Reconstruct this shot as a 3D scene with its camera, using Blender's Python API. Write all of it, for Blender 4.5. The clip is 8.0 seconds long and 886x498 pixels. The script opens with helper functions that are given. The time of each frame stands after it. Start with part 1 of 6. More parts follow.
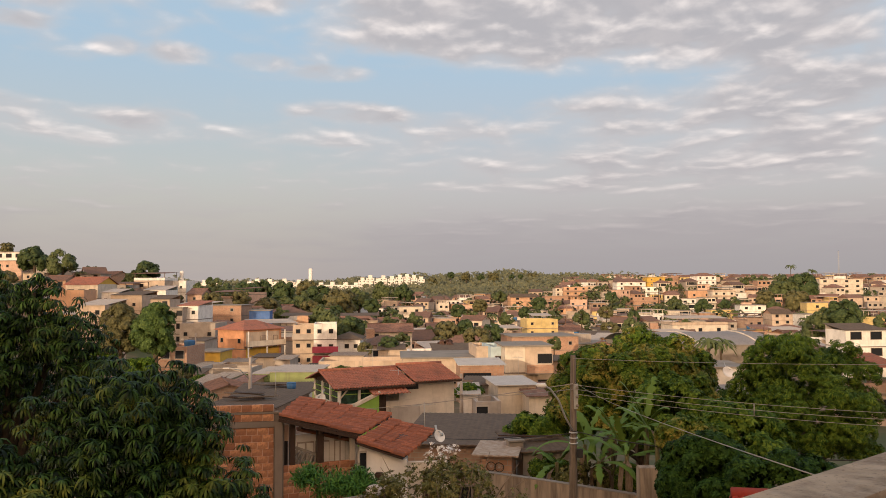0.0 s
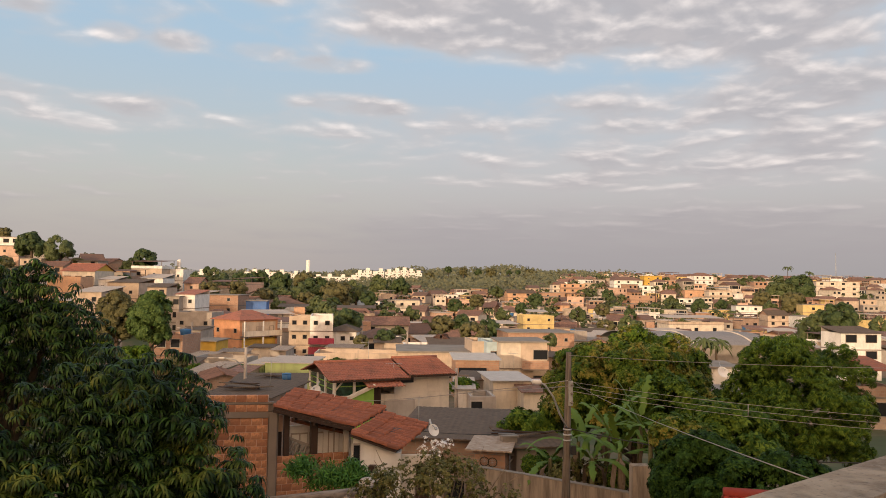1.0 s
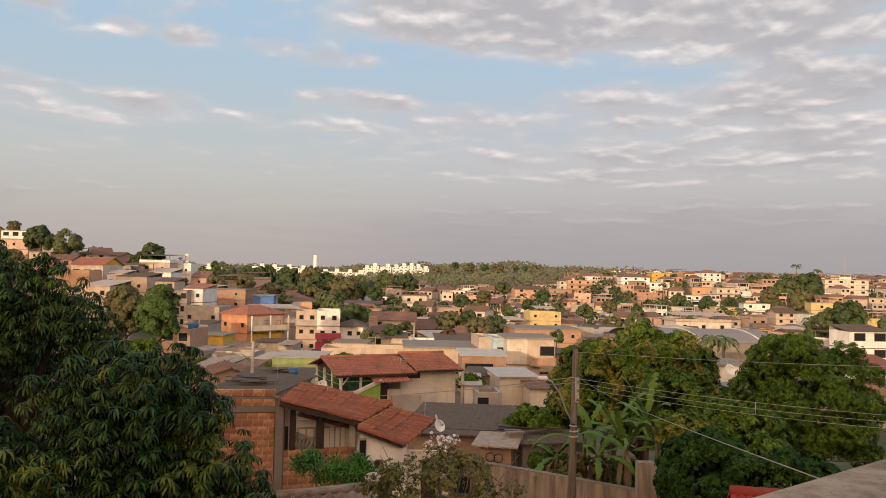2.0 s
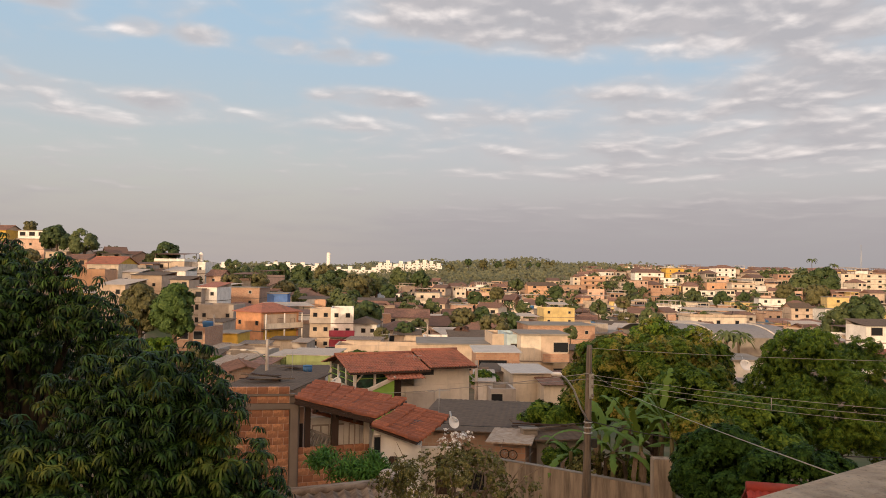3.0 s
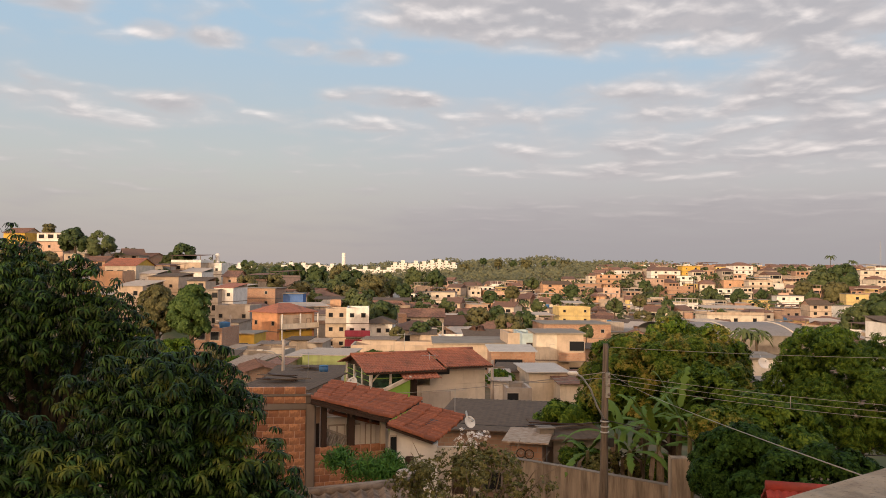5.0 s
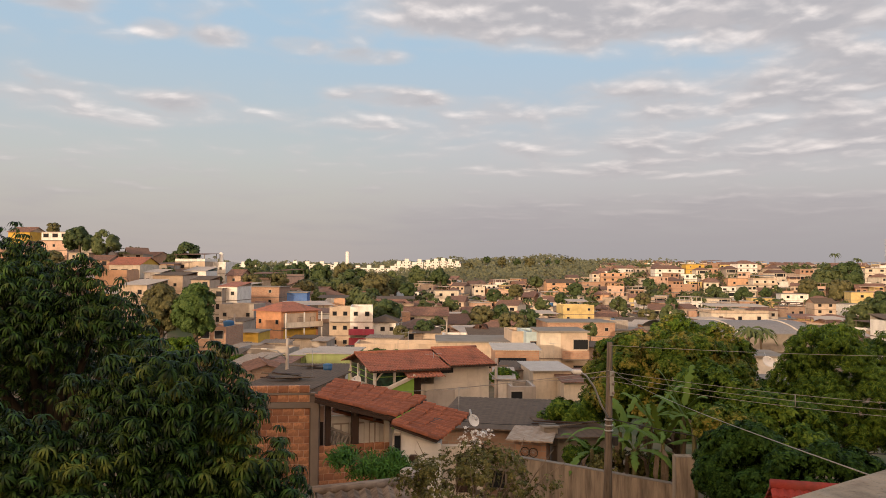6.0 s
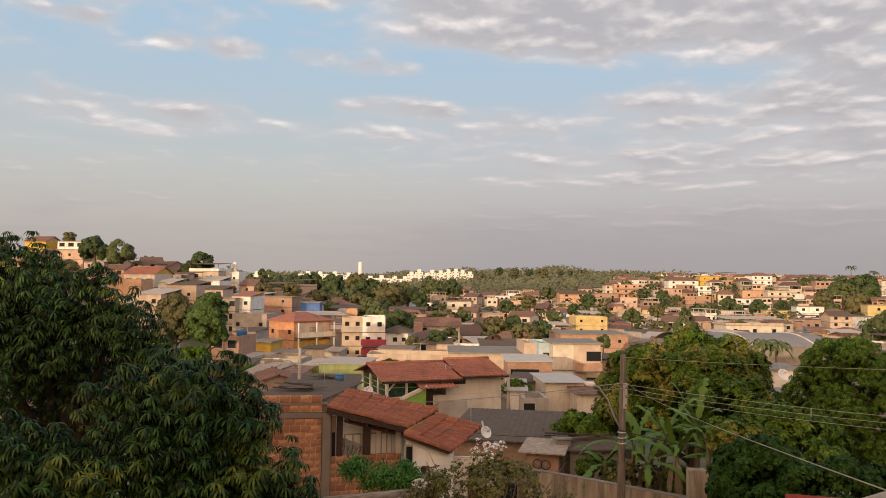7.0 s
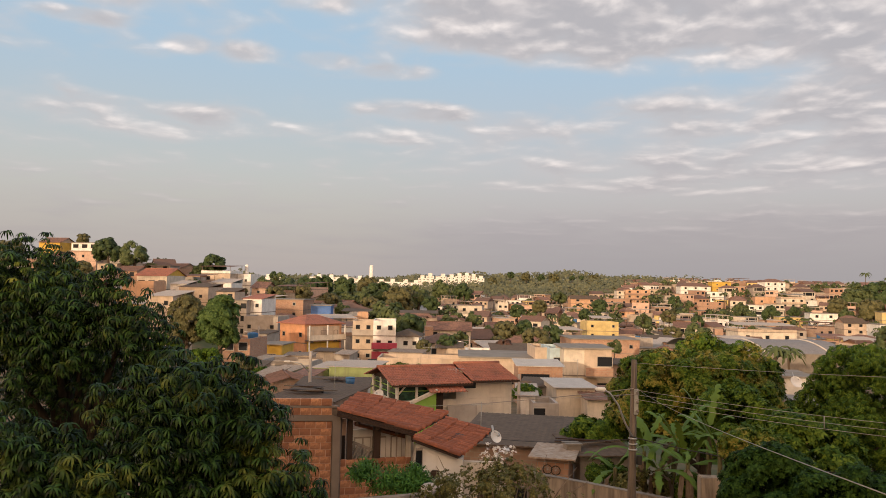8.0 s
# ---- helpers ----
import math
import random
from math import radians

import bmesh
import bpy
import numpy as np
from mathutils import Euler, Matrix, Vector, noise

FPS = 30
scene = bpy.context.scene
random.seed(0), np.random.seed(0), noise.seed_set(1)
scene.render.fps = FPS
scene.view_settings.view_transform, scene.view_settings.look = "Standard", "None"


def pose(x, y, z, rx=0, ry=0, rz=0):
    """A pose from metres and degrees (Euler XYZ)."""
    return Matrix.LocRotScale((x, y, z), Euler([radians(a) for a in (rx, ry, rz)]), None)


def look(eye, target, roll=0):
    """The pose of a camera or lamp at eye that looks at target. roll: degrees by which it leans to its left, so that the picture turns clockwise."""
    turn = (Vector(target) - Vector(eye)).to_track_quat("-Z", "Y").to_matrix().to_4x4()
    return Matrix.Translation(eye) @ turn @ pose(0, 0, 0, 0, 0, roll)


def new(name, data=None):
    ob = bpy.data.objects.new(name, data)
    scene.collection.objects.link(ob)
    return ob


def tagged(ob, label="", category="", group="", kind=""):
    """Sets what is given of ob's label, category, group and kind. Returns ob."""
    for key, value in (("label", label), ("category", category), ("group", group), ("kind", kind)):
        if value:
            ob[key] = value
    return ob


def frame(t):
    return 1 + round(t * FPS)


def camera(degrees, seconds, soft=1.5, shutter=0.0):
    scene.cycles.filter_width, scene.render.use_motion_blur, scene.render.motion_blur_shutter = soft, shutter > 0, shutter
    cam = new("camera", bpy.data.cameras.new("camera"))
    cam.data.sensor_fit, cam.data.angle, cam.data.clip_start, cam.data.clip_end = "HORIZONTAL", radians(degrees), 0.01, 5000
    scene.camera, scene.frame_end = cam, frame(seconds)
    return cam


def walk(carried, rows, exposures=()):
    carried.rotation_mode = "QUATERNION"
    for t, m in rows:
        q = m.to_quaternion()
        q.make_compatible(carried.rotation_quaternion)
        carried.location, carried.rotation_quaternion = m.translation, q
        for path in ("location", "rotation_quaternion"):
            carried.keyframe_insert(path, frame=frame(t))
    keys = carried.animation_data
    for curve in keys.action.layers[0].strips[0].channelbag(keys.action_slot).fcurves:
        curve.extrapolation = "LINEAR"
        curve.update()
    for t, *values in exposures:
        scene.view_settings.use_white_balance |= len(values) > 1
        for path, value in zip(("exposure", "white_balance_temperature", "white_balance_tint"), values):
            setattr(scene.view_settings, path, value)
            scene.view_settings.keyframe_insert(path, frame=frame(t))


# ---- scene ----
cam = camera(59.5, 8.0, soft=0.6)
# seconds, x, y, z, and the turn about x, y, z in degrees
ROWS = [
    (0.0, -0.002, -0.050, 9.997, 92.988, 0.276, -1.836),
    (0.5, -0.001, -0.038, 9.998, 92.768, -0.412, -1.957),
    (1.0, -0.001, -0.030, 9.999, 92.566, -0.949, -2.042),
    (2.5, -0.000, -0.011, 10.000, 92.092, -1.237, -1.136),
    (3.0, -0.000, -0.012, 10.000, 91.988, -0.922, -0.564),
    (3.5, 0.000, 0.000, 10.000, 92.046, -0.700, -0.025),
    (4.0, -0.000, 0.005, 10.000, 92.104, -0.566, 0.297),
    (4.5, -0.000, 0.008, 10.000, 92.034, -0.559, 0.465),
    (6.0, -0.000, 0.024, 10.001, 91.818, -0.464, 0.819),
    (6.5, -0.001, 0.028, 10.001, 92.179, -0.555, 1.243),
    (7.0, -0.001, 0.027, 10.001, 92.600, -0.736, 1.747),
    (7.5, -0.001, 0.028, 10.001, 92.896, -0.938, 2.258),
    (8.0, -0.001, 0.029, 10.001, 92.876, -1.163, 2.553),
]
walk(cam, [(t, pose(x, y, z, rx, ry, rz)) for t, x, y, z, rx, ry, rz in ROWS], exposures=((0.0, 0.0), (8.0, 0.0)))

# ---------------------------------------------------------------- sky and sun
SUN_FROM = Vector((-0.40, -0.91, 0.115)).normalized()
SUN_EL = math.asin(SUN_FROM.z)
SUN_ROT = math.atan2(SUN_FROM.x, SUN_FROM.y)


class Net:
    """Short writing of node trees."""

    def __init__(self, tree):
        self.t = tree
        tree.nodes.clear()

    def n(self, kind, **values):
        node = self.t.nodes.new(kind)
        for k, v in values.items():
            node.inputs[k.replace("_", " ")].default_value = v
        return node

    def link(self, a, b):
        self.t.links.new(a, b)

    def put(self, socket, v):
        if isinstance(v, bpy.types.NodeSocket):
            self.link(v, socket)
        else:
            socket.default_value = v

    def m(self, op, a, b=0.0, c=0.0):
        node = self.t.nodes.new("ShaderNodeMath")
        node.operation = op
        for s, v in zip(node.inputs, (a, b, c)):
            self.put(s, v)
        return node.outputs[0]

    def step(self, v, lo, hi, to0=0.0, to1=1.0):
        node = self.t.nodes.new("ShaderNodeMapRange")
        node.interpolation_type = "SMOOTHSTEP"
        for s, x in zip(node.inputs, (v, lo, hi, to0, to1)):
            self.put(s, x)
        return node.outputs[0]

    def mix(self, fac, a, b, blend="MIX"):
        node = self.t.nodes.new("ShaderNodeMix")
        node.data_type, node.blend_type = "RGBA", blend
        self.put(node.inputs[0], fac)
        for s, v in ((node.inputs[6], a), (node.inputs[7], b)):
            if isinstance(v, tuple):
                v = (*v[:3], 1)
            self.put(s, v)
        return node.outputs[2]

    def noise(self, vec, scale, detail=4.0, rough=0.55, dist=0.0):
        node = self.n("ShaderNodeTexNoise", Scale=scale, Detail=detail, Roughness=rough, Distortion=dist)
        if vec is not None:
            self.link(vec, node.inputs["Vector"])
        return node.outputs[0]

    def xyz(self, x, y, z=0.0):
        node = self.t.nodes.new("ShaderNodeCombineXYZ")
        for s, v in zip(node.inputs, (x, y, z)):
            self.put(s, v)
        return node.outputs[0]


def make_world():
    world = bpy.data.worlds.new("evening_sky")
    scene.world = world
    world.use_nodes = True
    k = Net(world.node_tree)
    sky = k.t.nodes.new("ShaderNodeTexSky")
    sky.sky_type, sky.sun_disc, sky.sun_elevation, sky.sun_rotation = "NISHITA", False, SUN_EL, SUN_ROT
    sky.air_density, sky.dust_density, sky.ozone_density = 1.0, 1.5, 2.0
    coord = k.t.nodes.new("ShaderNodeTexCoord")
    parts = k.t.nodes.new("ShaderNodeSeparateXYZ")
    k.link(coord.outputs["Generated"], parts.inputs[0])
    x, y, z = parts.outputs
    # bearing and height in degrees
    az = k.m("MULTIPLY", k.m("ARCTAN2", x, y), 57.3)
    el = k.m("MULTIPLY", k.m("ARCSINE", z), 57.3)
    # clear air: the sky model, veiled by a rosy grey haze towards the horizon
    air = k.mix(1.0, sky.outputs[0], (0.11, 0.11, 0.11), "MULTIPLY")
    air = k.mix(0.86, air, (0.46, 0.62, 0.77))
    haze = k.step(el, 19.0, 4.0)
    east = k.step(az, -14.0, 6.0)
    air = k.mix(haze, air, k.mix(east, (0.57, 0.56, 0.515), (0.57, 0.54, 0.525)))
    air = k.mix(k.step(el, 9.0, 0.0), air, k.mix(east, (0.46, 0.40, 0.375), (0.385, 0.355, 0.36)))
    # the sunset glow lies round the low sun, behind the terrace
    toward = k.m("ADD", k.m("MULTIPLY", x, SUN_FROM.x), k.m("MULTIPLY", y, SUN_FROM.y))
    air = k.mix(k.m("MULTIPLY", k.step(toward, -0.1, 0.85), k.step(el, 75.0, 10.0)), air, (3.0, 1.82, 0.98))
    # clouds lie in flat decks: they shorten towards the horizon
    turn = k.m("MULTIPLY", az, 0.01745)
    up = k.m("MULTIPLY", k.m("LOGARITHM", k.m("ADD", k.m("ABSOLUTE", el), 4.0), 2.71828), 2.1)
    deck = k.xyz(k.m("MULTIPLY", k.m("SINE", turn), 2.5), up, k.m("MULTIPLY", k.m("COSINE", turn), 2.5))
    puffs = k.noise(deck, 5.6, 5.0, 0.44, 0.2)
    wide = k.noise(deck, 1.5, 4.0, 0.5, 0.3)
    ruffle = k.noise(deck, 7.5, 5.0, 0.55, 0.4)
    # the cloud banks of this evening: bearing, height, half widths, weight
    banks = None
    for a, e, wa, we, amount in BANKS:
        d = k.m("ADD", k.m("POWER", k.m("ABSOLUTE", k.m("DIVIDE", k.m("SUBTRACT", az, a), wa)), 2.0),
                k.m("POWER", k.m("ABSOLUTE", k.m("DIVIDE", k.m("SUBTRACT", el, e), we)), 2.0))
        one = k.m("MULTIPLY", k.step(d, 1.5, 0.0), amount)
        banks = one if banks is None else k.m("ADD", banks, one)
    density = k.m("ADD", k.m("ADD", banks, k.m("MULTIPLY", k.m("SUBTRACT", puffs, 0.5), 1.1)),
                  k.m("MULTIPLY", k.m("SUBTRACT", wide, 0.5), 0.5))
    cover = k.step(density, -0.15, 0.55)
    thick = k.step(density, 0.05, 0.65)
    # the upper edges of the puffs catch the low sun
    above = k.t.nodes.new("ShaderNodeVectorMath")
    above.operation = "ADD"
    k.link(deck, above.inputs[0])
    above.inputs[1].default_value = (0.012, 0.05, 0.0)
    edge = k.m("SUBTRACT", puffs, k.noise(above.outputs[0], 5.6, 5.0, 0.44, 0.2))
    crest = k.m("MULTIPLY", k.step(edge, -0.06, 0.34), k.step(density, -0.05, 0.35))
    body = k.mix(thick, (0.62, 0.585, 0.585), (0.485, 0.465, 0.485))
    body = k.mix(k.m("MULTIPLY", k.step(ruffle, 0.42, 0.75), 0.5), body, (0.62, 0.57, 0.57))
    cloud = k.mix(k.m("MULTIPLY", crest, 1.0), body, (1.08, 0.975, 0.925))
    cloud = k.mix(k.m("MULTIPLY", k.step(toward, 0.0, 0.9), 0.6), cloud, (2.5, 1.55, 0.88))
    cloud = k.mix(k.step(el, 10.0, 2.0), cloud, (0.40, 0.36, 0.37))
    colour = k.mix(k.m("MULTIPLY", cover, k.step(el, 0.0, 8.0, 0.35, 0.95)), air, cloud)
    back = k.n("ShaderNodeBackground", Strength=1.0)
    k.link(colour, back.inputs["Color"])
    out = k.n("ShaderNodeOutputWorld")
    k.link(back.outputs[0], out.inputs[0])


BANKS = (
    (15.0, 19.8, 22.0, 4.4, 0.80), (27.0, 13.0, 8.0, 5.0, 0.50), (15.0, 12.4, 7.0, 2.2, 0.34), (-2.0, 11.4, 10.0, 1.6, 0.30), (16.0, 8.6, 18.0, 1.9, 0.34),
    (-24.0, 11.5, 10.0, 1.5, 0.30), (-27.0, 20.2, 8.0, 1.9, 0.42), (-12.0, 20.6, 6.0, 1.2, 0.32), (-21.5, 16.5, 2.0, 0.7, 0.32), (-17.0, 16.4, 2.4, 0.8, 0.32),
    (-11.5, 16.2, 2.4, 0.7, 0.34), (-6.0, 15.6, 3.4, 0.7, 0.32), (-5.0, 13.0, 5.0, 0.8, 0.30), (3.0, 14.6, 9.0, 1.5, -0.30), (-28.0, 17.4, 3.5, 0.6, 0.30), (-20.0, 14.0, 12.0, 1.6, -0.22), (16.0, 3.6, 22.0, 2.6, 0.45),
)
make_world()
sun = new("sun", bpy.data.lights.new("sun", "SUN"))
sun.data.energy, sun.data.angle, sun.data.color = 3.1, radians(0.6), (1.0, 0.74, 0.48)
sun.matrix_world = look(SUN_FROM * 60, (0, 0, 0))

# ---------------------------------------------------------------- materials


def mat(name, fn, rough=0.85, metal=0.0, bump=0.0, spec=0.3):
    """A node material; fn(net, object_coords, random) returns (colour, relief or None)."""
    m = bpy.data.materials.new(name)
    m.use_nodes = True
    k = Net(m.node_tree)
    coord = k.t.nodes.new("ShaderNodeTexCoord").outputs["Object"]
    rnd = k.t.nodes.new("ShaderNodeObjectInfo").outputs["Random"]
    colour, relief = fn(k, coord, rnd)
    b = k.n("ShaderNodeBsdfPrincipled", Roughness=rough, Metallic=metal)
    b.inputs["Specular IOR Level"].default_value = spec
    k.put(b.inputs["Base Color"], (*colour[:3], 1) if isinstance(colour, tuple) else colour)
    if relief is not None and bump:
        bn = k.n("ShaderNodeBump", Strength=bump, Distance=0.02)
        k.link(relief, bn.inputs["Height"])
        k.link(bn.outputs[0], b.inputs["Normal"])
    out = k.n("ShaderNodeOutputMaterial")
    k.link(b.outputs[0], out.inputs[0])
    return m


def shade(c, f):
    return tuple(min(1.0, v * f) for v in c)


def plaster(name, c, dirt=0.5, rough=0.88, fine_s=1.0):
    def fn(k, co, rnd):
        big = k.noise(co, 0.6 * fine_s, 6.0, 0.65)
        fine = k.noise(co, 11.0, 5.0, 0.65)
        stretch = k.t.nodes.new("ShaderNodeMapping")
        stretch.inputs["Scale"].default_value = (2.6 * fine_s, 2.6 * fine_s, 0.35 * fine_s)
        k.link(co, stretch.inputs["Vector"])
        runs = k.noise(stretch.outputs[0], 1.1, 5.0, 0.65)
        col = k.mix(k.step(big, 0.35, 0.7), c, shade(c, 0.74))
        col = k.mix(k.m("MULTIPLY", k.step(runs, 0.5 if fine_s < 2 else 0.44, 0.74 if fine_s < 2 else 0.62), dirt), col, shade((0.30, 0.27, 0.24), 0.6 + c[0] * 0.6))
        col = k.mix(k.m("MULTIPLY", k.step(fine, 0.5, 0.8), 0.25), col, shade(c, 0.7))
        return col, fine
    return mat(name, fn, rough, 0, 0.35)


def clay(name, c, c2, scale=5.0, rough=0.85):
    """Fired clay: a colour of its own for each piece, with dark patches of lichen and soot."""
    def fn(k, co, rnd):
        big = k.noise(co, 0.9, 5.0, 0.62)
        fine = k.noise(co, scale * 4, 4.0, 0.6)
        isl = k.t.nodes.new("ShaderNodeNewGeometry").outputs["Random Per Island"]
        both = k.m("FRACT", k.m("ADD", isl, rnd))
        cell = k.noise(co, scale * 1.1, 3.0, 0.6)
        col = k.mix(both, c, c2)
        col = k.mix(k.m("MULTIPLY", k.step(cell, 0.42, 0.62), 0.6), col, shade(c2, 0.8))
        col = k.mix(k.m("MULTIPLY", k.step(big, 0.46, 0.74), 0.6), col, (0.09, 0.07, 0.055))
        col = k.mix(k.m("MULTIPLY", k.step(fine, 0.45, 0.8), 0.35), col, shade(c, 0.55))
        return col, fine
    return mat(name, fn, rough, 0, 0.4)


def brickwork(name, c, c2, mortar=(0.33, 0.29, 0.25)):
    """Bare hollow-brick walls far off, too small for single bricks."""
    def fn(k, co, rnd):
        sep = k.t.nodes.new("ShaderNodeSeparateXYZ")
        k.link(co, sep.inputs[0])
        uv = k.xyz(k.m("ADD", sep.outputs[0], sep.outputs[1]), sep.outputs[2])
        br = k.n("ShaderNodeTexBrick", Scale=1.0)
        br.inputs["Color1"].default_value, br.inputs["Color2"].default_value = (*c, 1), (*c2, 1)
        br.inputs["Mortar"].default_value = (*mortar, 1)
        br.inputs["Mortar Size"].default_value = 0.012
        br.inputs["Brick Width"].default_value, br.inputs["Row Height"].default_value = 0.30, 0.20
        k.link(uv, br.inputs["Vector"])
        big = k.noise(co, 0.5, 4.0, 0.6)
        col = k.mix(k.m("MULTIPLY", k.step(big, 0.45, 0.75), 0.5), br.outputs[0], shade(c, 0.5))
        return col, None
    return mat(name, fn, 0.9)


def foliage(name, dark, light, tip=None, rough=0.5, spec=0.35, tips=0.47):
    def fn(k, co, rnd):
        isl = k.t.nodes.new("ShaderNodeNewGeometry").outputs["Random Per Island"]
        patch = k.noise(co, 0.9, 4.0, 0.6)
        col = k.mix(k.m("POWER", isl, 1.6), dark, light)
        col = k.mix(k.m("MULTIPLY", k.step(patch, 0.5, 0.68), 0.3), col, light)
        if tip:
            flush = k.m("MULTIPLY", k.step(patch, tips, tips + 0.15), k.step(isl, 0.0, 0.5))
            col = k.mix(flush, col, tip)
        return col, None
    m = mat(name, fn, rough, 0, 0, spec)
    return m


def streaked(name, c, c2, scale=(1.0, 1.0, 6.0), s=4.0, rough=0.75, metal=0.0):
    def fn(k, co, rnd):
        mp = k.t.nodes.new("ShaderNodeMapping")
        mp.inputs["Scale"].default_value = scale
        k.link(co, mp.inputs["Vector"])
        a = k.noise(mp.outputs[0], s, 6.0, 0.65)
        b = k.noise(co, 0.8, 4.0, 0.6)
        col = k.mix(k.step(a, 0.3, 0.7), c, c2)
        col = k.mix(k.m("MULTIPLY", k.step(b, 0.5, 0.8), 0.5), col, shade(c2, 0.6))
        return col, a
    return mat(name, fn, rough, metal, 0.3)


WALLS = {
    "cream": plaster("cream_plaster", (0.66, 0.585, 0.495)), "white": plaster("white_paint", (0.82, 0.79, 0.755), 0.3),
    "pink": plaster("salmon_paint", (0.60, 0.41, 0.32)), "yellow": plaster("yellow_paint", (0.62, 0.40, 0.08), 0.3),
    "terracotta": plaster("sunlit_terracotta_paint", (0.62, 0.315, 0.18), 0.3), "ochre": plaster("pale_ochre_paint", (0.64, 0.49, 0.22), 0.35), "grey": plaster("grey_render", (0.42, 0.37, 0.33)), "tan": plaster("tan_plaster", (0.54, 0.43, 0.34)),
    "blue": plaster("blue_paint", (0.10, 0.20, 0.48), 0.3), "paleblue": plaster("pale_blue_paint", (0.46, 0.58, 0.64), 0.35),
    "green": plaster("pale_green_paint", (0.42, 0.52, 0.24), 0.35), "lime": plaster("lime_green_paint", (0.26, 0.44, 0.08), 0.3),
    "magenta": plaster("dark_pink_paint", (0.38, 0.06, 0.10), 0.3), "orange": plaster("orange_paint", (0.57, 0.35, 0.225), 0.4),
    "brick": brickwork("bare_brick", (0.45, 0.275, 0.19), (0.36, 0.205, 0.14)),
    "brick2": brickwork("weathered_brick", (0.38, 0.26, 0.195), (0.30, 0.195, 0.145)),
}
CONCRETE = plaster("weathered_concrete", (0.26, 0.23, 0.20), 0.7)
BEAM = plaster("raw_concrete_beam", (0.23, 0.185, 0.155), 0.5)
TILE = clay("terracotta_tiles", (0.42, 0.165, 0.105), (0.31, 0.12, 0.082))
TILE_FAR = clay("weathered_town_tiles", (0.30, 0.16, 0.115), (0.15, 0.092, 0.072), 2.0)
TILE_OLD = clay("old_terracotta_tiles", (0.42, 0.135, 0.068), (0.22, 0.075, 0.042))
BRICK = clay("hollow_clay_brick", (0.68, 0.34, 0.18), (0.30, 0.125, 0.07), 6.0)
FIBRE = streaked("fibre_cement", (0.155, 0.113, 0.082), (0.082, 0.058, 0.044), (1, 6, 1), 2.0, 0.9)
FIBRE_L = streaked("pale_fibre_cement", (0.52, 0.45, 0.39), (0.37, 0.31, 0.27), (1, 6, 1), 2.0, 0.9)
ZINC = streaked("zinc_sheet", (0.55, 0.51, 0.47), (0.40, 0.36, 0.33), (1, 5, 1), 1.5, 0.7, 0.0)
RUSTY = streaked("patched_zinc_sheet", (0.46, 0.38, 0.31), (0.26, 0.17, 0.11), (1, 4, 1), 3.0, 0.75)
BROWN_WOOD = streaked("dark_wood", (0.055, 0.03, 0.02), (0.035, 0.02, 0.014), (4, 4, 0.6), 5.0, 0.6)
POLE = streaked("grey_wood_pole", (0.19, 0.15, 0.115), (0.085, 0.066, 0.05), (8, 8, 0.5), 3.0, 0.85)
BARK = streaked("bark", (0.12, 0.09, 0.065), (0.07, 0.05, 0.035), (5, 5, 0.8), 4.0, 0.95)
# bark darkened so that the mango crowns' inner shade is in its colour
SHADED_BARK = streaked("shaded_bark", (0.045, 0.034, 0.024), (0.022, 0.017, 0.012), (5, 5, 0.8), 4.0, 0.95)
TWIG = streaked("pale_twig", (0.22, 0.17, 0.12), (0.14, 0.10, 0.07), (5, 5, 0.8), 4.0, 0.9)
GLASS = mat("dark_window_glass", lambda k, co, r: ((0.018, 0.02, 0.024), None), 0.12, 0, 0, 0.5)
FRAME = mat("window_frame", lambda k, co, r: (k.mix(r, (0.42, 0.38, 0.34), (0.14, 0.10, 0.08)), None), 0.6)
WIRE = mat("cable", lambda k, co, r: ((0.30, 0.28, 0.26), None), 0.6)
WIRE_DARK = mat("dark_cable", lambda k, co, r: ((0.03, 0.028, 0.026), None), 0.6)
TANK = plaster("blue_tank", (0.05, 0.16, 0.36), 0.3, 0.5)
METAL = mat("grey_metal", lambda k, co, r: ((0.42, 0.42, 0.41), None), 0.45, 0.4)
MANGO = foliage("mango_leaves", (0.002, 0.008, 0.002), (0.050, 0.104, 0.018), (0.15, 0.165, 0.026), 0.5, 0.16, 0.55)
MANGO_R = foliage("flushing_mango_leaves", (0.024, 0.060, 0.006), (0.115, 0.165, 0.018), (0.235, 0.20, 0.042), 0.6, 0.12, 0.465)
BROAD = foliage("broad_leaves", (0.020, 0.056, 0.006), (0.125, 0.185, 0.02), None, 0.6, 0.12)
BUSH = foliage("dark_shrub_leaves", (0.008, 0.026, 0.004), (0.045, 0.092, 0.014), None, 0.6, 0.08)
FERN = foliage("bright_shrub_leaves", (0.03, 0.085, 0.012), (0.085, 0.20, 0.03), None, 0.6, 0.15)
DRY = foliage("olive_shrub_leaves", (0.06, 0.07, 0.018), (0.20, 0.175, 0.06), None, 0.6, 0.15)
BANANA = foliage("banana_leaf", (0.05, 0.11, 0.018), (0.15, 0.225, 0.04), None, 0.5, 0.15)
# FARLEAF, FARLEAF2 and FARDARK hold distance haze in their lightened colours
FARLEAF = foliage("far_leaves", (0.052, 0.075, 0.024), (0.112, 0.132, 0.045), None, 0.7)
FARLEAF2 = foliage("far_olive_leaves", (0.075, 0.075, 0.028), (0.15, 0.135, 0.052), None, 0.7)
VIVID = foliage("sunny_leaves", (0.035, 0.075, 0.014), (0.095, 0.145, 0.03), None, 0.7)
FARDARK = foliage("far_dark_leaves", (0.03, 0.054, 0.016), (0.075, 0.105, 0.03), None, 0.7)
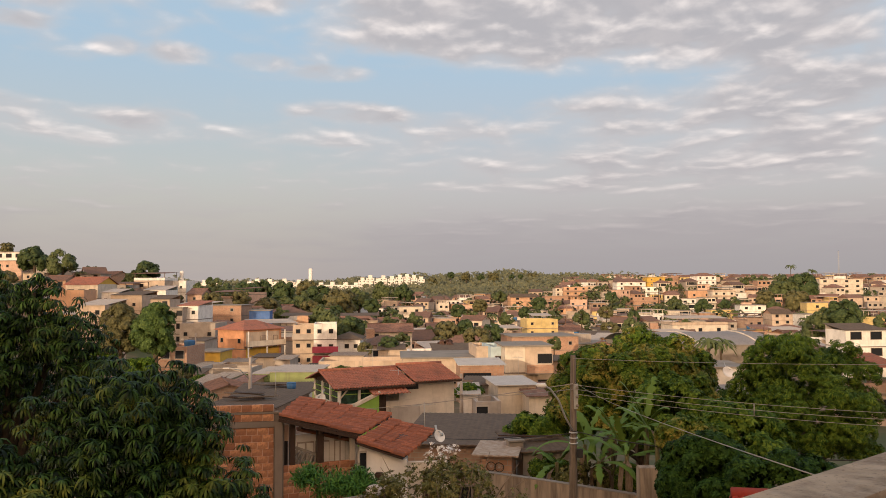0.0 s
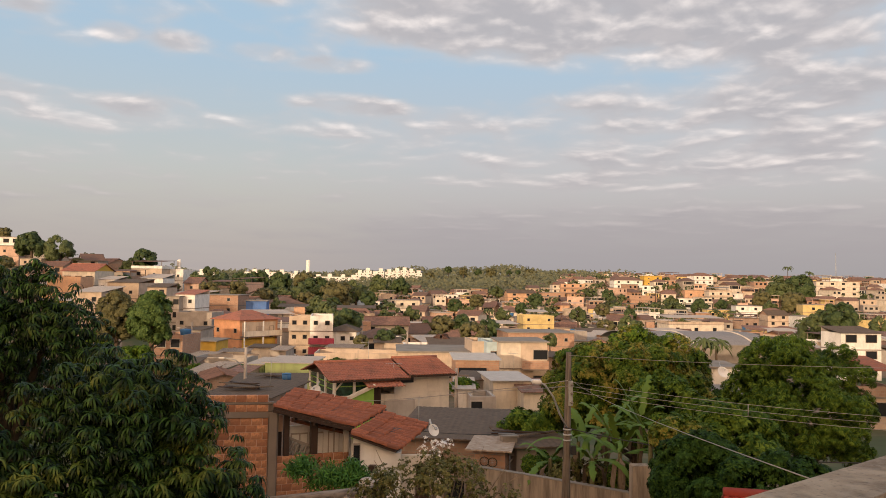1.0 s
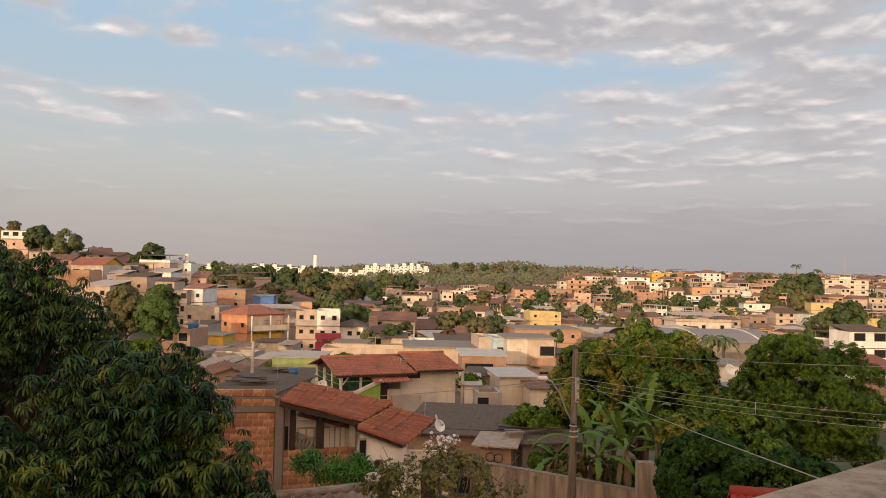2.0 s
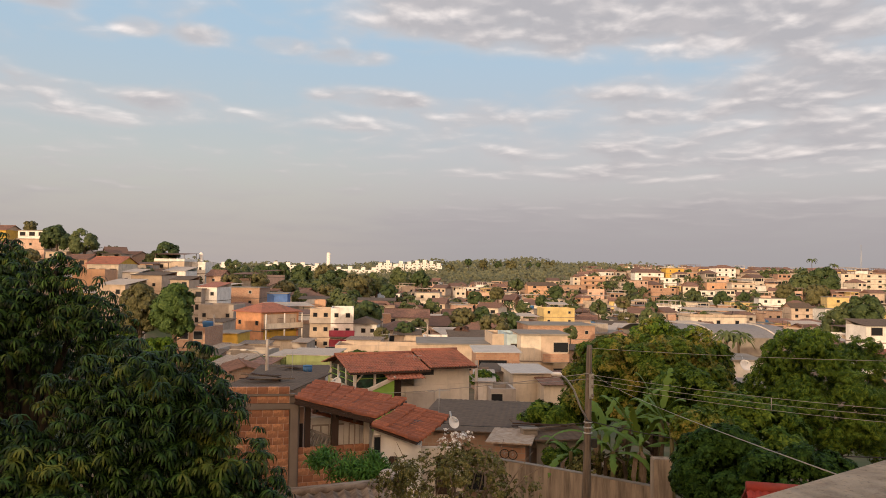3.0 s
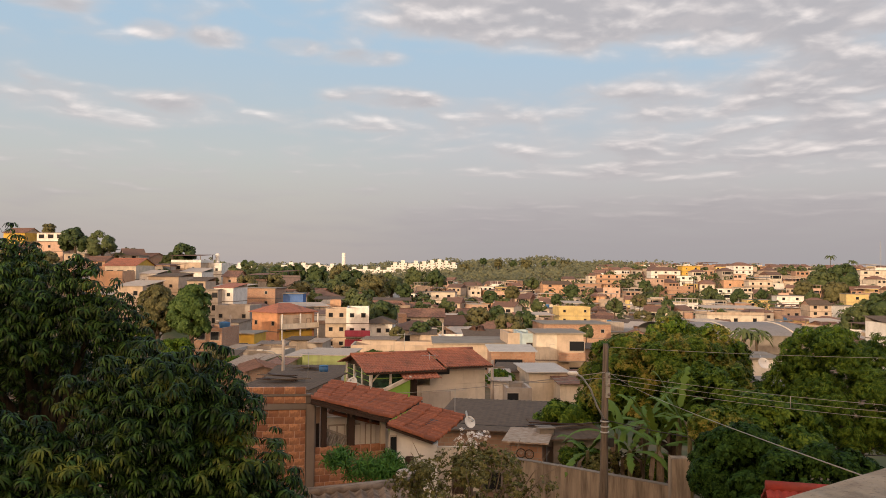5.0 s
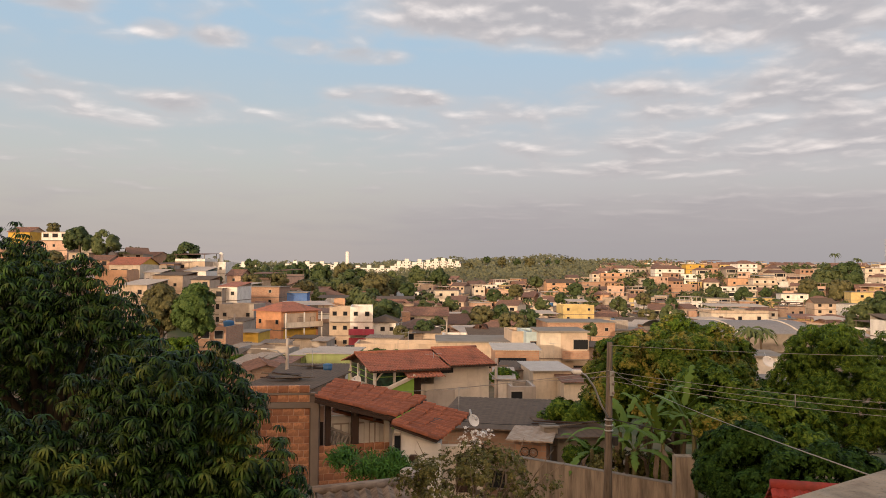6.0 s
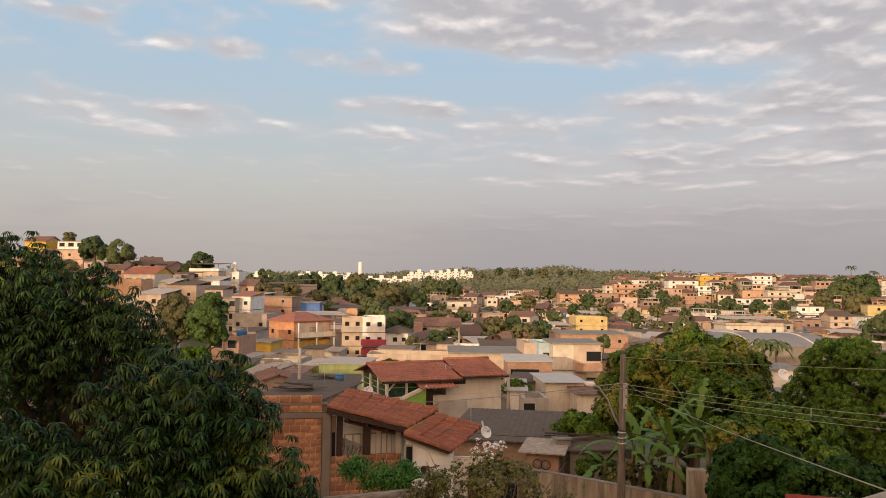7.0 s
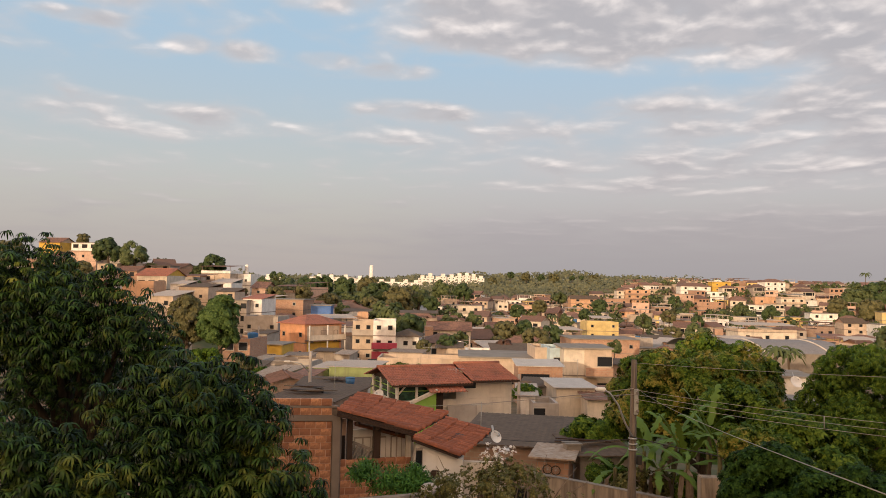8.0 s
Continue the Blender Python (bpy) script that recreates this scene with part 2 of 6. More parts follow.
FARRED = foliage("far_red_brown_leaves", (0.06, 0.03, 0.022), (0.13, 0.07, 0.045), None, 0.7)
# FARWOOD: haze over the far ridge is put into greyed, pale leaf colours
FARWOOD = foliage("haze_greyed_leaves", (0.085, 0.094, 0.055), (0.155, 0.158, 0.09), None, 0.8)
RED_TILE = clay("bright_red_tiles", (0.38, 0.05, 0.035), (0.28, 0.04, 0.03))
OLD_SHEET = streaked("brown_stained_sheet", (0.33, 0.26, 0.205), (0.13, 0.092, 0.072), (1, 5, 1), 2.5, 0.9)
YARD = streaked("stained_garden_wall", (0.38, 0.305, 0.23), (0.14, 0.11, 0.085), (2.6, 2.6, 0.3), 1.6, 0.92)


def parapet_colour(k, co, rnd):
    a = k.noise(co, 3.2, 6.0, 0.65, 0.4)
    b = k.noise(co, 14.0, 6.0, 0.7)
    c = k.noise(co, 60.0, 3.0, 0.6)
    col = k.mix(k.step(a, 0.38, 0.62), (0.36, 0.29, 0.215), (0.19, 0.145, 0.105))
    col = k.mix(k.m("MULTIPLY", k.step(b, 0.45, 0.7), 0.6), col, (0.36, 0.30, 0.24))
    col = k.mix(k.m("MULTIPLY", k.step(c, 0.55, 0.75), 0.6), col, (0.08, 0.06, 0.048))
    return col, b


PARAPET = mat("rough_parapet_concrete", parapet_colour, 0.95, 0, 0.9)
BANANA_STEM = streaked("banana_stem", (0.16, 0.155, 0.055), (0.085, 0.06, 0.035), (6, 6, 0.7), 3.0, 0.8)
FLOWER = mat("white_petals", lambda k, co, r: ((0.72, 0.70, 0.68), None), 0.7)


def ground_colour(k, co, rnd):
    a = k.noise(co, 0.035, 5.0, 0.6)
    b = k.noise(co, 0.8, 5.0, 0.6)
    col = k.mix(k.step(a, 0.42, 0.56), (0.06, 0.075, 0.028), (0.20, 0.125, 0.075))
    col = k.mix(k.m("MULTIPLY", k.step(b, 0.4, 0.7), 0.5), col, (0.05, 0.055, 0.025))
    return col, b


EARTH = mat("earth_and_grass", ground_colour, 0.95, 0, 0.4)

# ---------------------------------------------------------------- helpers


def part(name, me, material, parent, label=""):
    """Links a mesh as one object under a thing or a part."""
    ob = new(name, me)
    if material is not None:
        me.materials.clear()
        for one in material if isinstance(material, (list, tuple)) else (material,):
            me.materials.append(one)
    if parent is not None:
        ob.parent = parent
    return tagged(ob, label)


def thing(name, m, label, category, group="", kind=""):
    ob = new(name)
    ob.empty_display_size = 0.2
    ob.matrix_world = m
    return tagged(ob, label, category, group, kind)


def mesh(name, verts, faces, mats=None, smooth=False):
    me = bpy.data.meshes.new(name)
    me.from_pydata([tuple(v) for v in verts], [], [tuple(f) for f in faces])
    if mats is not None:
        me.polygons.foreach_set("material_index", mats)
    if smooth:
        me.polygons.foreach_set("use_smooth", [True] * len(me.polygons))
    me.update()
    return me


BOX_F = ((0, 3, 2, 1), (4, 5, 6, 7), (0, 1, 5, 4), (1, 2, 6, 5), (2, 3, 7, 6), (3, 0, 4, 7))


def boxes(name, items):
    """Boxes (x0, y0, z0, x1, y1, z1[, material]) in one mesh."""
    vs, fs, ms = [], [], []
    for it in items:
        x0, y0, z0, x1, y1, z1 = it[:6]
        b = len(vs)
        vs += [(x0, y0, z0), (x1, y0, z0), (x1, y1, z0), (x0, y1, z0), (x0, y0, z1), (x1, y0, z1), (x1, y1, z1), (x0, y1, z1)]
        fs += [tuple(b + i for i in f) for f in BOX_F]
        ms += [it[6] if len(it) > 6 else 0] * 6
    return mesh(name, vs, fs, ms)


def bevelled(name, x0, y0, z0, x1, y1, z1, r=0.02):
    bm = bmesh.new()
    bmesh.ops.create_cube(bm, size=1.0)
    for v in bm.verts:
        v.co = Vector(((x0 + x1) / 2 + v.co.x * (x1 - x0), (y0 + y1) / 2 + v.co.y * (y1 - y0), (z0 + z1) / 2 + v.co.z * (z1 - z0)))
    bmesh.ops.bevel(bm, geom=list(bm.edges), offset=r, segments=2, affect="EDGES")
    me = bpy.data.meshes.new(name)
    bm.to_mesh(me)
    bm.free()
    return me


def tube(name, pts, radii, sides=8, caps=True):
    """A tapering round bar along a line of points."""
    pts = [Vector(p) for p in pts]
    vs, fs = [], []
    for i, p in enumerate(pts):
        way = (pts[min(i + 1, len(pts) - 1)] - pts[max(i - 1, 0)]).normalized()
        side = way.cross(Vector((0.31, 0.95, 0.02)) if abs(way.y) < 0.9 else Vector((1, 0, 0))).normalized()
        up = way.cross(side)
        r = radii[i] if isinstance(radii, (list, tuple)) else radii
        for s in range(sides):
            a = 2 * math.pi * s / sides
            vs.append(p + (side * math.cos(a) + up * math.sin(a)) * r)
    for i in range(len(pts) - 1):
        for s in range(sides):
            fs.append((i * sides + s, i * sides + (s + 1) % sides, (i + 1) * sides + (s + 1) % sides, (i + 1) * sides + s))
    if caps:
        fs.append(tuple(range(sides))[::-1])
        fs.append(tuple((len(pts) - 1) * sides + s for s in range(sides)))
    return mesh(name, vs, fs, None, True)


def smooth01(a, b, v):
    s = min(1.0, max(0.0, (v - a) / (b - a)))
    return s * s * (3 - 2 * s)


# the rise at negative y is an unseen hill, sized to shade the foreground
HEIGHTS = ((-900, 28), (-200, 25), (-90, 21.5), (-52, 18.0), (-28, 9.5), (-8, 2.0), (4, 1.2), (30, 0.8), (60, -0.5), (100, -2.8), (150, -5.3),
           (210, -7.3), (280, -7.8), (350, -5.8), (430, -1.5), (520, 2.5), (700, 5.5), (860, 7.0), (1100, 13), (1700, 12), (5000, 8))


def ground(x, y):
    """Height of the land."""
    z = HEIGHTS[-1][1]
    for (y0, z0), (y1, z1) in zip(HEIGHTS, HEIGHTS[1:]):
        if y <= y1:
            z = z0 + (z1 - z0) * smooth01(y0, y1, max(y, y0))
            break
    z += 21.5 * math.exp(-0.5 * (((x + 124) / 60) ** 2 + ((y - 238) / 62) ** 2))
    # unseen ridge to the rear left, added to block sun from the left hillside
    z += 27.0 * smooth01(-150, -215, x) * smooth01(-35, -100, y)
    z += 9.5 * smooth01(50, 150, x) * smooth01(330, 450, y) * smooth01(1000, 700, y)
    z += 11.5 * math.exp(-(((x - 125) / 160) ** 2)) * smooth01(850, 1050, y) * smooth01(1700, 1150, y)
    return z

# ---------------------------------------------------------------- land


def make_ground():
    def spread(n, near, far):
        s = np.linspace(-1, 1, n)
        return np.sign(s) * (near * np.abs(s) + (far - near) * np.abs(s) ** 4)
    xs = spread(130, 420, 4600)
    ys = np.concatenate([np.linspace(-1200, -120, 16), np.linspace(-110, 300, 120), 300 + 4500 * np.linspace(0.004, 1, 70) ** 2])
    verts = [(x, y, ground(x, y)) for y in ys for x in xs]
    w = len(xs)
    faces = [(j * w + i, j * w + i + 1, (j + 1) * w + i + 1, (j + 1) * w + i) for j in range(len(ys) - 1) for i in range(w - 1)]
    ob = new("ground", mesh("ground", verts, faces, None, True))
    ob.data.materials.append(EARTH)
    tagged(ob, "valley floor and hillsides of earth, grass and scrub", "ground", "", "structure")


make_ground()

# ---------------------------------------------------------------- houses


def window_mesh(name, w, h, f=0.07):
    """A window unit: a proud frame with a pane set back in it; it sits on the face y = 0 and looks to -y."""
    x, i = w / 2, w / 2 - f
    vs = [(-x, 0.02, 0), (x, 0.02, 0), (x, 0.02, h), (-x, 0.02, h), (-x, -0.06, 0), (x, -0.06, 0), (x, -0.06, h), (-x, -0.06, h),
          (-i, -0.06, f), (i, -0.06, f), (i, -0.06, h - f), (-i, -0.06, h - f), (-i, -0.005, f), (i, -0.005, f), (i, -0.005, h - f), (-i, -0.005, h - f)]
    fs = [(12, 13, 14, 15), (0, 3, 2, 1)]
    for k in range(4):
        n = (k + 1) % 4
        fs += [(k, n, 4 + n, 4 + k), (4 + k, 4 + n, 8 + n, 8 + k), (8 + k, 8 + n, 12 + n, 12 + k)]
    return mesh(name, vs, fs, [0] + [1] * 13)


def ring(name, w, d, z0, z1, t=0.2):
    """Four walls of a house as one body; the front takes the first material, the rest the second."""
    vs = [(sx * (w / 2 - q), sy * (d / 2 - q), z) for q in (0, t) for z in (z0, z1) for sx, sy in ((-1, -1), (1, -1), (1, 1), (-1, 1))]
    fs, ms = [], []
    for k in range(4):
        n = (k + 1) % 4
        fs += [(k, n, 4 + n, 4 + k), (8 + n, 8 + k, 12 + k, 12 + n), (4 + k, 4 + n, 12 + n, 12 + k), (8 + k, 8 + n, n, k)]
        ms += [0 if k == 0 else 1] * 4
    return mesh(name, vs, fs, ms)


WINDOWS = {"small": window_mesh("window_small", 0.8, 0.8), "mid": window_mesh("window_mid", 1.25, 1.15), "wide": window_mesh("window_wide", 1.8, 1.2),
           "door": window_mesh("door_unit", 0.95, 2.1)}
for one in WINDOWS.values():
    one.materials.append(GLASS)
    one.materials.append(FRAME)


def ribbed(name, w, length, z0, z1, pitch=0.22, amp=0.0, thick=0.05, seg=2, courses=0):
    """A roof slope of ribs or rolls: x across, from y = 0 (height z0) to y = length (height z1); courses: rows of tiles, each lapped over the one below."""
    wave = 4 if amp else 2
    n = max(4, int(w / pitch)) * wave
    amp = amp or pitch * (0.26 if pitch < 0.24 else 0.07)
    xs = [-w / 2 + w * i / n for i in range(n + 1)]
    vs, fs = [], []
    steps = [(j / seg, 0.0) for j in range(seg + 1)]
    if courses:
        steps = [q for j in range(courses) for q in ((j / courses, 0.03), ((j + 0.98) / courses, 0.0))] + [(1.0, 0.0)]
        seg = len(steps) - 1
    for t, lap in steps:
        for i, x in enumerate(xs):
            vs.append((x, length * t, z0 + (z1 - z0) * t + lap + amp * 0.5 * (1 - math.cos(2 * math.pi * i / wave))))
    c = n + 1
    for j in range(seg):
        for i in range(n):
            fs.append((j * c + i, j * c + i + 1, (j + 1) * c + i + 1, (j + 1) * c + i))
    b = len(vs)
    vs += [(v[0], v[1], v[2] - thick) for i, v in enumerate(vs[:b])]
    fs += [tuple(b + i for i in reversed(f)) for f in fs[: seg * n]]
    for i in range(n):
        fs.append((i, b + i, b + i + 1, i + 1))
        k = seg * c + i
        fs.append((k, k + 1, b + k + 1, b + k))
    for j in range(seg):
        fs.append((j * c, (j + 1) * c, b + (j + 1) * c, b + j * c))
        k = j * c + n
        fs.append((k, b + k, b + k + c, k + c))
    return mesh(name, vs, fs)


def slope(name, w, length, z0, z1, material, parent, m=None, pitch=0.22, label="", depth=0.0, courses=0):
    ob = part(name, ribbed(name, w, length, z0, z1, pitch, depth, 0.05, 2, courses), material, parent, label)
    if m is not None:
        ob.matrix_local = m
    return ob


def gables(w, d, h, rise, material, parent, turn=None):
    """The two triangular wall tops under a roof whose ridge runs along x."""
    for x0, x1 in ((-w / 2, -w / 2 + 0.15), (w / 2 - 0.15, w / 2)):
        me = mesh("gable", [(x0, -d / 2, h), (x0, d / 2, h), (x0, 0, h + rise), (x1, -d / 2, h), (x1, d / 2, h), (x1, 0, h + rise)],
                  [(0, 2, 1), (3, 4, 5), (0, 3, 5, 2), (1, 2, 5, 4), (0, 1, 4, 3)])
        g = part("gable", me, material, parent)
        if turn is not None:
            g.matrix_local = turn


def put_windows(h, w, y, rows, kinds, turn=None, xs=None):
    for z in rows:
        n = len(kinds)
        for i, kind in enumerate(kinds):
            if not kind:
                continue
            x = (-w / 2 + w * (i + 0.5) / n) if xs is None else xs[i]
            o = new("window" if kind != "door" else "door", WINDOWS[kind])
            o.parent = h
            m = pose(x, y, z + (0.02 if kind == "door" else 1.0))
            o.matrix_local = m if turn is None else turn @ m


TAKEN = []


def house(x, y, top, w, d=8.0, rot=0.0, wall="cream", side=None, roof="parapet", tiles=TILE, front=("mid", "mid"), flank=("mid",), label="", group="valley houses",
          storey=2.85, balcony=0, tank=False, rise=0.0, right=None, name="house", ribs=0.22, extras=False, rib_depth=0.0, courses=0):
    """A house with its front at y, facing -y before it is turned; top: the height of its wall top. It reaches down into the slope."""
    base = min(ground(x - w / 2, y), ground(x + w / 2, y), ground(x, y + d))
    high = max(2.4, top - base)
    c = pose(x, y + d / 2, base, 0, 0, rot)
    h = thing(name, c, label, "house", group)
    TAKEN.append((x, y + d / 2, max(w, d) * 0.6))
    side = side or wall
    n = max(1, round(high / storey))
    st = high / n
    t = 0.2
    part("wall", ring("wall", w, d, -1.2, high, t), [WALLS[wall], WALLS[side]], h)
    slabs = [(-w / 2 - 0.03, -d / 2 - 0.03, st * i - 0.12, w / 2 + 0.03, d / 2 + 0.03, st * i + 0.03) for i in range(1, n)]
    for one in slabs:
        part("floor_slab", boxes("floor_slab", [one]), BEAM, h)
    rows = [st * i for i in range(max(0, n - 3), n)]
    put_windows(h, w, -d / 2, rows, front)
    put_windows(h, d, -w / 2, rows, flank, pose(0, 0, 0, 0, 0, -90))
    put_windows(h, d, -w / 2, rows, flank if right is None else right, pose(0, 0, 0, 0, 0, 90))
    if balcony:
        for i in range(max(1, n - balcony), n):
            z = st * i
            part("balcony", boxes("balcony", [(-w / 2, -d / 2 - 1.1, z - 0.1, w / 2, -d / 2 - 0.032, z + 0.04)]), BEAM, h)
            part("balustrade", boxes("balustrade", [(-w / 2, -d / 2 - 1.1, z + 0.04, w / 2, -d / 2 - 1.0, z + 0.95)]), WALLS[side], h)
    if roof == "parapet":
        part("roof", boxes("roof", [(-w / 2 + t, -d / 2 + t, high - 0.75, w / 2 - t, d / 2 - t, high - 0.6)]), CONCRETE, h)
    elif roof == "slab":
        part("roof", boxes("roof", [(-w / 2 - 0.25, -d / 2 - 0.3, high, w / 2 + 0.25, d / 2 + 0.3, high + 0.16)]), CONCRETE, h)
    elif roof == "canopy":
        part("roof", boxes("roof", [(-w / 2 - 0.1, -d / 2 - 0.1, high, w / 2 + 0.1, d / 2 + 0.1, high + 0.14)]), CONCRETE, h)
        for rail in ((-w / 2, -d / 2, high + 0.14, w / 2, -d / 2 + 0.12, high + 0.9), (-w / 2, -d / 2 + 0.12, high + 0.14, -w / 2 + 0.12, d / 2, high + 0.9),
                     (w / 2 - 0.12, -d / 2 + 0.12, high + 0.14, w / 2, d / 2, high + 0.9)):
            part("terrace_rail", boxes("terrace_rail", [rail]), WALLS[side], h)
        for px in (-w / 2 + 0.2, w / 2 - 0.2):
            for py in (-d / 2 + 0.25, d / 2 - 0.25):
                part("post", boxes("post", [(px - 0.07, py - 0.07, high + 0.14, px + 0.07, py + 0.07, high + 2.32 + (0.25 if py > 0 else -0.2))]), BEAM, h)
        slope("canopy_roof", w + 0.7, d + 0.7, 2.0, 2.55, tiles, h, pose(0, -d / 2 - 0.35, high + 0.14), 0.3)
    elif roof == "shed":
        r = rise or 0.9
        slope("roof", w + 0.5, d + 0.7, 0.02, r, tiles, h, pose(0, -d / 2 - 0.35, high), 0.25)
        part("upper_wall", boxes("upper_wall", [(-w / 2, d / 2 - t, high, w / 2, d / 2, high + r - 0.13)]), WALLS[side], h)
    elif roof == "gable":
        r = rise or d * 0.19
        e = r / (d / 2) * 0.5
        gables(w, d, high, r, WALLS[side], h)
        for a in (0, 180):
            slope("roof_slope", w + 0.8, d / 2 + 0.5, -e + 0.06, r + 0.06, tiles, h, pose(0, 0, high, 0, 0, a) @ pose(0, -d / 2 - 0.5, 0), ribs, "", rib_depth, courses)
        part("ridge", tube("ridge", [(-w / 2 - 0.4, 0, high + r + 0.07), (w / 2 + 0.4, 0, high + r + 0.07)], 0.11, 6), tiles, h)
    elif roof == "cross":
        r = rise or w * 0.19
        e = r / (w / 2) * 0.5
        gables(d, w, high, r, WALLS[wall], h, pose(0, 0, 0, 0, 0, 90))
        for a in (90, -90):
            slope("roof_slope", d + 0.8, w / 2 + 0.5, -e + 0.06, r + 0.06, tiles, h, pose(0, 0, high, 0, 0, a) @ pose(0, -w / 2 - 0.5, 0))
        part("ridge", tube("ridge", [(0, -d / 2 - 0.4, high + r + 0.07), (0, d / 2 + 0.4, high + r + 0.07)], 0.11, 6), tiles, h)
    elif roof == "hip":
        r = rise or min(w, d) * 0.2
        o = 0.5
        k = min(w, d) / 2
        a, b = w / 2 + o, d / 2 + o
        l = max(0.05, a - k) if w >= d else 0.05
        q = max(0.05, b - k) if d > w else 0.05
        vs = [(-a, -b, 0), (a, -b, 0), (a, b, 0), (-a, b, 0), (-l, -q, r + 0.1), (l, -q, r + 0.1), (l, q, r + 0.1), (-l, q, r + 0.1)]
        vs += [(vx, vy, vz - 0.1) for vx, vy, vz in vs[:4]]
        part("roof", mesh("roof", [(vx, vy, vz + high + 0.1) for vx, vy, vz in vs], [(0, 1, 5, 4), (1, 2, 6, 5), (2, 3, 7, 6), (3, 0, 4, 7), (4, 5, 6, 7), (0, 8, 9, 1), (1, 9, 10, 2), (2, 10, 11, 3), (3, 11, 8, 0), (8, 11, 10, 9)]), tiles, h)
    rng = random.Random(int(x * 7 + y * 13))
    # a dark band on the front stands in for the shade of an open veranda
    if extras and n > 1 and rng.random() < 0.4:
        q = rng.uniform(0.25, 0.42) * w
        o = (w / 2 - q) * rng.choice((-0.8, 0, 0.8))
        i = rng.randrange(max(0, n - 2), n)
        part("loggia", boxes("loggia", [(o - q, -d / 2 - 0.075, st * i + 0.95, o + q, -d / 2 + 0.01, st * i + 2.45)]), GLASS, h, "dark glass band standing in for an open loggia's shade")
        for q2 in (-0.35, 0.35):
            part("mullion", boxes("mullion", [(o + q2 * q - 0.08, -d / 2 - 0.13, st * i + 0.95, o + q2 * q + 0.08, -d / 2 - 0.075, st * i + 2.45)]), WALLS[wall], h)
    if roof in ("parapet", "slab") and w > 6 and rng.random() < 0.35 and extras:
        zr = high + (0.16 if roof == "slab" else -0.6)
        xr = rng.uniform(-0.2, 0.2) * w
        part("upper_room", boxes("upper_room", [(xr - 1.4, -0.6, zr, xr + 1.4, d / 2 - 0.7, zr + 2.1)]), WALLS[rng.choice((side, "brick", "grey"))], h)
    if tank:
        z = high + (0.14 if roof == "slab" else -0.6)
        part("water_tank", tube("water_tank", [(w * 0.2, d * 0.1, z), (w * 0.2, d * 0.1, z + 1.0), (w * 0.2, d * 0.1, z + 1.12), (w * 0.2, d * 0.1, z + 1.2)], [0.62, 0.72, 0.72, 0.2], 12), TANK, h, "blue plastic water tank")
    return h

# landmark houses of the middle distance
def orange_house():
    w, d = 7.0, 8.5
    x, y, top = -30.12, 136, 3.11
    h = house(x, y, top, w, d, -38, "terracotta", "tan", "hip", TILE, ("small", None, "small"), ("small",), "three-storey orange house with yellow balconies and tiled hip roof", "", right=("door", "mid", "door"))
    hi = top - min(ground(x - w / 2, y), ground(x + w / 2, y), ground(x, y + d))
    for i in range(2):
        z = hi - 2.75 * (i + 1)
        deck = part("balcony", boxes("balcony", [(w / 2 + 0.035, -d / 2, z - 0.12, w / 2 + 1.3, d / 2, z)]), BEAM, h)
        part("balustrade", boxes("balustrade", [(w / 2 + 1.2, -d / 2, z, w / 2 + 1.3, d / 2, z + 0.9)]), WALLS["cream"], deck, "pale balcony front")
        part("back_panel", boxes("back_panel", [(w / 2 + 0.004, -d / 2 + 0.5, z + 0.02, w / 2 + 0.03, d / 2 - 0.5, z + 2.4)]), WALLS["yellow" if i else "tan"], deck, "yellow painted wall")
        for q in (-d / 2 + 0.12, 0, d / 2 - 0.12):
            part("post", boxes("post", [(w / 2 + 1.05, q - 0.1, z + 0.01, w / 2 + 1.19, q + 0.1, z + 2.6)]), WALLS["white"], deck)
    return h


orange_house()
h = house(-16.7, 136.0, 4.06, 3.96, 10.0, 6, "white", "grey", "parapet", TILE, ("small", "small"), ("small", "small"), "white three-storey house with small dark windows")
part("balcony", boxes("balcony", [(-2.2, -6.2, 3.0, 2.2, -5.05, 4.0)]), WALLS["magenta"], h, "dark pink balcony front")
part("shop_front", boxes("shop_front", [(-2.2, -5.12, -0.2, 2.2, -5.01, 2.45)]), WALLS["magenta"], h, "dark pink ground floor")
house(-20.5, 138.0, 3.86, 3.72, 7.0, 4, "tan", "grey", "parapet", TILE, ("small", "small"), (), "tan house with balconies joined to its white neighbour", balcony=1)
house(-12.8, 140.0, 1.10, 4.79, 8.0, 0, "white", "white", "hip", FIBRE, (None, "small", "small"), (), "low white house with arched openings and grey roof")
house(-11.8, 75.0, 2.20, 4.47, 6.0, -4, "green", "green", "shed", FIBRE_L, (None, None, None), (), "long pale green shed with a pale sheet roof", rise=0.08)
house(-15.2, 77.0, 1.84, 1.52, 6.0, -4, "green", "green", "shed", FIBRE_L, ("small",), (), "pale green annexe beside the long shed", rise=0.08)
house(-22.5, 92.0, 0.94, 6.31, 5.0, -3, "grey", "tan", "parapet", FIBRE_L, (None, "mid", None, None), (), "long low grey wall and flat roof along the street")
house(-6.8, 98.0, 1.10, 11.54, 6.0, 2, "tan", "tan", "parapet", CONCRETE, (None, None, None, None), (), "long low tan yard building along the street")
house(2.9, 96.0, 1.52, 10.03, 10.0, 2, "tan", "cream", "slab", FIBRE_L, ("mid", None, "mid", None), (), "long flat-roofed tan building along the street")
house(-31.3, 118.0, 0.75, 3.53, 6.0, -4, "yellow", "yellow", "slab", FIBRE_L, ("wide",), (), "low yellow building with a wide dark opening")
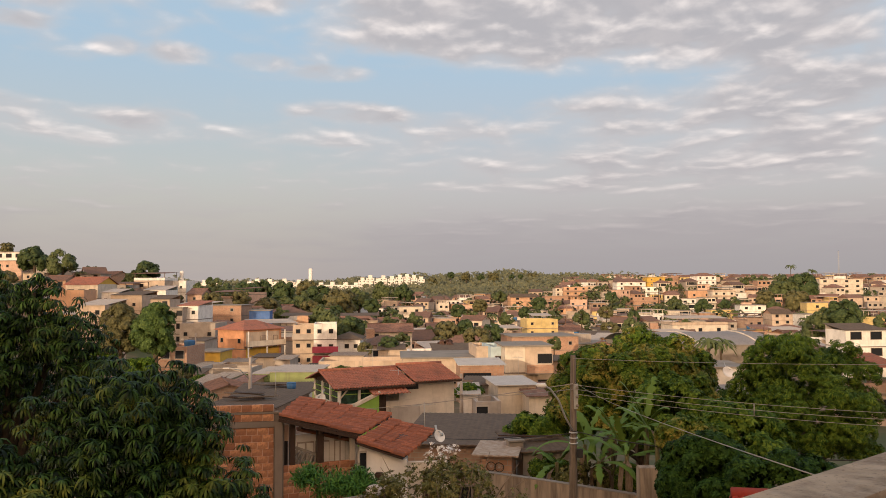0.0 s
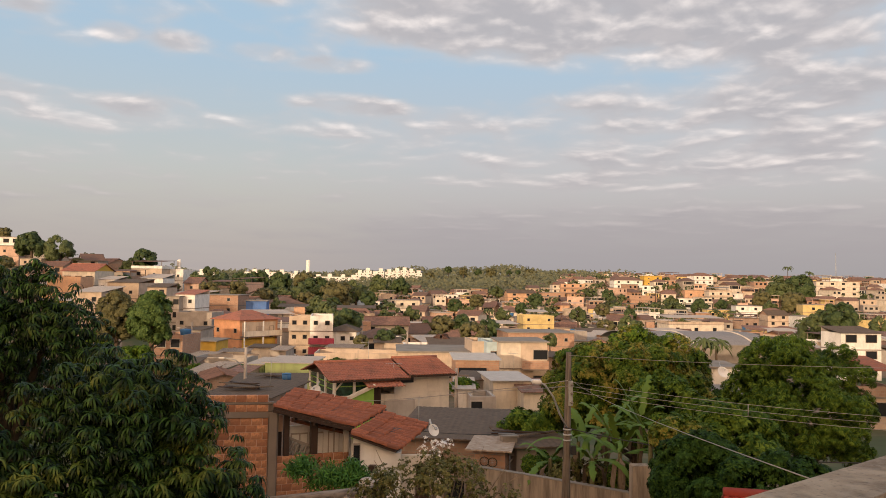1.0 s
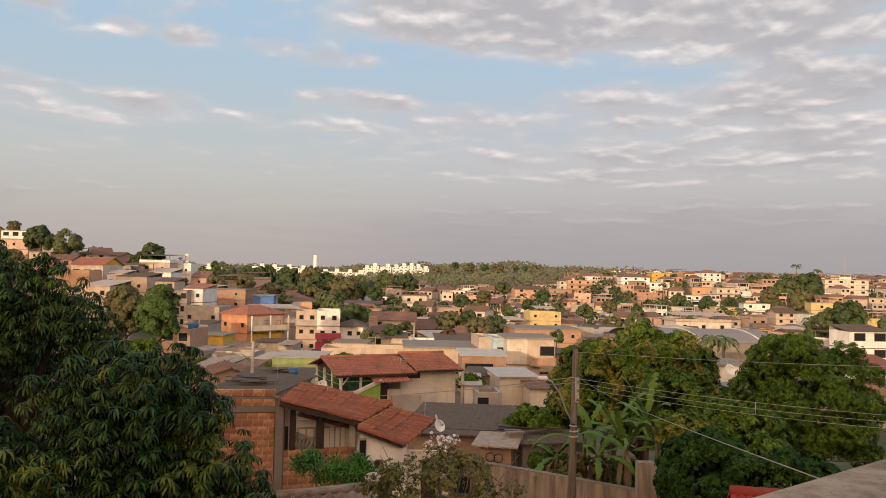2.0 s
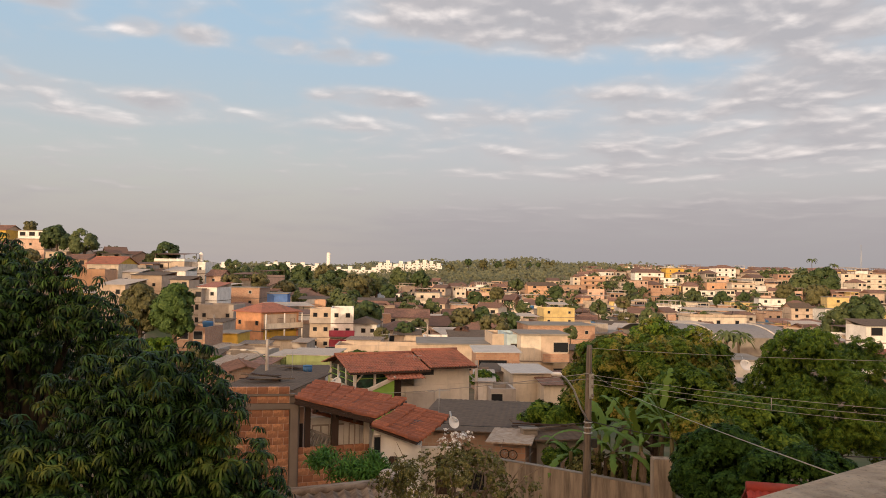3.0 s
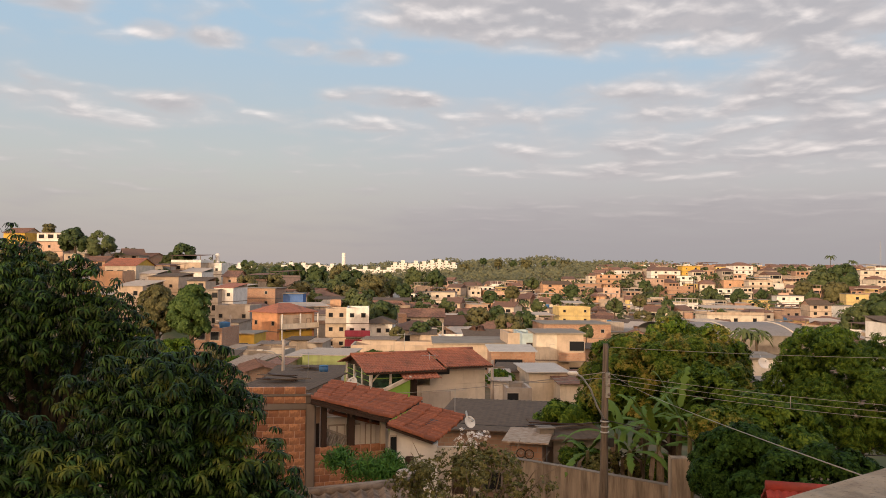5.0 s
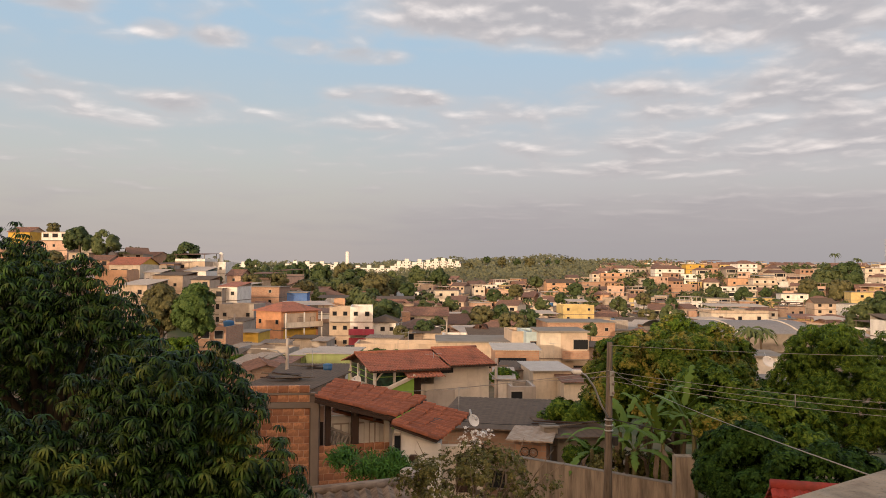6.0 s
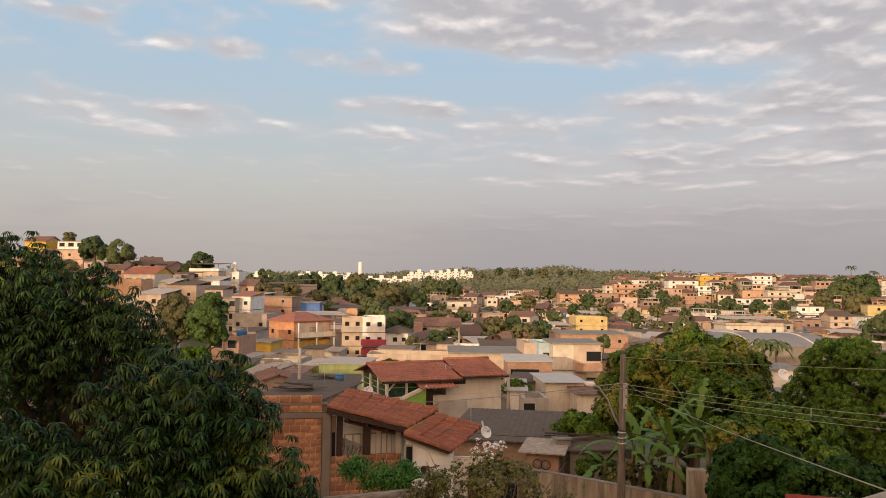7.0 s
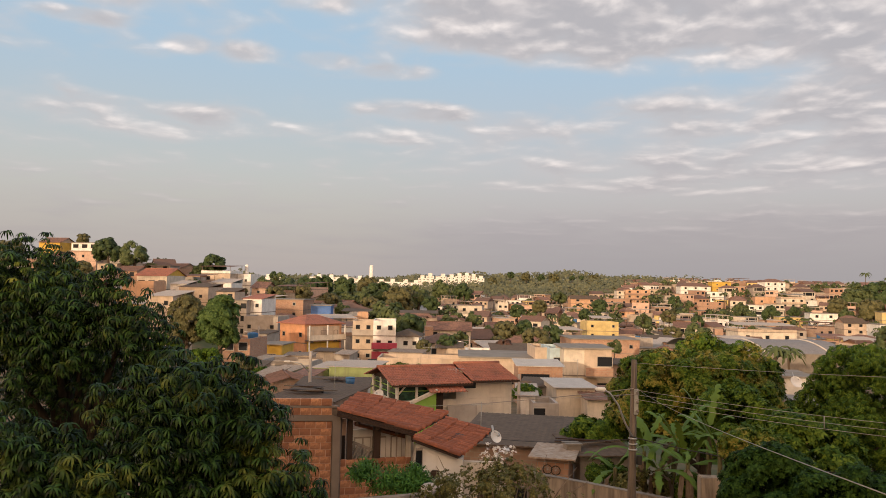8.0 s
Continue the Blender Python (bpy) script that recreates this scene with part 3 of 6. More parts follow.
house(-30.9, 100.0, 2.92, 3.72, 6.0, -6, "brick", "brick2", "parapet", CONCRETE, ("mid", "mid"), (), "small bare brick house with a roof terrace", tank=True)
house(-36.5, 178.0, 5.34, 4.55, 8.0, 6, "blue", "blue", "slab", FIBRE_L, (), (), "blue-walled upper storey under a pale slab")
house(-45.9, 185.0, 6.42, 9.06, 9.0, -4, "brick", "brick2", "slab", TILE, (None, "small"), (), "bare brick house with a flat roof slab")
house(-46.4, 160.0, 6.96, 4.10, 8.0, -6, "white", "white", "shed", TILE, ("door", "small"), (), "white house with a red tiled roof")
house(-40.5, 145.0, 3.98, 6.67, 7.0, -4, "grey", "grey", "parapet", CONCRETE, ("small", None, "small"), (), "grey rendered house with a plain wall")
house(-35.1, 124.0, 2.05, 3.26, 6.0, -4, "grey", "grey", "shed", FIBRE, (None, "small"), (), "low grey house with a dark sheet roof", rise=0.3)
house(-30.5, 205.0, 1.17, 11.21, 9.0, 4, "tan", "brick", "canopy", FIBRE, ("mid", "mid", "mid"), (), "tan house with a covered roof terrace")
house(-17.5, 212.0, 0.85, 12.66, 8.0, 4, "brick2", "tan", "canopy", FIBRE, ("mid", "mid", "mid"), (), "brick house with a covered roof terrace")
house(-27.3, 182.0, 3.88, 2.52, 6.0, 8, "orange", "brick", "parapet", CONCRETE, ("small",), (), "narrow orange house with a flat roof")
house(-6.3, 172.0, 0.79, 9.51, 8.0, 3, "cream", "tan", "gable", TILE_FAR, ("mid", None, "mid"), (), "cream house with a pale tiled roof")
house(0.4, 118.0, 0.56, 4.03, 7.0, 4, "white", "cream", "parapet", CONCRETE, ("small", "mid"), (), "low white house with a flat roof")
house(-4.6, 130.0, 0.03, 4.35, 6.0, 2, "tan", "brick", "shed", FIBRE, ("mid", "small"), (), "low tan house with a grey sheet roof")
house(5.2, 108.0, 1.18, 6.11, 7.0, 4, "grey", "tan", "shed", FIBRE, ("mid", "small", None), (), "low grey house beside a bare tree")
house(7.7, 95.0, 3.03, 1.72, 7.0, 4, "tan", "grey", "parapet", CONCRETE, (None,), (), "plain tan rendered block with a flat roof")
house(9.3, 93.0, 3.13, 1.75, 7.0, 4, "paleblue", "tan", "parapet", CONCRETE, ("small",), (), "small pale blue house with flat roof")
house(11.1, 90.0, 3.30, 2.42, 7.0, 2, "cream", "brick", "slab", CONCRETE, (None, None), (), "two-storey cream rendered house with flat roof")
house(13.8, 90.0, 3.33, 3.06, 7.0, 2, "tan", "brick", "slab", CONCRETE, (None, "wide"), (), "bare brick house with dark loggia and flat roof", balcony=1)
h = house(6.3, 78.0, 2.42, 4.41, 5.0, 2, "brick", "brick", "shed", ZINC, ("wide", "wide"), (), "open garage with a pale zinc sheet roof", rise=0.25)
# no real hole: a dark sheet on the wall gives the shaded garage mouth
part("opening", boxes("opening", [(-1.9, -2.57, 0.9, 0.9, -2.49, 3.45)]), GLASS, h, "dark glass sheet standing in for the shade in the garage mouth")
house(25.7, 160.0, 0.13, 14.03, 12.0, 5, "brick", "pink", "slab", ZINC, ("small", None, None, "small"), (), "long low brick building with a pale flat roof")
house(36.5, 230.0, 0.98, 9.34, 9.0, 5, "ochre", "cream", "parapet", CONCRETE, ("small", None, "small"), (), "pale yellow block with a flat roof")
house(-3.1, 300.0, 3.38, 8.95, 9.0, 4, "cream", "grey", "slab", CONCRETE, ("mid", "mid"), (), "cream three-storey house with a flat roof")
house(57.3, 420.0, 5.62, 14.95, 9.0, 4, "orange", "brick", "gable", FIBRE, ("wide", "wide"), (), "orange house under a broad dark roof")
house(80.2, 435.0, 10.41, 6.01, 8.0, 2, "cream", "cream", "slab", CONCRETE, ("mid", "mid"), (), "cream upper house on the slope")
house(88.1, 430.0, 11.12, 13.12, 10.0, -4, "orange", "brick", "parapet", CONCRETE, ("mid", "mid", "mid"), (), "unfinished orange brick house on the slope", balcony=2)
house(76.0, 425.0, 6.05, 12.96, 9.0, 3, "brick", "brick2", "slab", CONCRETE, ("mid", "mid"), (), "bare brick house below its taller neighbour")
house(124.6, 450.0, 13.77, 16.97, 10.0, 0, "white", "cream", "hip", TILE_FAR, ("mid", "mid", "mid"), (), "white house with a low tiled roof on the ridge")
house(139.3, 450.0, 16.53, 10.44, 9.0, 0, "yellow", "yellow", "slab", ZINC, ("small", "mid"), (), "bright yellow two-storey house on the ridge")
house(172.5, 460.0, 17.30, 12.33, 9.0, 8, "white", "white", "hip", TILE_FAR, ("mid", "mid", "mid"), (), "tall white house with a tiled hip roof")
house(116.5, 400.0, 5.57, 18.55, 9.0, 4, "brick", "brick2", "parapet", CONCRETE, ("mid", "small", "mid"), (), "long bare brick house on the slope")
house(151.1, 410.0, 8.75, 13.36, 9.0, -4, "orange", "brick", "slab", CONCRETE, ("mid", "mid"), (), "orange brick house with a flat roof")
house(159.8, 400.0, 8.03, 11.87, 9.0, -4, "cream", "tan", "canopy", CONCRETE, ("mid", "mid", "mid"), (), "cream three-storey house with a flat roof", balcony=1)
house(131.0, 330.0, 0.71, 9.55, 8.0, -4, "ochre", "tan", "slab", CONCRETE, ("mid", "mid"), (), "low ochre house with a flat roof")
house(147.1, 335.0, 2.41, 10.89, 10.0, -10, "white", "grey", "slab", ZINC, ("mid", "mid"), (), "four-storey white block of flats")
house(87.7, 240.0, -1.52, 17.87, 10.0, 3, "cream", "tan", "canopy", FIBRE_L, ("mid", "mid", "mid"), (), "open-sided pavilion with a pale sheet roof")
house(142.8, 300.0, -0.16, 8.01, 9.0, -4, "tan", "brick", "gable", FIBRE, ("mid", "mid"), (), "tan house with a dark sheet roof")
house(172.8, 330.0, 3.52, 8.81, 8.0, -8, "ochre", "tan", "slab", CONCRETE, ("mid",), (), "yellow block with a flat roof")
house(233.4, 420.0, 14.66, 23.35, 10.0, -5, "cream", "tan", "slab", CONCRETE, ("wide", "wide", "wide", "wide"), (), "long white and cream building on the ridge")
house(65.4, 112.0, 3.74, 6.29, 5.0, 4, "white", "grey", "shed", FIBRE, ("wide", "wide"), (), "large white building with a dark sheet roof", rise=0.8)
house(-121.6, 235.0, 21.70, 8.99, 8.0, -6, "white", "lime", "slab", TILE_FAR, ("wide", "wide", "wide"), (), "long white and green house high on the hill")
house(-135.6, 240.0, 22.02, 7.25, 8.0, -6, "yellow", "tan", "gable", TILE_FAR, ("mid",), (), "yellow house with a brown tiled roof")
house(-115.3, 222.0, 18.60, 8.16, 8.0, -4, "pink", "brick", "slab", CONCRETE, (None, "small", None), (), "salmon rendered house below the hill top")
house(-108.2, 225.0, 17.81, 6.95, 8.0, -6, "grey", "tan", "parapet", CONCRETE, ("mid", "mid"), (), "grey house on the hill")
house(-80.6, 190.0, 11.69, 8.22, 9.0, -8, "cream", "yellow", "gable", TILE, ("wide", "wide", "wide"), (), "cream house with wide dark windows and a tiled roof")
house(-78.2, 176.0, 10.25, 7.62, 6.0, -4, "orange", "brick", "parapet", CONCRETE, (None, None), (), "orange rendered terrace wall house")
house(-50.4, 122.0, 7.80, 4.65, 7.0, -6, "tan", "tan", "shed", FIBRE_L, (None, "small"), (), "tan house with a broad white sheet roof", rise=0.9)
house(-82.7, 215.0, 11.68, 6.62, 8.0, -6, "grey", "tan", "parapet", CONCRETE, ("small", "small"), (), "grey rendered house on the slope")
house(-76.6, 225.0, 12.84, 9.07, 9.0, -6, "tan", "white", "canopy", TILE_FAR, ("mid", "small"), (), "tan house under a wide tiled canopy")
house(-70.6, 230.0, 12.98, 6.23, 9.0, -6, "white", "white", "parapet", TILE, (None, "small"), (), "white three-storey house below a water tower")
house(-68.5, 205.0, 10.20, 6.00, 8.0, -4, "white", "paleblue", "shed", FIBRE_L, ("small",), (), "pale house with a sloping white wall", rise=1.2)
house(-60.9, 215.0, 9.06, 4.09, 8.0, -6, "pink", "brick", "gable", TILE_FAR, ("small",), (), "salmon house with a tiled roof")
house(-66.4, 180.0, 9.06, 7.39, 8.0, -6, "tan", "brick", "shed", FIBRE, ("mid", "small"), (), "tan house with a grey sheet roof")
house(-26.7, 98.0, 0.54, 2.86, 4.0, -5, "brick2", "brick", "shed", RUSTY, (None, None), (), "low brick lean-to under rusty sheets", rise=0.15)
house(-25.0, 108.0, 0.16, 3.78, 4.0, 3, "tan", "brick", "shed", OLD_SHEET, (None, None), (), "low yard shed with a stained sheet roof", rise=0.15)
house(-23.1, 118.0, -0.02, 3.52, 4.7, -1, "cream", "brick", "shed", FIBRE, ("small", None), (), "low cream shed with a grey sheet roof", rise=0.15)
house(-19.2, 112.0, 0.11, 2.20, 4.9, -5, "grey", "brick", "shed", RUSTY, (None, "small"), (), "grey shed with a patched roof", rise=0.25)
house(-24.4, 84.0, 1.08, 1.84, 4.8, 4, "brick", "brick", "shed", FIBRE, ("small", None), (), "brick lean-to with a grey sheet roof", rise=0.15)
house(-19.5, 78.0, 1.30, 2.27, 4.4, -8, "grey", "brick", "shed", RUSTY, ("small", None), (), "small shack under rusty sheets", rise=0.15)
house(-16.0, 72.0, 1.62, 1.89, 4.1, -3, "tan", "brick", "shed", TILE_FAR, (None, "small"), (), "low shack with an old tiled roof", rise=0.15)
house(-19.2, 70.0, 1.67, 1.63, 4.6, -6, "brick2", "brick", "shed", RUSTY, (None, None), (), "brick shack under patched sheets", rise=0.4)
house(-10.1, 112.0, 0.61, 4.88, 4.4, -4, "tan", "brick", "shed", OLD_SHEET, (None, None), (), "low yard roof beside the street", rise=0.15)
house(5.2, 64.0, 2.16, 2.32, 5.0, -8, "grey", "brick", "shed", FIBRE, (None, None), (), "grey shed in a back yard", rise=0.15)
house(3.9, 58.0, 2.22, 1.26, 4.9, -3, "white", "brick", "shed", FIBRE_L, (None, None), (), "low white outbuilding in a back yard", rise=0.25)
house(18.9, 100.0, 0.75, 3.61, 4.0, -2, "brick2", "brick", "shed", FIBRE, ("small", None), (), "brick shed behind the trees", rise=0.4)
# small houses stacked on the hillside
house(-101.2, 208.0, 14.77, 5.81, 6.0, -5, "tan", "brick", "slab", CONCRETE, ("small", "mid"), (), "tan house stacked on the hillside")
house(-91.9, 200.0, 12.88, 5.58, 6.0, -5, "brick", "brick2", "gable", TILE_FAR, ("small", "mid"), (), "brick house with an old tiled roof on the hillside")
house(-95.9, 192.0, 11.85, 4.79, 6.0, -5, "pink", "brick", "slab", CONCRETE, ("small", "mid"), (), "salmon house stacked on the hillside")
house(-71.8, 184.0, 9.68, 4.05, 6.0, -5, "white", "grey", "shed", FIBRE_L, ("small", "mid"), (), "small white house with a pale roof on the hillside")
house(-82.2, 222.0, 12.09, 4.23, 6.0, -5, "brick", "brick2", "slab", CONCRETE, ("small", "mid"), (), "small brick house on the hillside")
house(-65.8, 188.0, 8.79, 4.40, 6.0, -5, "grey", "tan", "slab", CONCRETE, ("small", "mid"), (), "grey house stacked on the hillside")
house(-56.9, 174.0, 8.15, 4.33, 6.0, -5, "tan", "brick", "shed", FIBRE, ("small", "mid"), (), "tan house with a dark roof on the hillside")
house(-68.3, 238.0, 11.04, 3.48, 6.0, -5, "white", "cream", "slab", CONCRETE, ("small", "mid"), (), "narrow white house beside the water tower")
house(-48.4, 158.0, 6.51, 2.55, 6.0, -5, "grey", "grey", "slab", CONCRETE, ("small", "mid"), (), "narrow grey house on the hillside")
house(-92.2, 222.0, 14.75, 5.86, 6.0, -5, "grey", "tan", "slab", CONCRETE, ("small", "mid"), (), "grey house near the hill top")


def vault_shed():
    """The wide works hall under a low barrel roof."""
    w, d, x, y = 24.0, 29.0, 59.23, 158
    top, rise = -1.75, 2.0
    base = ground(x, y)
    h = thing("works_hall", pose(x, y + w / 2, base, 0, 0, 94), "wide works hall with a low curved grey sheet roof", "hall")
    hi = top - base
    # hall walls take the darker concrete to put their shade into the colour
    part("wall", ring("wall", w, d, -1.2, hi), [CONCRETE, CONCRETE], h)
    n = 24
    vs, fs = [], []
    for yy in (-d / 2 - 0.4, d / 2 + 0.4):
        for off in (0.0, -0.12):
            for i in range(n + 1):
                q = -1 + 2 * i / n
                vs.append((q * (w / 2 + 0.3), yy, hi + rise * (1 - q * q) + 0.12 + off))
    k = n + 1
    for i in range(n):
        fs += [(i, i + 1, 2 * k + i + 1, 2 * k + i), (k + i + 1, k + i, 3 * k + i, 3 * k + i + 1), (i, k + i, k + i + 1, i + 1), (2 * k + i, 2 * k + i + 1, 3 * k + i + 1, 3 * k + i)]
    fs += [(0, 2 * k, 3 * k, k), (n, k + n, 3 * k + n, 2 * k + n)]
    part("roof", mesh("roof", vs, fs), HALL_SHEET, h, "curved grey sheet roof")
    tri = [(q * w / 2, -d / 2 + 0.05, hi + rise * (1 - q * q)) for q in (-1 + 2 * i / n for i in range(n + 1))]
    part("end_wall", mesh("end_wall", tri + [(a, b + 0.2, c) for a, b, c in tri], [tuple(range(k)), tuple(range(2 * k - 1, k - 1, -1))] + [(i, k + i, k + i + 1, i + 1) for i in range(n)] + [(0, n, k + n, k)]), CONCRETE, h)
    for at_y in (4.0, 17.0):
        part("rib", tube("rib", [(q * (w / 2 + 0.3), -d / 2 + at_y, hi + rise * (1 - q * q) + 0.16) for q in (-1 + 2 * i / n for i in range(n + 1))], 0.2, 6), WALLS["cream"], h, "pale roof rib")
    TAKEN.append((x, y + w / 2, 18))


HALL_SHEET = streaked("hall_sheet", (0.27, 0.25, 0.25), (0.20, 0.185, 0.18), (1, 6, 1), 1.5, 0.8)
vault_shed()
house(4.9, 56.0, 1.95, 1.83, 3.5, 4, "grey", "grey", "parapet", FIBRE, ("door", None), (), "grey block outbuilding in a back yard")
house(35.5, 58.0, 1.61, 2.86, 6.0, -10, "tan", "brick2", "canopy", TILE_OLD, ("mid", "mid"), ("mid",), "brown house with a covered terrace on posts")
house(28.7, 72.0, 2.52, 4.29, 6.0, -6, "white", "brick", "slab", FIBRE, ("small", "small"), (), "white house seen between the tree crowns")
house(23.6, 55.0, 2.32, 2.19, 5.0, -6, "brick", "brick", "slab", CONCRETE, ("small",), (), "brick house behind the trees with a pale slab")
house(-8.1, 38.0, 4.40, 3.30, 5.5, -10, "brick2", "brick", "shed", FIBRE, (None,), (), "low brick house with a dark grey sheet roof", rise=0.1)
house(-11.1, 58.0, 2.38, 5.26, 6.0, 4, "cream", "brick", "shed", FIBRE, ("small", "door"), (), "low house with a grey sheet roof", rise=0.1)
house(-16.8, 66.0, 1.75, 2.39, 5.0, 20, "brick2", "brick", "cross", TILE_FAR, ("small",), (), "small brick house with an old tiled roof", rise=0.35)
house(2.2, 30.5, 3.98, 4.63, 7.0, -8, "brick2", "grey", "shed", FIBRE, (None, "small", None), (), "low brick house with a wide dark sheet roof", rise=0.01)
house(2.8, 26.6, 4.39, 1.08, 1.7, -12, "brick", "brick2", "shed", RUSTY, (None, "small"), (), "brick shack under loose zinc sheets", rise=0.05)
house(4.35, 27.6, 4.32, 1.8, 2.4, 10, "grey", "brick2", "shed", FIBRE, ("small", None), (), "patched shack with a grey sheet roof", rise=0.2)
house(-5.5, 70.0, 1.56, 3.30, 4.0, -4, "tan", "brick", "shed", FIBRE_L, (None, "small"), (), "low tan shed behind the cream house", rise=0.2)
house(7.35, 60.0, 2.62, 3.00, 5.0, 6, "cream", "cream", "shed", ZINC, (None, None), (), "cream plastered house with a low pale roof", rise=0.12)
house(9.15, 58.0, 2.05, 2.30, 4.0, 6, "cream", "brick", "shed", TILE_FAR, (None, "small"), (), "small house with a tan tiled lean-to roof", rise=0.5)
house(-1.95, 15.4, 3.68, 2.1, 3.4, 24, "tan", "tan", "gable", OLD_SHEET, (None,), (), "low house with a brown stained ribbed roof", rise=1.6, ribs=0.25, rib_depth=0.09)
house(7.03, 13.6, 5.74, 1.65, 1.2, -14, "tan", "tan", "gable", RED_TILE, (None,), (), "small outbuilding with a bright red tiled roof", rise=0.36, ribs=0.13, courses=4)

# ---------------------------------------------------------------- plants


def leaf_template(n, length, width, droop, lift, rng):
    """A tuft of n leaves round a shoot: vertices and faces."""
    vs, fs = [], []
    for i in range(n):
        a = 2 * math.pi * (i + rng.uniform(-0.3, 0.3)) / n
        l = length * rng.uniform(0.75, 1.15)
        up, dr = lift * rng.uniform(0.3, 1.4), droop * rng.uniform(0.6, 1.3)
        out, side = np.array([math.cos(a), math.sin(a), 0]), np.array([-math.sin(a), math.cos(a), 0])
        def at(t, w):
            z = up * l * math.sin(min(1, t * 1.6) * 1.57) - dr * l * t * t
            return out * l * t * (1 - 0.25 * dr * t) + side * w * width / 2 + np.array([0, 0, z - abs(w) * width * 0.15])
        b = len(vs)
        vs += [at(0.04, 0), at(0.4, -1), at(0.4, 1), at(0.75, -0.75), at(0.75, 0.75), at(1, 0)]
        fs += [(b, b + 2, b + 1), (b + 1, b + 2, b + 4, b + 3), (b + 3, b + 4, b + 5)]
    return np.array(vs), fs


def scatter(name, pts, axes, sizes, templates, rng):
    """Sets tufts at pts, their stems along axes, into one mesh."""
    all_v, loops, starts, totals, base = [], [], [], [], 0
    which = rng.integers(0, len(templates), len(pts))
    pos = 0
    for k, (tv, tf) in enumerate(templates):
        idx = np.nonzero(which == k)[0]
        if not len(idx):
            continue
        z = axes[idx] / np.linalg.norm(axes[idx], axis=1, keepdims=True)
        h = rng.normal(size=(len(idx), 3))
        x = np.cross(h, z)
        x /= np.linalg.norm(x, axis=1, keepdims=True)
        y = np.cross(z, x)
        v = (tv[None, :, 0, None] * x[:, None] + tv[None, :, 1, None] * y[:, None] + tv[None, :, 2, None] * z[:, None]) * sizes[idx, None, None] + pts[idx, None]
        all_v.append(v.reshape(-1, 3))
        flat = np.concatenate([np.array(f) for f in tf])
        lens = np.array([len(f) for f in tf])
        offs = base + np.arange(len(idx)) * len(tv)
        loops.append((flat[None] + offs[:, None]).ravel())
        lens_all = np.tile(lens, len(idx))
        totals.append(lens_all)
        base += len(idx) * len(tv)
    v, lp, tt = np.concatenate(all_v), np.concatenate(loops), np.concatenate(totals)
    st = np.concatenate([[0], np.cumsum(tt)[:-1]])
    me = bpy.data.meshes.new(name)
    me.vertices.add(len(v))
    me.vertices.foreach_set("co", v.ravel().astype(np.float32))
    me.loops.add(len(lp))
    me.loops.foreach_set("vertex_index", lp.astype(np.int32))
    me.polygons.add(len(tt))
    me.polygons.foreach_set("loop_start", st.astype(np.int32))
    me.polygons.foreach_set("loop_total", tt.astype(np.int32))
    me.update(calc_edges=True)
    return me


def lobed(rng, n, radii, lobes, lobe_r, inner=0.25, low=-0.55):
    """Points and outward ways over a crown made of many lobes, about its middle."""
    radii = np.array(radii)
    d = rng.normal(size=(lobes * 3, 3))
    d /= np.linalg.norm(d, axis=1, keepdims=True)
    d = d[d[:, 2] > low][:lobes]
    centre = d * radii * rng.uniform(0.55, 0.86, (len(d), 1))
    pts, ways = [], []
    i = rng.integers(0, len(centre), n)
    s = rng.normal(size=(n, 3)) + d[i] * 0.9 + np.array([0, 0, 0.35])
    s /= np.linalg.norm(s, axis=1, keepdims=True)
    r = lobe_r * rng.uniform(0.8, 1.12, n) * np.where(rng.random(n) < inner, rng.uniform(0.2, 0.8, n), 1.0)
    pts = centre[i] + s * r[:, None] * np.array([1, 1, 0.85])
    return pts, s


RNG = np.random.default_rng(7)
TUFT_T = [leaf_template(9, 0.19, 0.075, 0.45, 0.35, random.Random(10 + i)) for i in range(4)]
SPRIG_T = [leaf_template(7, 0.12, 0.05, 0.3, 0.5, random.Random(20 + i)) for i in range(3)]
FEATHER_T = [leaf_template(10, 0.30, 0.035, 0.5, 0.9, random.Random(50 + i)) for i in range(3)]
CARD_T = [leaf_template(6, 0.42, 0.22, 0.4, 0.3, random.Random(30 + i)) for i in range(3)]
WOOD_T = [leaf_template(5, 1.5, 1.0, 0.4, 0.35, random.Random(40 + i)) for i in range(3)]


def trunk_mesh(h, r, spread, limbs, rng, seed_pts=None):
    """A trunk with limbs, joined: from the foot at 0 to the crown at height h."""
    bits = [([(0, 0, -0.3), (0.03 * h, 0, h * 0.4), (0, 0.02 * h, h * 0.8), (0, 0, h)], [r * 1.35, r, r * 0.8, r * 0.45])]
    for i in range(limbs):
        a = 2 * math.pi * i / limbs + rng.uniform(-0.4, 0.4)
        z = h * rng.uniform(0.45, 0.85)
        l = spread * rng.uniform(0.6, 0.9)
        bits.append(([(0, 0, z), (math.cos(a) * l * 0.5, math.sin(a) * l * 0.5, z + l * 0.3), (math.cos(a) * l, math.sin(a) * l, z + l * 0.5 + 0.1)], [r * 0.55, r * 0.35, r * 0.1]))
    bm = bmesh.new()
    for pts, rad in bits:
        me = tube("limb", pts, rad, 7)
        bm.from_mesh(me)
        bpy.data.meshes.remove(me)
    me = bpy.data.meshes.new("trunk")
    bm.to_mesh(me)
    bm.free()
    return me


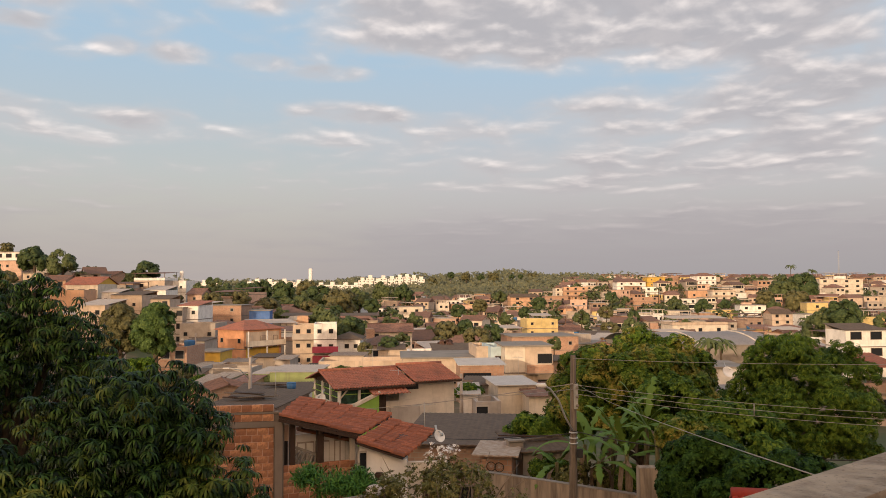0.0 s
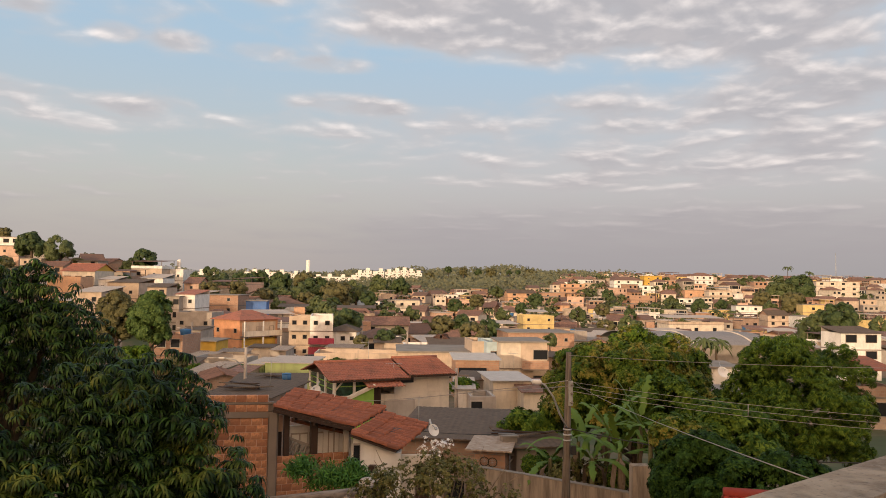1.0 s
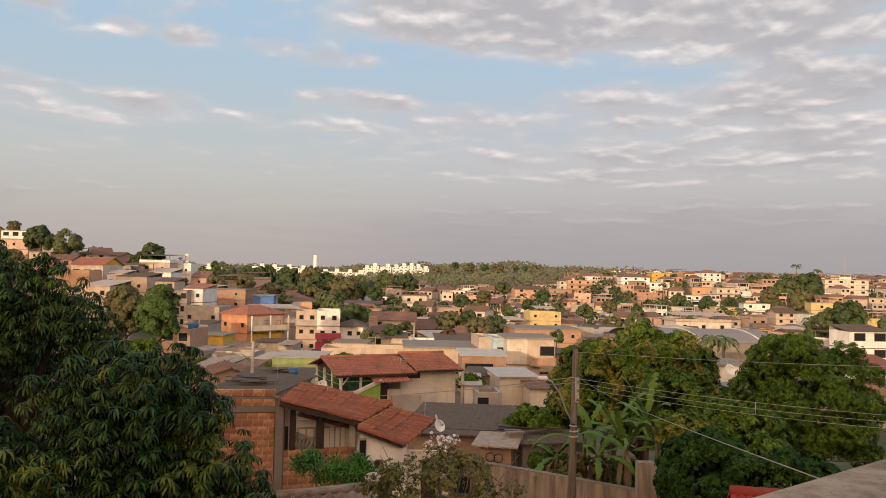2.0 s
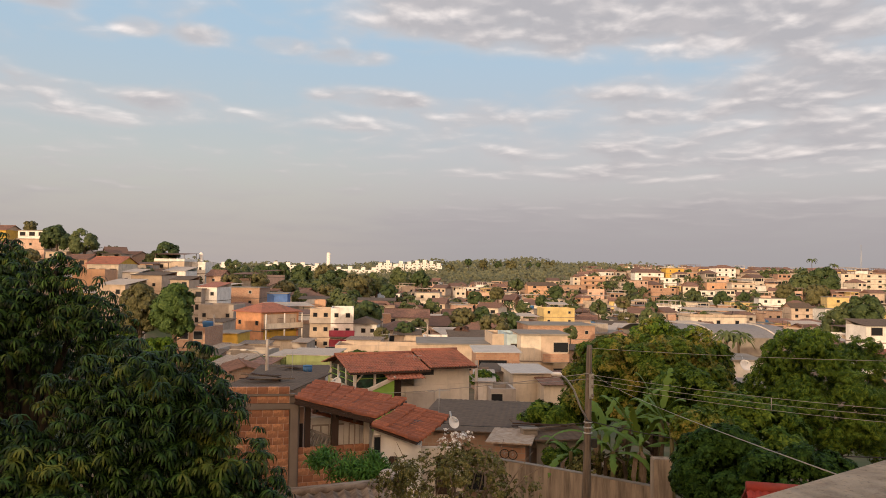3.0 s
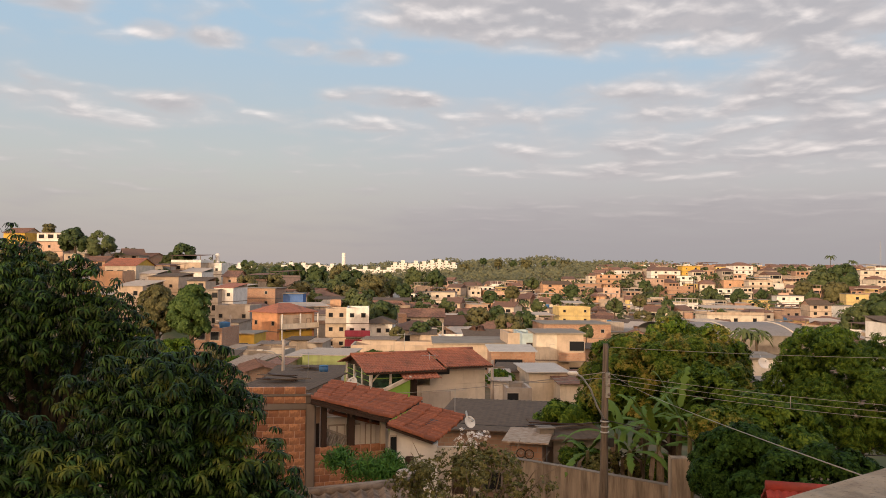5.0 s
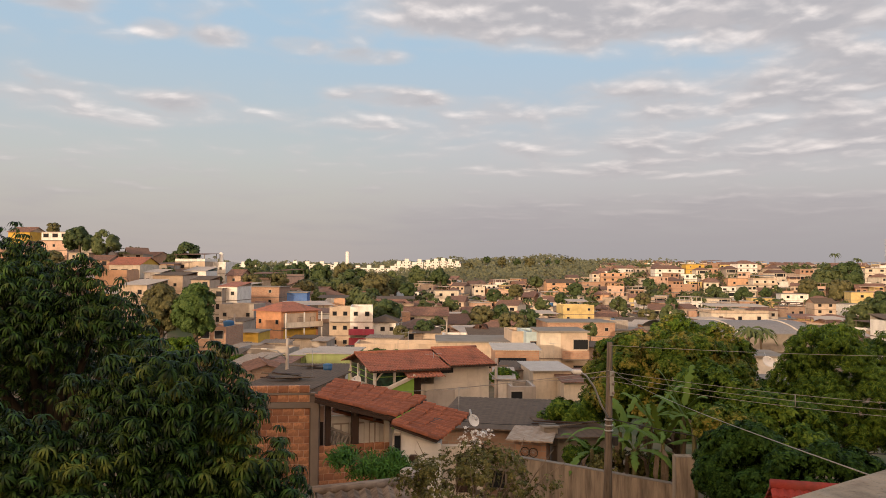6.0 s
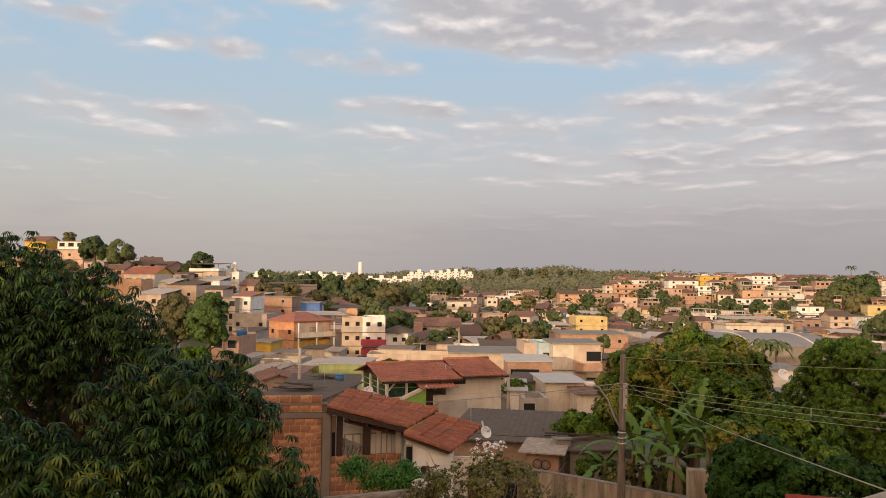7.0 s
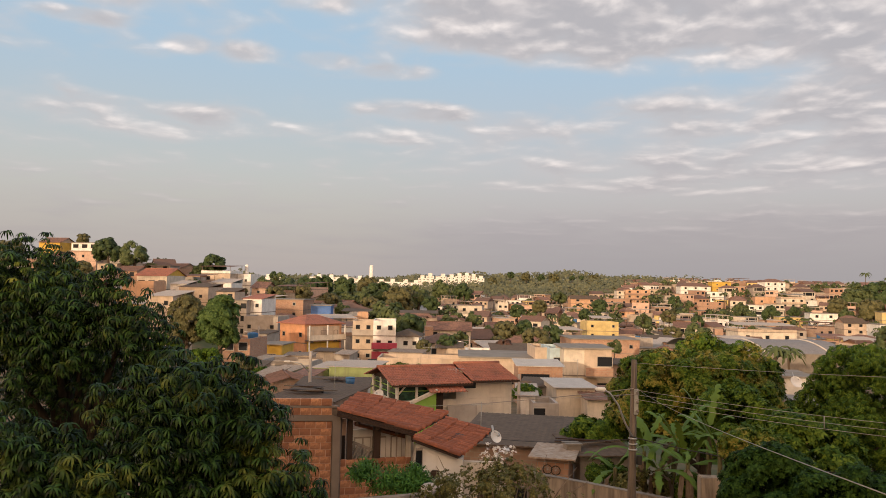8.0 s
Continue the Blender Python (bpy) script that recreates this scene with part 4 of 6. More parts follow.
def tree(name, centre, radii, n, templates, leaf, label, category="tree", lobes=40, lobe_r=1.0, size=1.0, trunk_r=0.18, inner=0.25, low=-0.55, bark=BARK, group="", up=0.35):
    """A tree whose crown's middle is at centre; it stands on the land below."""
    g = ground(centre[0], centre[1])
    t = thing(name, pose(centre[0], centre[1], g), label, category, group)
    h = centre[2] - g
    part("trunk", trunk_mesh(max(0.4, h), trunk_r, min(radii) * 0.9, 7, random.Random(n)), bark, t)
    rng = np.random.default_rng(int(abs(centre[0]) * 100) + n)
    pts, ways = lobed(rng, n, radii, lobes, lobe_r, inner, low)
    ways = ways + np.array([0, 0, up]) + rng.normal(size=ways.shape) * 0.4
    me = scatter("crown", pts + np.array([0, 0, h]), ways, size * rng.uniform(0.75, 1.25, n), templates, rng)
    tagged(part("crown", me, leaf, t), kind="stuff")
    return t


tree("broadleaf_tree", (-34.84, 92.00, 5.56), (2.3, 2.1, 3.0), 3600, TUFT_T, FARLEAF2, "round olive-green tree among the hillside houses", "tree", 56, 0.75, 1.6, 0.25, 0.2, -0.95)
tree("broadleaf_tree", (-29.48, 88.00, 5.61), (2.2, 2.1, 3.3), 4200, TUFT_T, VIVID, "tall round green tree among the hillside houses", "tree", 60, 0.75, 1.6, 0.25, 0.2, -0.95)
# the two mango trees beside the terrace
def mango_tuft(n, length, width, rng):
    """A shoot of long narrow leaves that arch out and hang down all round."""
    vs, fs = [], []
    for i in range(n):
        a = 2 * math.pi * (i + rng.uniform(-0.35, 0.35)) / n
        l = length * rng.uniform(0.7, 1.15)
        start, end = rng.uniform(-0.1, 0.9), rng.uniform(-1.57, -1.2)
        out, side = np.array([math.cos(a), math.sin(a), 0]), np.array([-math.sin(a), math.cos(a), 0])
        p, b, steps = np.zeros(3), len(vs), ((0.22, 0.75), (0.5, 1.0), (0.8, 0.7))
        vs.append(p)
        last = 0.0
        for t, w in steps + ((1.0, 0.0),):
            lean = start + (end - start) * min(1.0, (t + last) * 0.62)
            p = p + (out * math.cos(lean) + np.array([0, 0, math.sin(lean)])) * l * (t - last)
            last = t
            fold = np.array([0, 0, 0.12 * width])
            vs += [p - side * w * width / 2 - fold, p + side * w * width / 2 - fold] if w else [p]
        fs += [(b, b + 2, b + 1), (b + 1, b + 2, b + 4, b + 3), (b + 3, b + 4, b + 6, b + 5), (b + 5, b + 6, b + 7)]
    return np.array(vs), fs


MANGO_T = [mango_tuft(14, 0.205, 0.030, random.Random(i)) for i in range(6)]


def mango(foot, boughs, label, seed, density=36.0):
    """A mango tree: leafy boughs (x, y, z, radius), each hung with shoots of drooping leaves, on a forked trunk."""
    g = ground(*foot)
    t = thing("mango_tree", pose(foot[0], foot[1], g), label, "tree", "mango trees")
    origin = np.array([foot[0], foot[1], g])
    rng = np.random.default_rng(seed)
    top = min(b[2] for b in boughs) - g
    bm = bmesh.new()
    for pts, rad in [([(0, 0, -0.3), (0.1, 0, top * 0.5), (0, 0, top)], [0.3, 0.24, 0.16])] + [
            ([(0.02, 0, top * 0.7), ((b[0] - foot[0]) * 0.5, (b[1] - foot[1]) * 0.5, (top + b[2] - g) * 0.47), (b[0] - foot[0], b[1] - foot[1], b[2] - g)], [0.14, 0.08, 0.03]) for b in boughs]:
        me = tube("limb", pts, rad, 7)
        bm.from_mesh(me)
        bpy.data.meshes.remove(me)
    me = bpy.data.meshes.new("trunk")
    bm.to_mesh(me)
    bm.free()
    part("trunk", me, SHADED_BARK, t)
    for bx, by, bz, r in boughs:
        n = int(4 * math.pi * r * r * density)
        d = rng.normal(size=(n, 3))
        d /= np.linalg.norm(d, axis=1, keepdims=True)
        d = d[d[:, 2] > -0.75]
        lump = np.array([noise.noise(Vector(v * (1.6 + r)) + Vector((bx, by, bz))) for v in d])
        q = r * (0.94 + 0.6 * lump) * np.where(rng.random(len(d)) < 0.3, rng.uniform(0.45, 0.85, len(d)), 1.0)
        ways = np.array([0, 0, 1.0]) + d * 0.45 + rng.normal(size=d.shape) * 0.12
        me = scatter("bough", d * q[:, None] + np.array([bx, by, bz]) - origin, ways, rng.uniform(0.75, 1.2, len(d)), MANGO_T, rng)
        tagged(part("bough", me, MANGO, t), kind="stuff")


mango((-7.9, 15.2), ((-9.07, 15.2, 10.02, 0.89), (-8.16, 15, 9.59, 0.79), (-7.12, 14.6, 9.97, 0.38), (-6.67, 14.6, 9.19, 0.70), (-6.11, 14.4, 8.76, 0.55), (-7.55, 14.6, 8.70, 0.85),
                       (-8.87, 14.6, 8.32, 1.28), (-8.04, 14.4, 9.18, 0.74), (-9.9, 15.2, 9.3, 1.2), (-8.1, 17.2, 7.6, 1.3), (-6.6, 17.0, 7.4, 1.0), (-9.4, 17.0, 7.2, 1.4)), "tall dark mango tree with drooping glossy leaves", 21, 30.0)
mango((-4.0, 12.0), ((-4.41, 11.6, 8.34, 0.64), (-5.12, 11.5, 7.99, 0.59), (-3.76, 11.7, 8.22, 0.65), (-3.40, 11.6, 7.85, 0.56), (-4.0, 11.2, 7.57, 0.78), (-3.02, 11.5, 7.04, 0.69),
                       (-2.68, 11.5, 6.67, 0.55), (-4.67, 11.0, 7.25, 0.76), (-3.65, 11.2, 6.73, 0.82)), "rounded mango tree with drooping leaves and yellowish tips", 22)
mango((-5.9, 10.9), ((-5.74, 10.6, 7.39, 0.59), (-6.46, 10.7, 7.57, 0.62), (-5.12, 10.5, 7.08, 0.51), (-6.0, 10.9, 6.8, 0.7)), "low mango tree with drooping dark leaves", 23)
# trees over the garden wall
tree("broadleaf_tree", (8.79, 31.00, 5.62), (3.9, 3.4, 2.75), 13500, TUFT_T, MANGO_R, "wide leafy tree with orange-brown young leaves", "tree", 90, 0.68, 0.72, 0.25, 0.1)
tree("broadleaf_tree", (12.57, 25.00, 5.95), (2.4, 2.3, 2.8), 5200, MANGO_T, BROAD, "tall dense green tree behind the power lines", "tree", 80, 0.58, 0.9, 0.22, 0.15)
tree("broadleaf_tree", (9.23, 22.00, 5.34), (1.3, 1.2, 1.4), 2600, TUFT_T, BROAD, "small green tree growing behind the power lines", "tree", 30, 0.5, 0.75, 0.12)
tree("shrub", (6.43, 17.50, 5.68), (0.95, 0.9, 1.1), 4200, TUFT_T, BUSH, "dark green rounded shrub beside the garden wall", "shrub", 40, 0.36, 0.5, 0.08)
tree("shrub", (6.84, 19.50, 6.28), (0.8, 0.7, 0.35), 900, TUFT_T, MANGO_R, "shrub with yellow-orange young leaves", "shrub", 18, 0.26, 0.6, 0.06)
tree("shrub", (7.40, 16.00, 5.59), (1.5, 1.1, 1.0), 3400, TUFT_T, BUSH, "dark low shrub under the power lines", "shrub", 40, 0.36, 0.55, 0.08)
tree("shrub", (-1.95, 18.6, 5.28), (0.95, 0.5, 0.36), 230, FEATHER_T, FERN, "bright green feathery shrub by the brick wall", "shrub", 12, 0.28, 0.8, 0.05, up=0.9)
tree("shrub", (0.45, 13.50, 6.28), (1.6, 1.0, 0.75), 2600, SPRIG_T, DRY, "sparse olive-leaved shrub with thin pale twigs", "shrub", 70, 0.24, 0.42, 0.05, 0.5, bark=TWIG)
tree("shrub", (4.44, 30.00, 4.63), (1.0, 0.8, 0.6), 900, TUFT_T, BROAD, "green shrub beside the grey roofs", "shrub", 20, 0.35, 0.9, 0.06)


def twigs(centre, r, n, seed):
    """Thin bare stems that stand up through the sparse shrub."""
    rng = random.Random(seed)
    g = ground(centre[0], centre[1])
    t = thing("bare_sapling", pose(centre[0], centre[1], g), "thin leafless sapling stems with pale bark", "sapling")
    h = centre[2] - g
    for i in range(n):
        a, l = rng.uniform(0, 6.28), rng.uniform(0.4, 1.0) * r
        x, y = math.cos(a) * l, math.sin(a) * l * 0.6
        part("stem", tube("stem", [(x * 0.1, y * 0.1, -0.2), (x * 0.2 + 0.05, y * 0.2, h * 0.7), (x * 0.5, y * 0.5, h * 0.92), (x * 0.75 + 0.08, y * 0.8, h + 0.12), (x + 0.1, y, h + rng.uniform(0.2, 0.75))], [0.03, 0.022, 0.016, 0.011, 0.004], 5), TWIG, t)
    return t


twigs((0.50, 13.50, 6.40), 1.5, 14, 3)
twigs((-0.34, 13.90, 6.19), 0.7, 4, 5)


def banana(centre, height, n, seed, lean=0.0):
    """A banana plant: a sheathed stem and long arching blades, torn along their ribs."""
    rng = random.Random(seed)
    g = ground(centre[0], centre[1])
    t = thing("banana_plant", pose(centre[0], centre[1], g), "banana plant with long torn arching green leaves", "plant", "banana plants")
    h = centre[2] - g
    part("stem", tube("stem", [(0, 0, -0.2), (0.03, 0, h * 0.5), (0, 0, h)], [0.13, 0.105, 0.06], 10), BANANA_STEM, t)
    for i in range(n):
        a = 2 * math.pi * (i + rng.uniform(-0.4, 0.4)) / n
        l = 1.1 * height * rng.uniform(0.75, 1.15)
        rise = rng.choice((0.35, 0.6, 0.9, 1.4, 2.3)) * rng.uniform(0.8, 1.2)
        l *= 1.3 / (1 + 0.5 * rise)
        out, side = Vector((math.cos(a), math.sin(a), 0)), Vector((-math.sin(a), math.cos(a), 0))
        vs, fs = [], []
        seg = 22
        for j in range(seg + 1):
            s = j / seg
            p = Vector((0, 0, h - 0.1)) + out * l * (s - 0.28 * s * s) + Vector((0, 0, l * (rise * s - (0.45 + rise * 0.35) * s * s)))
            w = 0.15 * math.sin(math.pi * min(1, 0.06 + s * 0.94)) ** 0.6 * (0.2 if s < 0.12 else 1)
            tear = rng.uniform(0.15, 1.1) if rng.random() < 0.5 else 1
            vs += [p - side * w * tear - Vector((0, 0, w * 0.35)), p, p + side * w * rng.uniform(0.3, 1.1) - Vector((0, 0, w * 0.35))]
            if j:
                b = 3 * (j - 1)
                fs += [(b, b + 1, b + 4, b + 3), (b + 1, b + 2, b + 5, b + 4)]
        part("leaf", mesh("leaf", vs, fs, None, True), BANANA, t)
    for i in range(5):
        a, l = rng.uniform(0, 6.28), rng.uniform(0.6, 1.1)
        x, y = math.cos(a), math.sin(a)
        part("dry_leaf", mesh("dry_leaf", [(x * 0.1, y * 0.1, h - 0.15), (x * 0.35 - y * 0.08, y * 0.35 + x * 0.08, h - 0.3), (x * 0.35 + y * 0.08, y * 0.35 - x * 0.08, h - 0.32), (x * 0.45 - y * 0.06, y * 0.45 + x * 0.06, h - 0.3 - l * 0.6), (x * 0.45 + y * 0.1, y * 0.45 - x * 0.1, h - 0.3 - l * 0.6), (x * 0.4, y * 0.4, h - 0.3 - l)],
                               [(0, 1, 2), (1, 3, 4, 2), (3, 5, 4)]), TWIG, t, "dry brown hanging leaf")
    return t


banana((5.67, 24.50, 4.58), 1.9, 10, 1)
banana((6.42, 24.00, 4.88), 2.1, 10, 2)
banana((5.44, 25.50, 4.90), 1.9, 7, 3)
banana((7.22, 23.50, 5.33), 1.7, 7, 4)
banana((4.61, 26.00, 4.23), 1.6, 6, 5)
banana((6.44, 25.80, 5.32), 2.2, 9, 6)
banana((7.26, 24.80, 5.69), 2.0, 8, 7)

# weeds and dry litter along the foot of the banana plants
tree("shrub", (5.56, 25.20, 3.85), (1.1, 0.5, 0.45), 700, SPRIG_T, DRY, "dry brownish weeds under the banana plants", "shrub", 26, 0.25, 0.9, 0.03)
tree("shrub", (6.64, 24.80, 3.91), (0.9, 0.5, 0.4), 600, TUFT_T, BROAD, "low green weeds under the banana plants", "shrub", 22, 0.22, 0.6, 0.03)
tree("shrub", (4.43, 26.60, 3.87), (0.8, 0.5, 0.35), 500, SPRIG_T, BROAD, "low green weeds behind the garden wall", "shrub", 22, 0.2, 0.9, 0.03)
tree("broadleaf_tree", (8.89, 27.00, 5.32), (1.5, 1.3, 1.5), 2200, TUFT_T, BROAD, "dense green tree between two larger crowns", "tree", 34, 0.5, 0.8, 0.12)
tree("shrub", (-7.72, 84.00, 1.07), (2.6, 1.2, 0.5), 900, TUFT_T, BROAD, "low green hedge behind the cream house", "hedge", 40, 0.45, 1.3, 0.05)
tree("shrub", (3.86, 60.00, 2.13), (1.2, 0.8, 0.5), 450, TUFT_T, BROAD, "green hedge in a back yard", "hedge", 22, 0.35, 1.2, 0.05)
tree("shrub", (-19.89, 84.00, 0.13), (2.4, 1.0, 0.9), 800, TUFT_T, BROAD, "green bushes along the yard of a low building", "shrub", 34, 0.5, 1.4, 0.05)
tree("shrub", (-14.22, 84.00, -0.04), (1.3, 0.9, 0.9), 500, TUFT_T, FARLEAF2, "olive bush beside a pale green shed", "shrub", 24, 0.5, 1.4, 0.05)
tree("shrub", (-22.42, 80.00, 0.16), (1.5, 0.9, 1.1), 600, TUFT_T, BROAD, "green bushes beside a low building", "shrub", 26, 0.5, 1.4, 0.05)
tree("broadleaf_tree", (-39.65, 98.00, 1.69), (2.6, 2.2, 1.8), 1800, TUFT_T, BROAD, "spreading dark green tree on the hillside", "tree", 34, 0.7, 1.6, 0.2, 0.2, -0.95)
tree("broadleaf_tree", (-29.68, 84.00, 1.41), (2.0, 1.8, 1.3), 1400, TUFT_T, BROAD, "low green tree below the hillside houses", "tree", 30, 0.6, 1.5, 0.15, 0.2, -0.95)
tree("broadleaf_tree", (-22.44, 72.00, 1.89), (1.5, 1.3, 1.1), 1000, TUFT_T, FARLEAF2, "low olive-green tree in a back yard", "tree", 26, 0.5, 1.3, 0.12, 0.2, -0.95)
# trees of the valley: a few kinds, grown once and planted again
FAR_TREES = []
for i, leaf in enumerate((FARLEAF, FARDARK, FARLEAF2, FARRED)):
    pts, ways = lobed(RNG, 1500, (2.5, 2.5, 2.2), 44, 0.75, 0.2, -0.8)
    crown = scatter("far_crown", pts, ways + np.array([0, 0, 0.3]), 0.9 * RNG.uniform(0.7, 1.3, 1500), CARD_T, RNG)
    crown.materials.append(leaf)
    stem = tube("far_trunk", [(0, 0, -4.0), (0.1, 0, -2.5), (0, 0.1, 0)], [0.28, 0.22, 0.12], 6)
    stem.materials.append(BARK)
    FAR_TREES.append((crown, stem))


def far_tree(x, y, size=1.0, kind=0, label="leafy green tree standing among the houses", tall=1.0):
    t = thing("tree", pose(x, y, ground(x, y) + 3.4 * size * tall), label, "tree", "valley trees")
    for name, me in zip(("crown", "trunk"), FAR_TREES[kind]):
        o = new(name, me)
        o.parent = t
        if name == "crown":
            tagged(o, kind="stuff")
    t.scale = (size, size, size * tall)
    TAKEN.append((x, y, 1.8 * size))
    return t


def valley_tree(x, y, z, r, kind):
    """A single tree of the town with its crown of radius r about the height z."""
    g = ground(x, y)
    t = thing("tree", pose(x, y, g), VALLEY_WORDS[kind], "tree", "valley trees")
    k = r / 3.0
    part("trunk", tube("trunk", [(0, 0, -0.4), (0.05 * r, 0, (z - g) * 0.6), (0, 0, max(0.5, z - g))], [0.11 * r, 0.08 * r, 0.04 * r], 7), BARK, t)
    crown = new("crown", FAR_TREES[kind][0])
    crown.parent = t
    crown.matrix_local = pose(0, 0, z - g, 0, 0, (x * 37) % 360) @ Matrix.Diagonal((k, k, k * 1.05, 1))
    tagged(crown, kind="stuff")
    TAKEN.append((x, y, 0.8 * r))


VALLEY_WORDS = ("leafy green tree standing among the houses", "dense dark green tree standing among the houses", "olive-green tree standing among the houses", "reddish-brown leaved tree beside low houses")


def palm(x, y, top, seed, big=1.3):
    g = ground(x, y)
    t = thing("palm_tree", pose(x, y, g), "slender palm tree with a feathery crown", "palm", "palms")
    h = top - g
    part("trunk", tube("trunk", [(0, 0, -0.3), (0.1, 0, h * 0.5), (0, 0, h)], [0.25, 0.18, 0.14], 7), BARK, t)
    rng = random.Random(seed)
    for i in range(18):
        a, l = 6.283 * i / 18 + rng.uniform(-0.2, 0.2), rng.uniform(1.9, 2.6) * big
        rise = rng.uniform(0.2, 1.1)
        out, side = Vector((math.cos(a), math.sin(a), 0)), Vector((-math.sin(a), math.cos(a), 0))
        vs, fs = [], []
        for j in range(9):
            s = j / 8
            p = Vector((0, 0, h)) + out * l * (s - 0.2 * s * s) + Vector((0, 0, l * (rise * s - (0.7 + rise * 0.5) * s * s)))
            w = 0.3 * big * math.sin(math.pi * (0.08 + 0.9 * s)) * (1 if j % 2 else 0.45)
            vs += [p - side * w - Vector((0, 0, w * 0.6)), p, p + side * w - Vector((0, 0, w * 0.6))]
            if j:
                b = 3 * (j - 1)
                fs += [(b, b + 1, b + 4, b + 3), (b + 1, b + 2, b + 5, b + 4)]
        part("frond", mesh("frond", vs, fs), FARLEAF, t)
    return t


palm(39.52, 105, 2.7, 1)
palm(42.37, 108, 2.2, 2)
palm(209.68, 430, 22.08, 3, 1.7)
palm(227.26, 440, 19.87, 4, 1.7)
palm(124.93, 400, 10.07, 5)
palm(24.08, 250, 1.57, 6)

# ---------------------------------------------------------------- the near houses


def arch_tile():
    """One barrel tile: an arch 0.2 wide and 0.42 long, running down along +x."""
    vs, n = [], 5
    for x, r0 in ((0, 0.085), (0.42, 0.1)):
        for r in (r0, r0 - 0.014):
            for i in range(n + 1):
                a = math.pi * i / n
                vs.append((x, math.cos(a) * r, math.sin(a) * r * 1.0))
    k = n + 1
    fs = []
    for i in range(n):
        fs += [(i, i + 1, 2 * k + i + 1, 2 * k + i), (k + i + 1, k + i, 3 * k + i, 3 * k + i + 1), (i, k + i, k + i + 1, i + 1), (2 * k + i, 2 * k + i + 1, 3 * k + i + 1, 3 * k + i)]
    fs += [(0, 2 * k, 3 * k, k), (n, k + n, 3 * k + n, 2 * k + n)]
    return mesh("tile", vs, fs)


TILE_MESH = arch_tile()
TILE_MESH.materials.append(TILE_OLD)
BRICK_MESH = bevelled("brick", 0, -0.1, 0, 0.288, 0.045, 0.188, 0.008)
BRICK_MESH.materials.append(BRICK)


def tile_slope(parent, a, d, b, c, seed):
    """Single barrel tiles over the quad ridge a-d, eave b-c (front a-b, back d-c), on dark boarding."""
    rng = random.Random(seed)
    a, d, b, c = (Vector(v) for v in (a, d, b, c))
    low = [v - Vector((0, 0, 0.045)) for v in (a, b, c, d)]
    roof = part("roof", mesh("roof", [v - Vector((0, 0, 0.05)) for v in low] + low, BOX_F), BROWN_WOOD, parent, "dark wooden boarding under old clay tiles")
    rows, cols = int((d - a).length / 0.2), max(1, round((b - a).length / 0.34))
    for j in range(rows):
        for i in range(cols):
            u, v = (j + 0.5) / rows, i / cols
            p = a.lerp(d, u).lerp(b.lerp(c, u), v)
            x = (b.lerp(c, u) - a.lerp(d, u)).normalized()
            z = x.cross((d.lerp(c, v) - a.lerp(b, v)).normalized()).normalized()
            y = z.cross(x)
            o = new("tile", TILE_MESH)
            o.parent = roof
            m = Matrix((x, y, z)).transposed().to_4x4()
            m.translation = p + z * (rng.uniform(-0.012, 0.02) - 0.03 - 0.05 * math.sin(math.pi * v) * math.sin(math.pi * u))
            o.matrix_local = m @ pose(rng.uniform(-0.03, 0.03), rng.uniform(-0.012, 0.012), 0, rng.uniform(-4, 4), -2.5, rng.uniform(-5, 5))


def bar(name, a, b, w, h, material, parent, label=""):
    """A squared timber from a to b, its top face on the line."""
    a, b = Vector(a), Vector(b)
    x = (b - a).normalized()
    y = Vector((0, 0, 1)).cross(x).normalized()
    m = Matrix((x, y, x.cross(y))).transposed().to_4x4()
    m.translation = a
    ob = part(name, bevelled(name, 0, -w / 2, -h, (b - a).length, w / 2, 0, 0.01), material, parent, label)
    ob.matrix_local = m
    return ob


def brick_panel(parent, x0, z0, cols, rows, y=0.0, seed=1, ragged=False):
    """Courses of hollow bricks on a mortar backing, in the parent's own frame, facing -y."""
    rng = random.Random(seed)
    w = cols * 0.3
    back = part("mortar", boxes("mortar", [(x0 - 0.005, y - 0.085, z0, x0 + w, y + 0.04, z0 + rows * 0.2 - 0.012)]), WALLS["pink"], parent)
    for r in range(rows):
        for c in range(cols + (r % 2)):
            s = 0.3 * (c - 0.5 * (r % 2))
            o = new("brick", BRICK_MESH)
            o.parent = back
            cut = 1.0
            if r % 2 and c in (0, cols):
                cut = 0.48
                s = 0 if c == 0 else w - 0.145
            if ragged and r == rows - 1 and rng.random() < 0.35:
                bpy.data.objects.remove(o)
                continue
            o.matrix_local = pose(x0 + s + rng.uniform(-0.004, 0.004), y + rng.uniform(-0.006, 0.004), z0 + r * 0.2 + 0.004, 0, 0, rng.uniform(-0.6, 0.6)) @ Matrix.Diagonal((cut, 1, 1, 1))


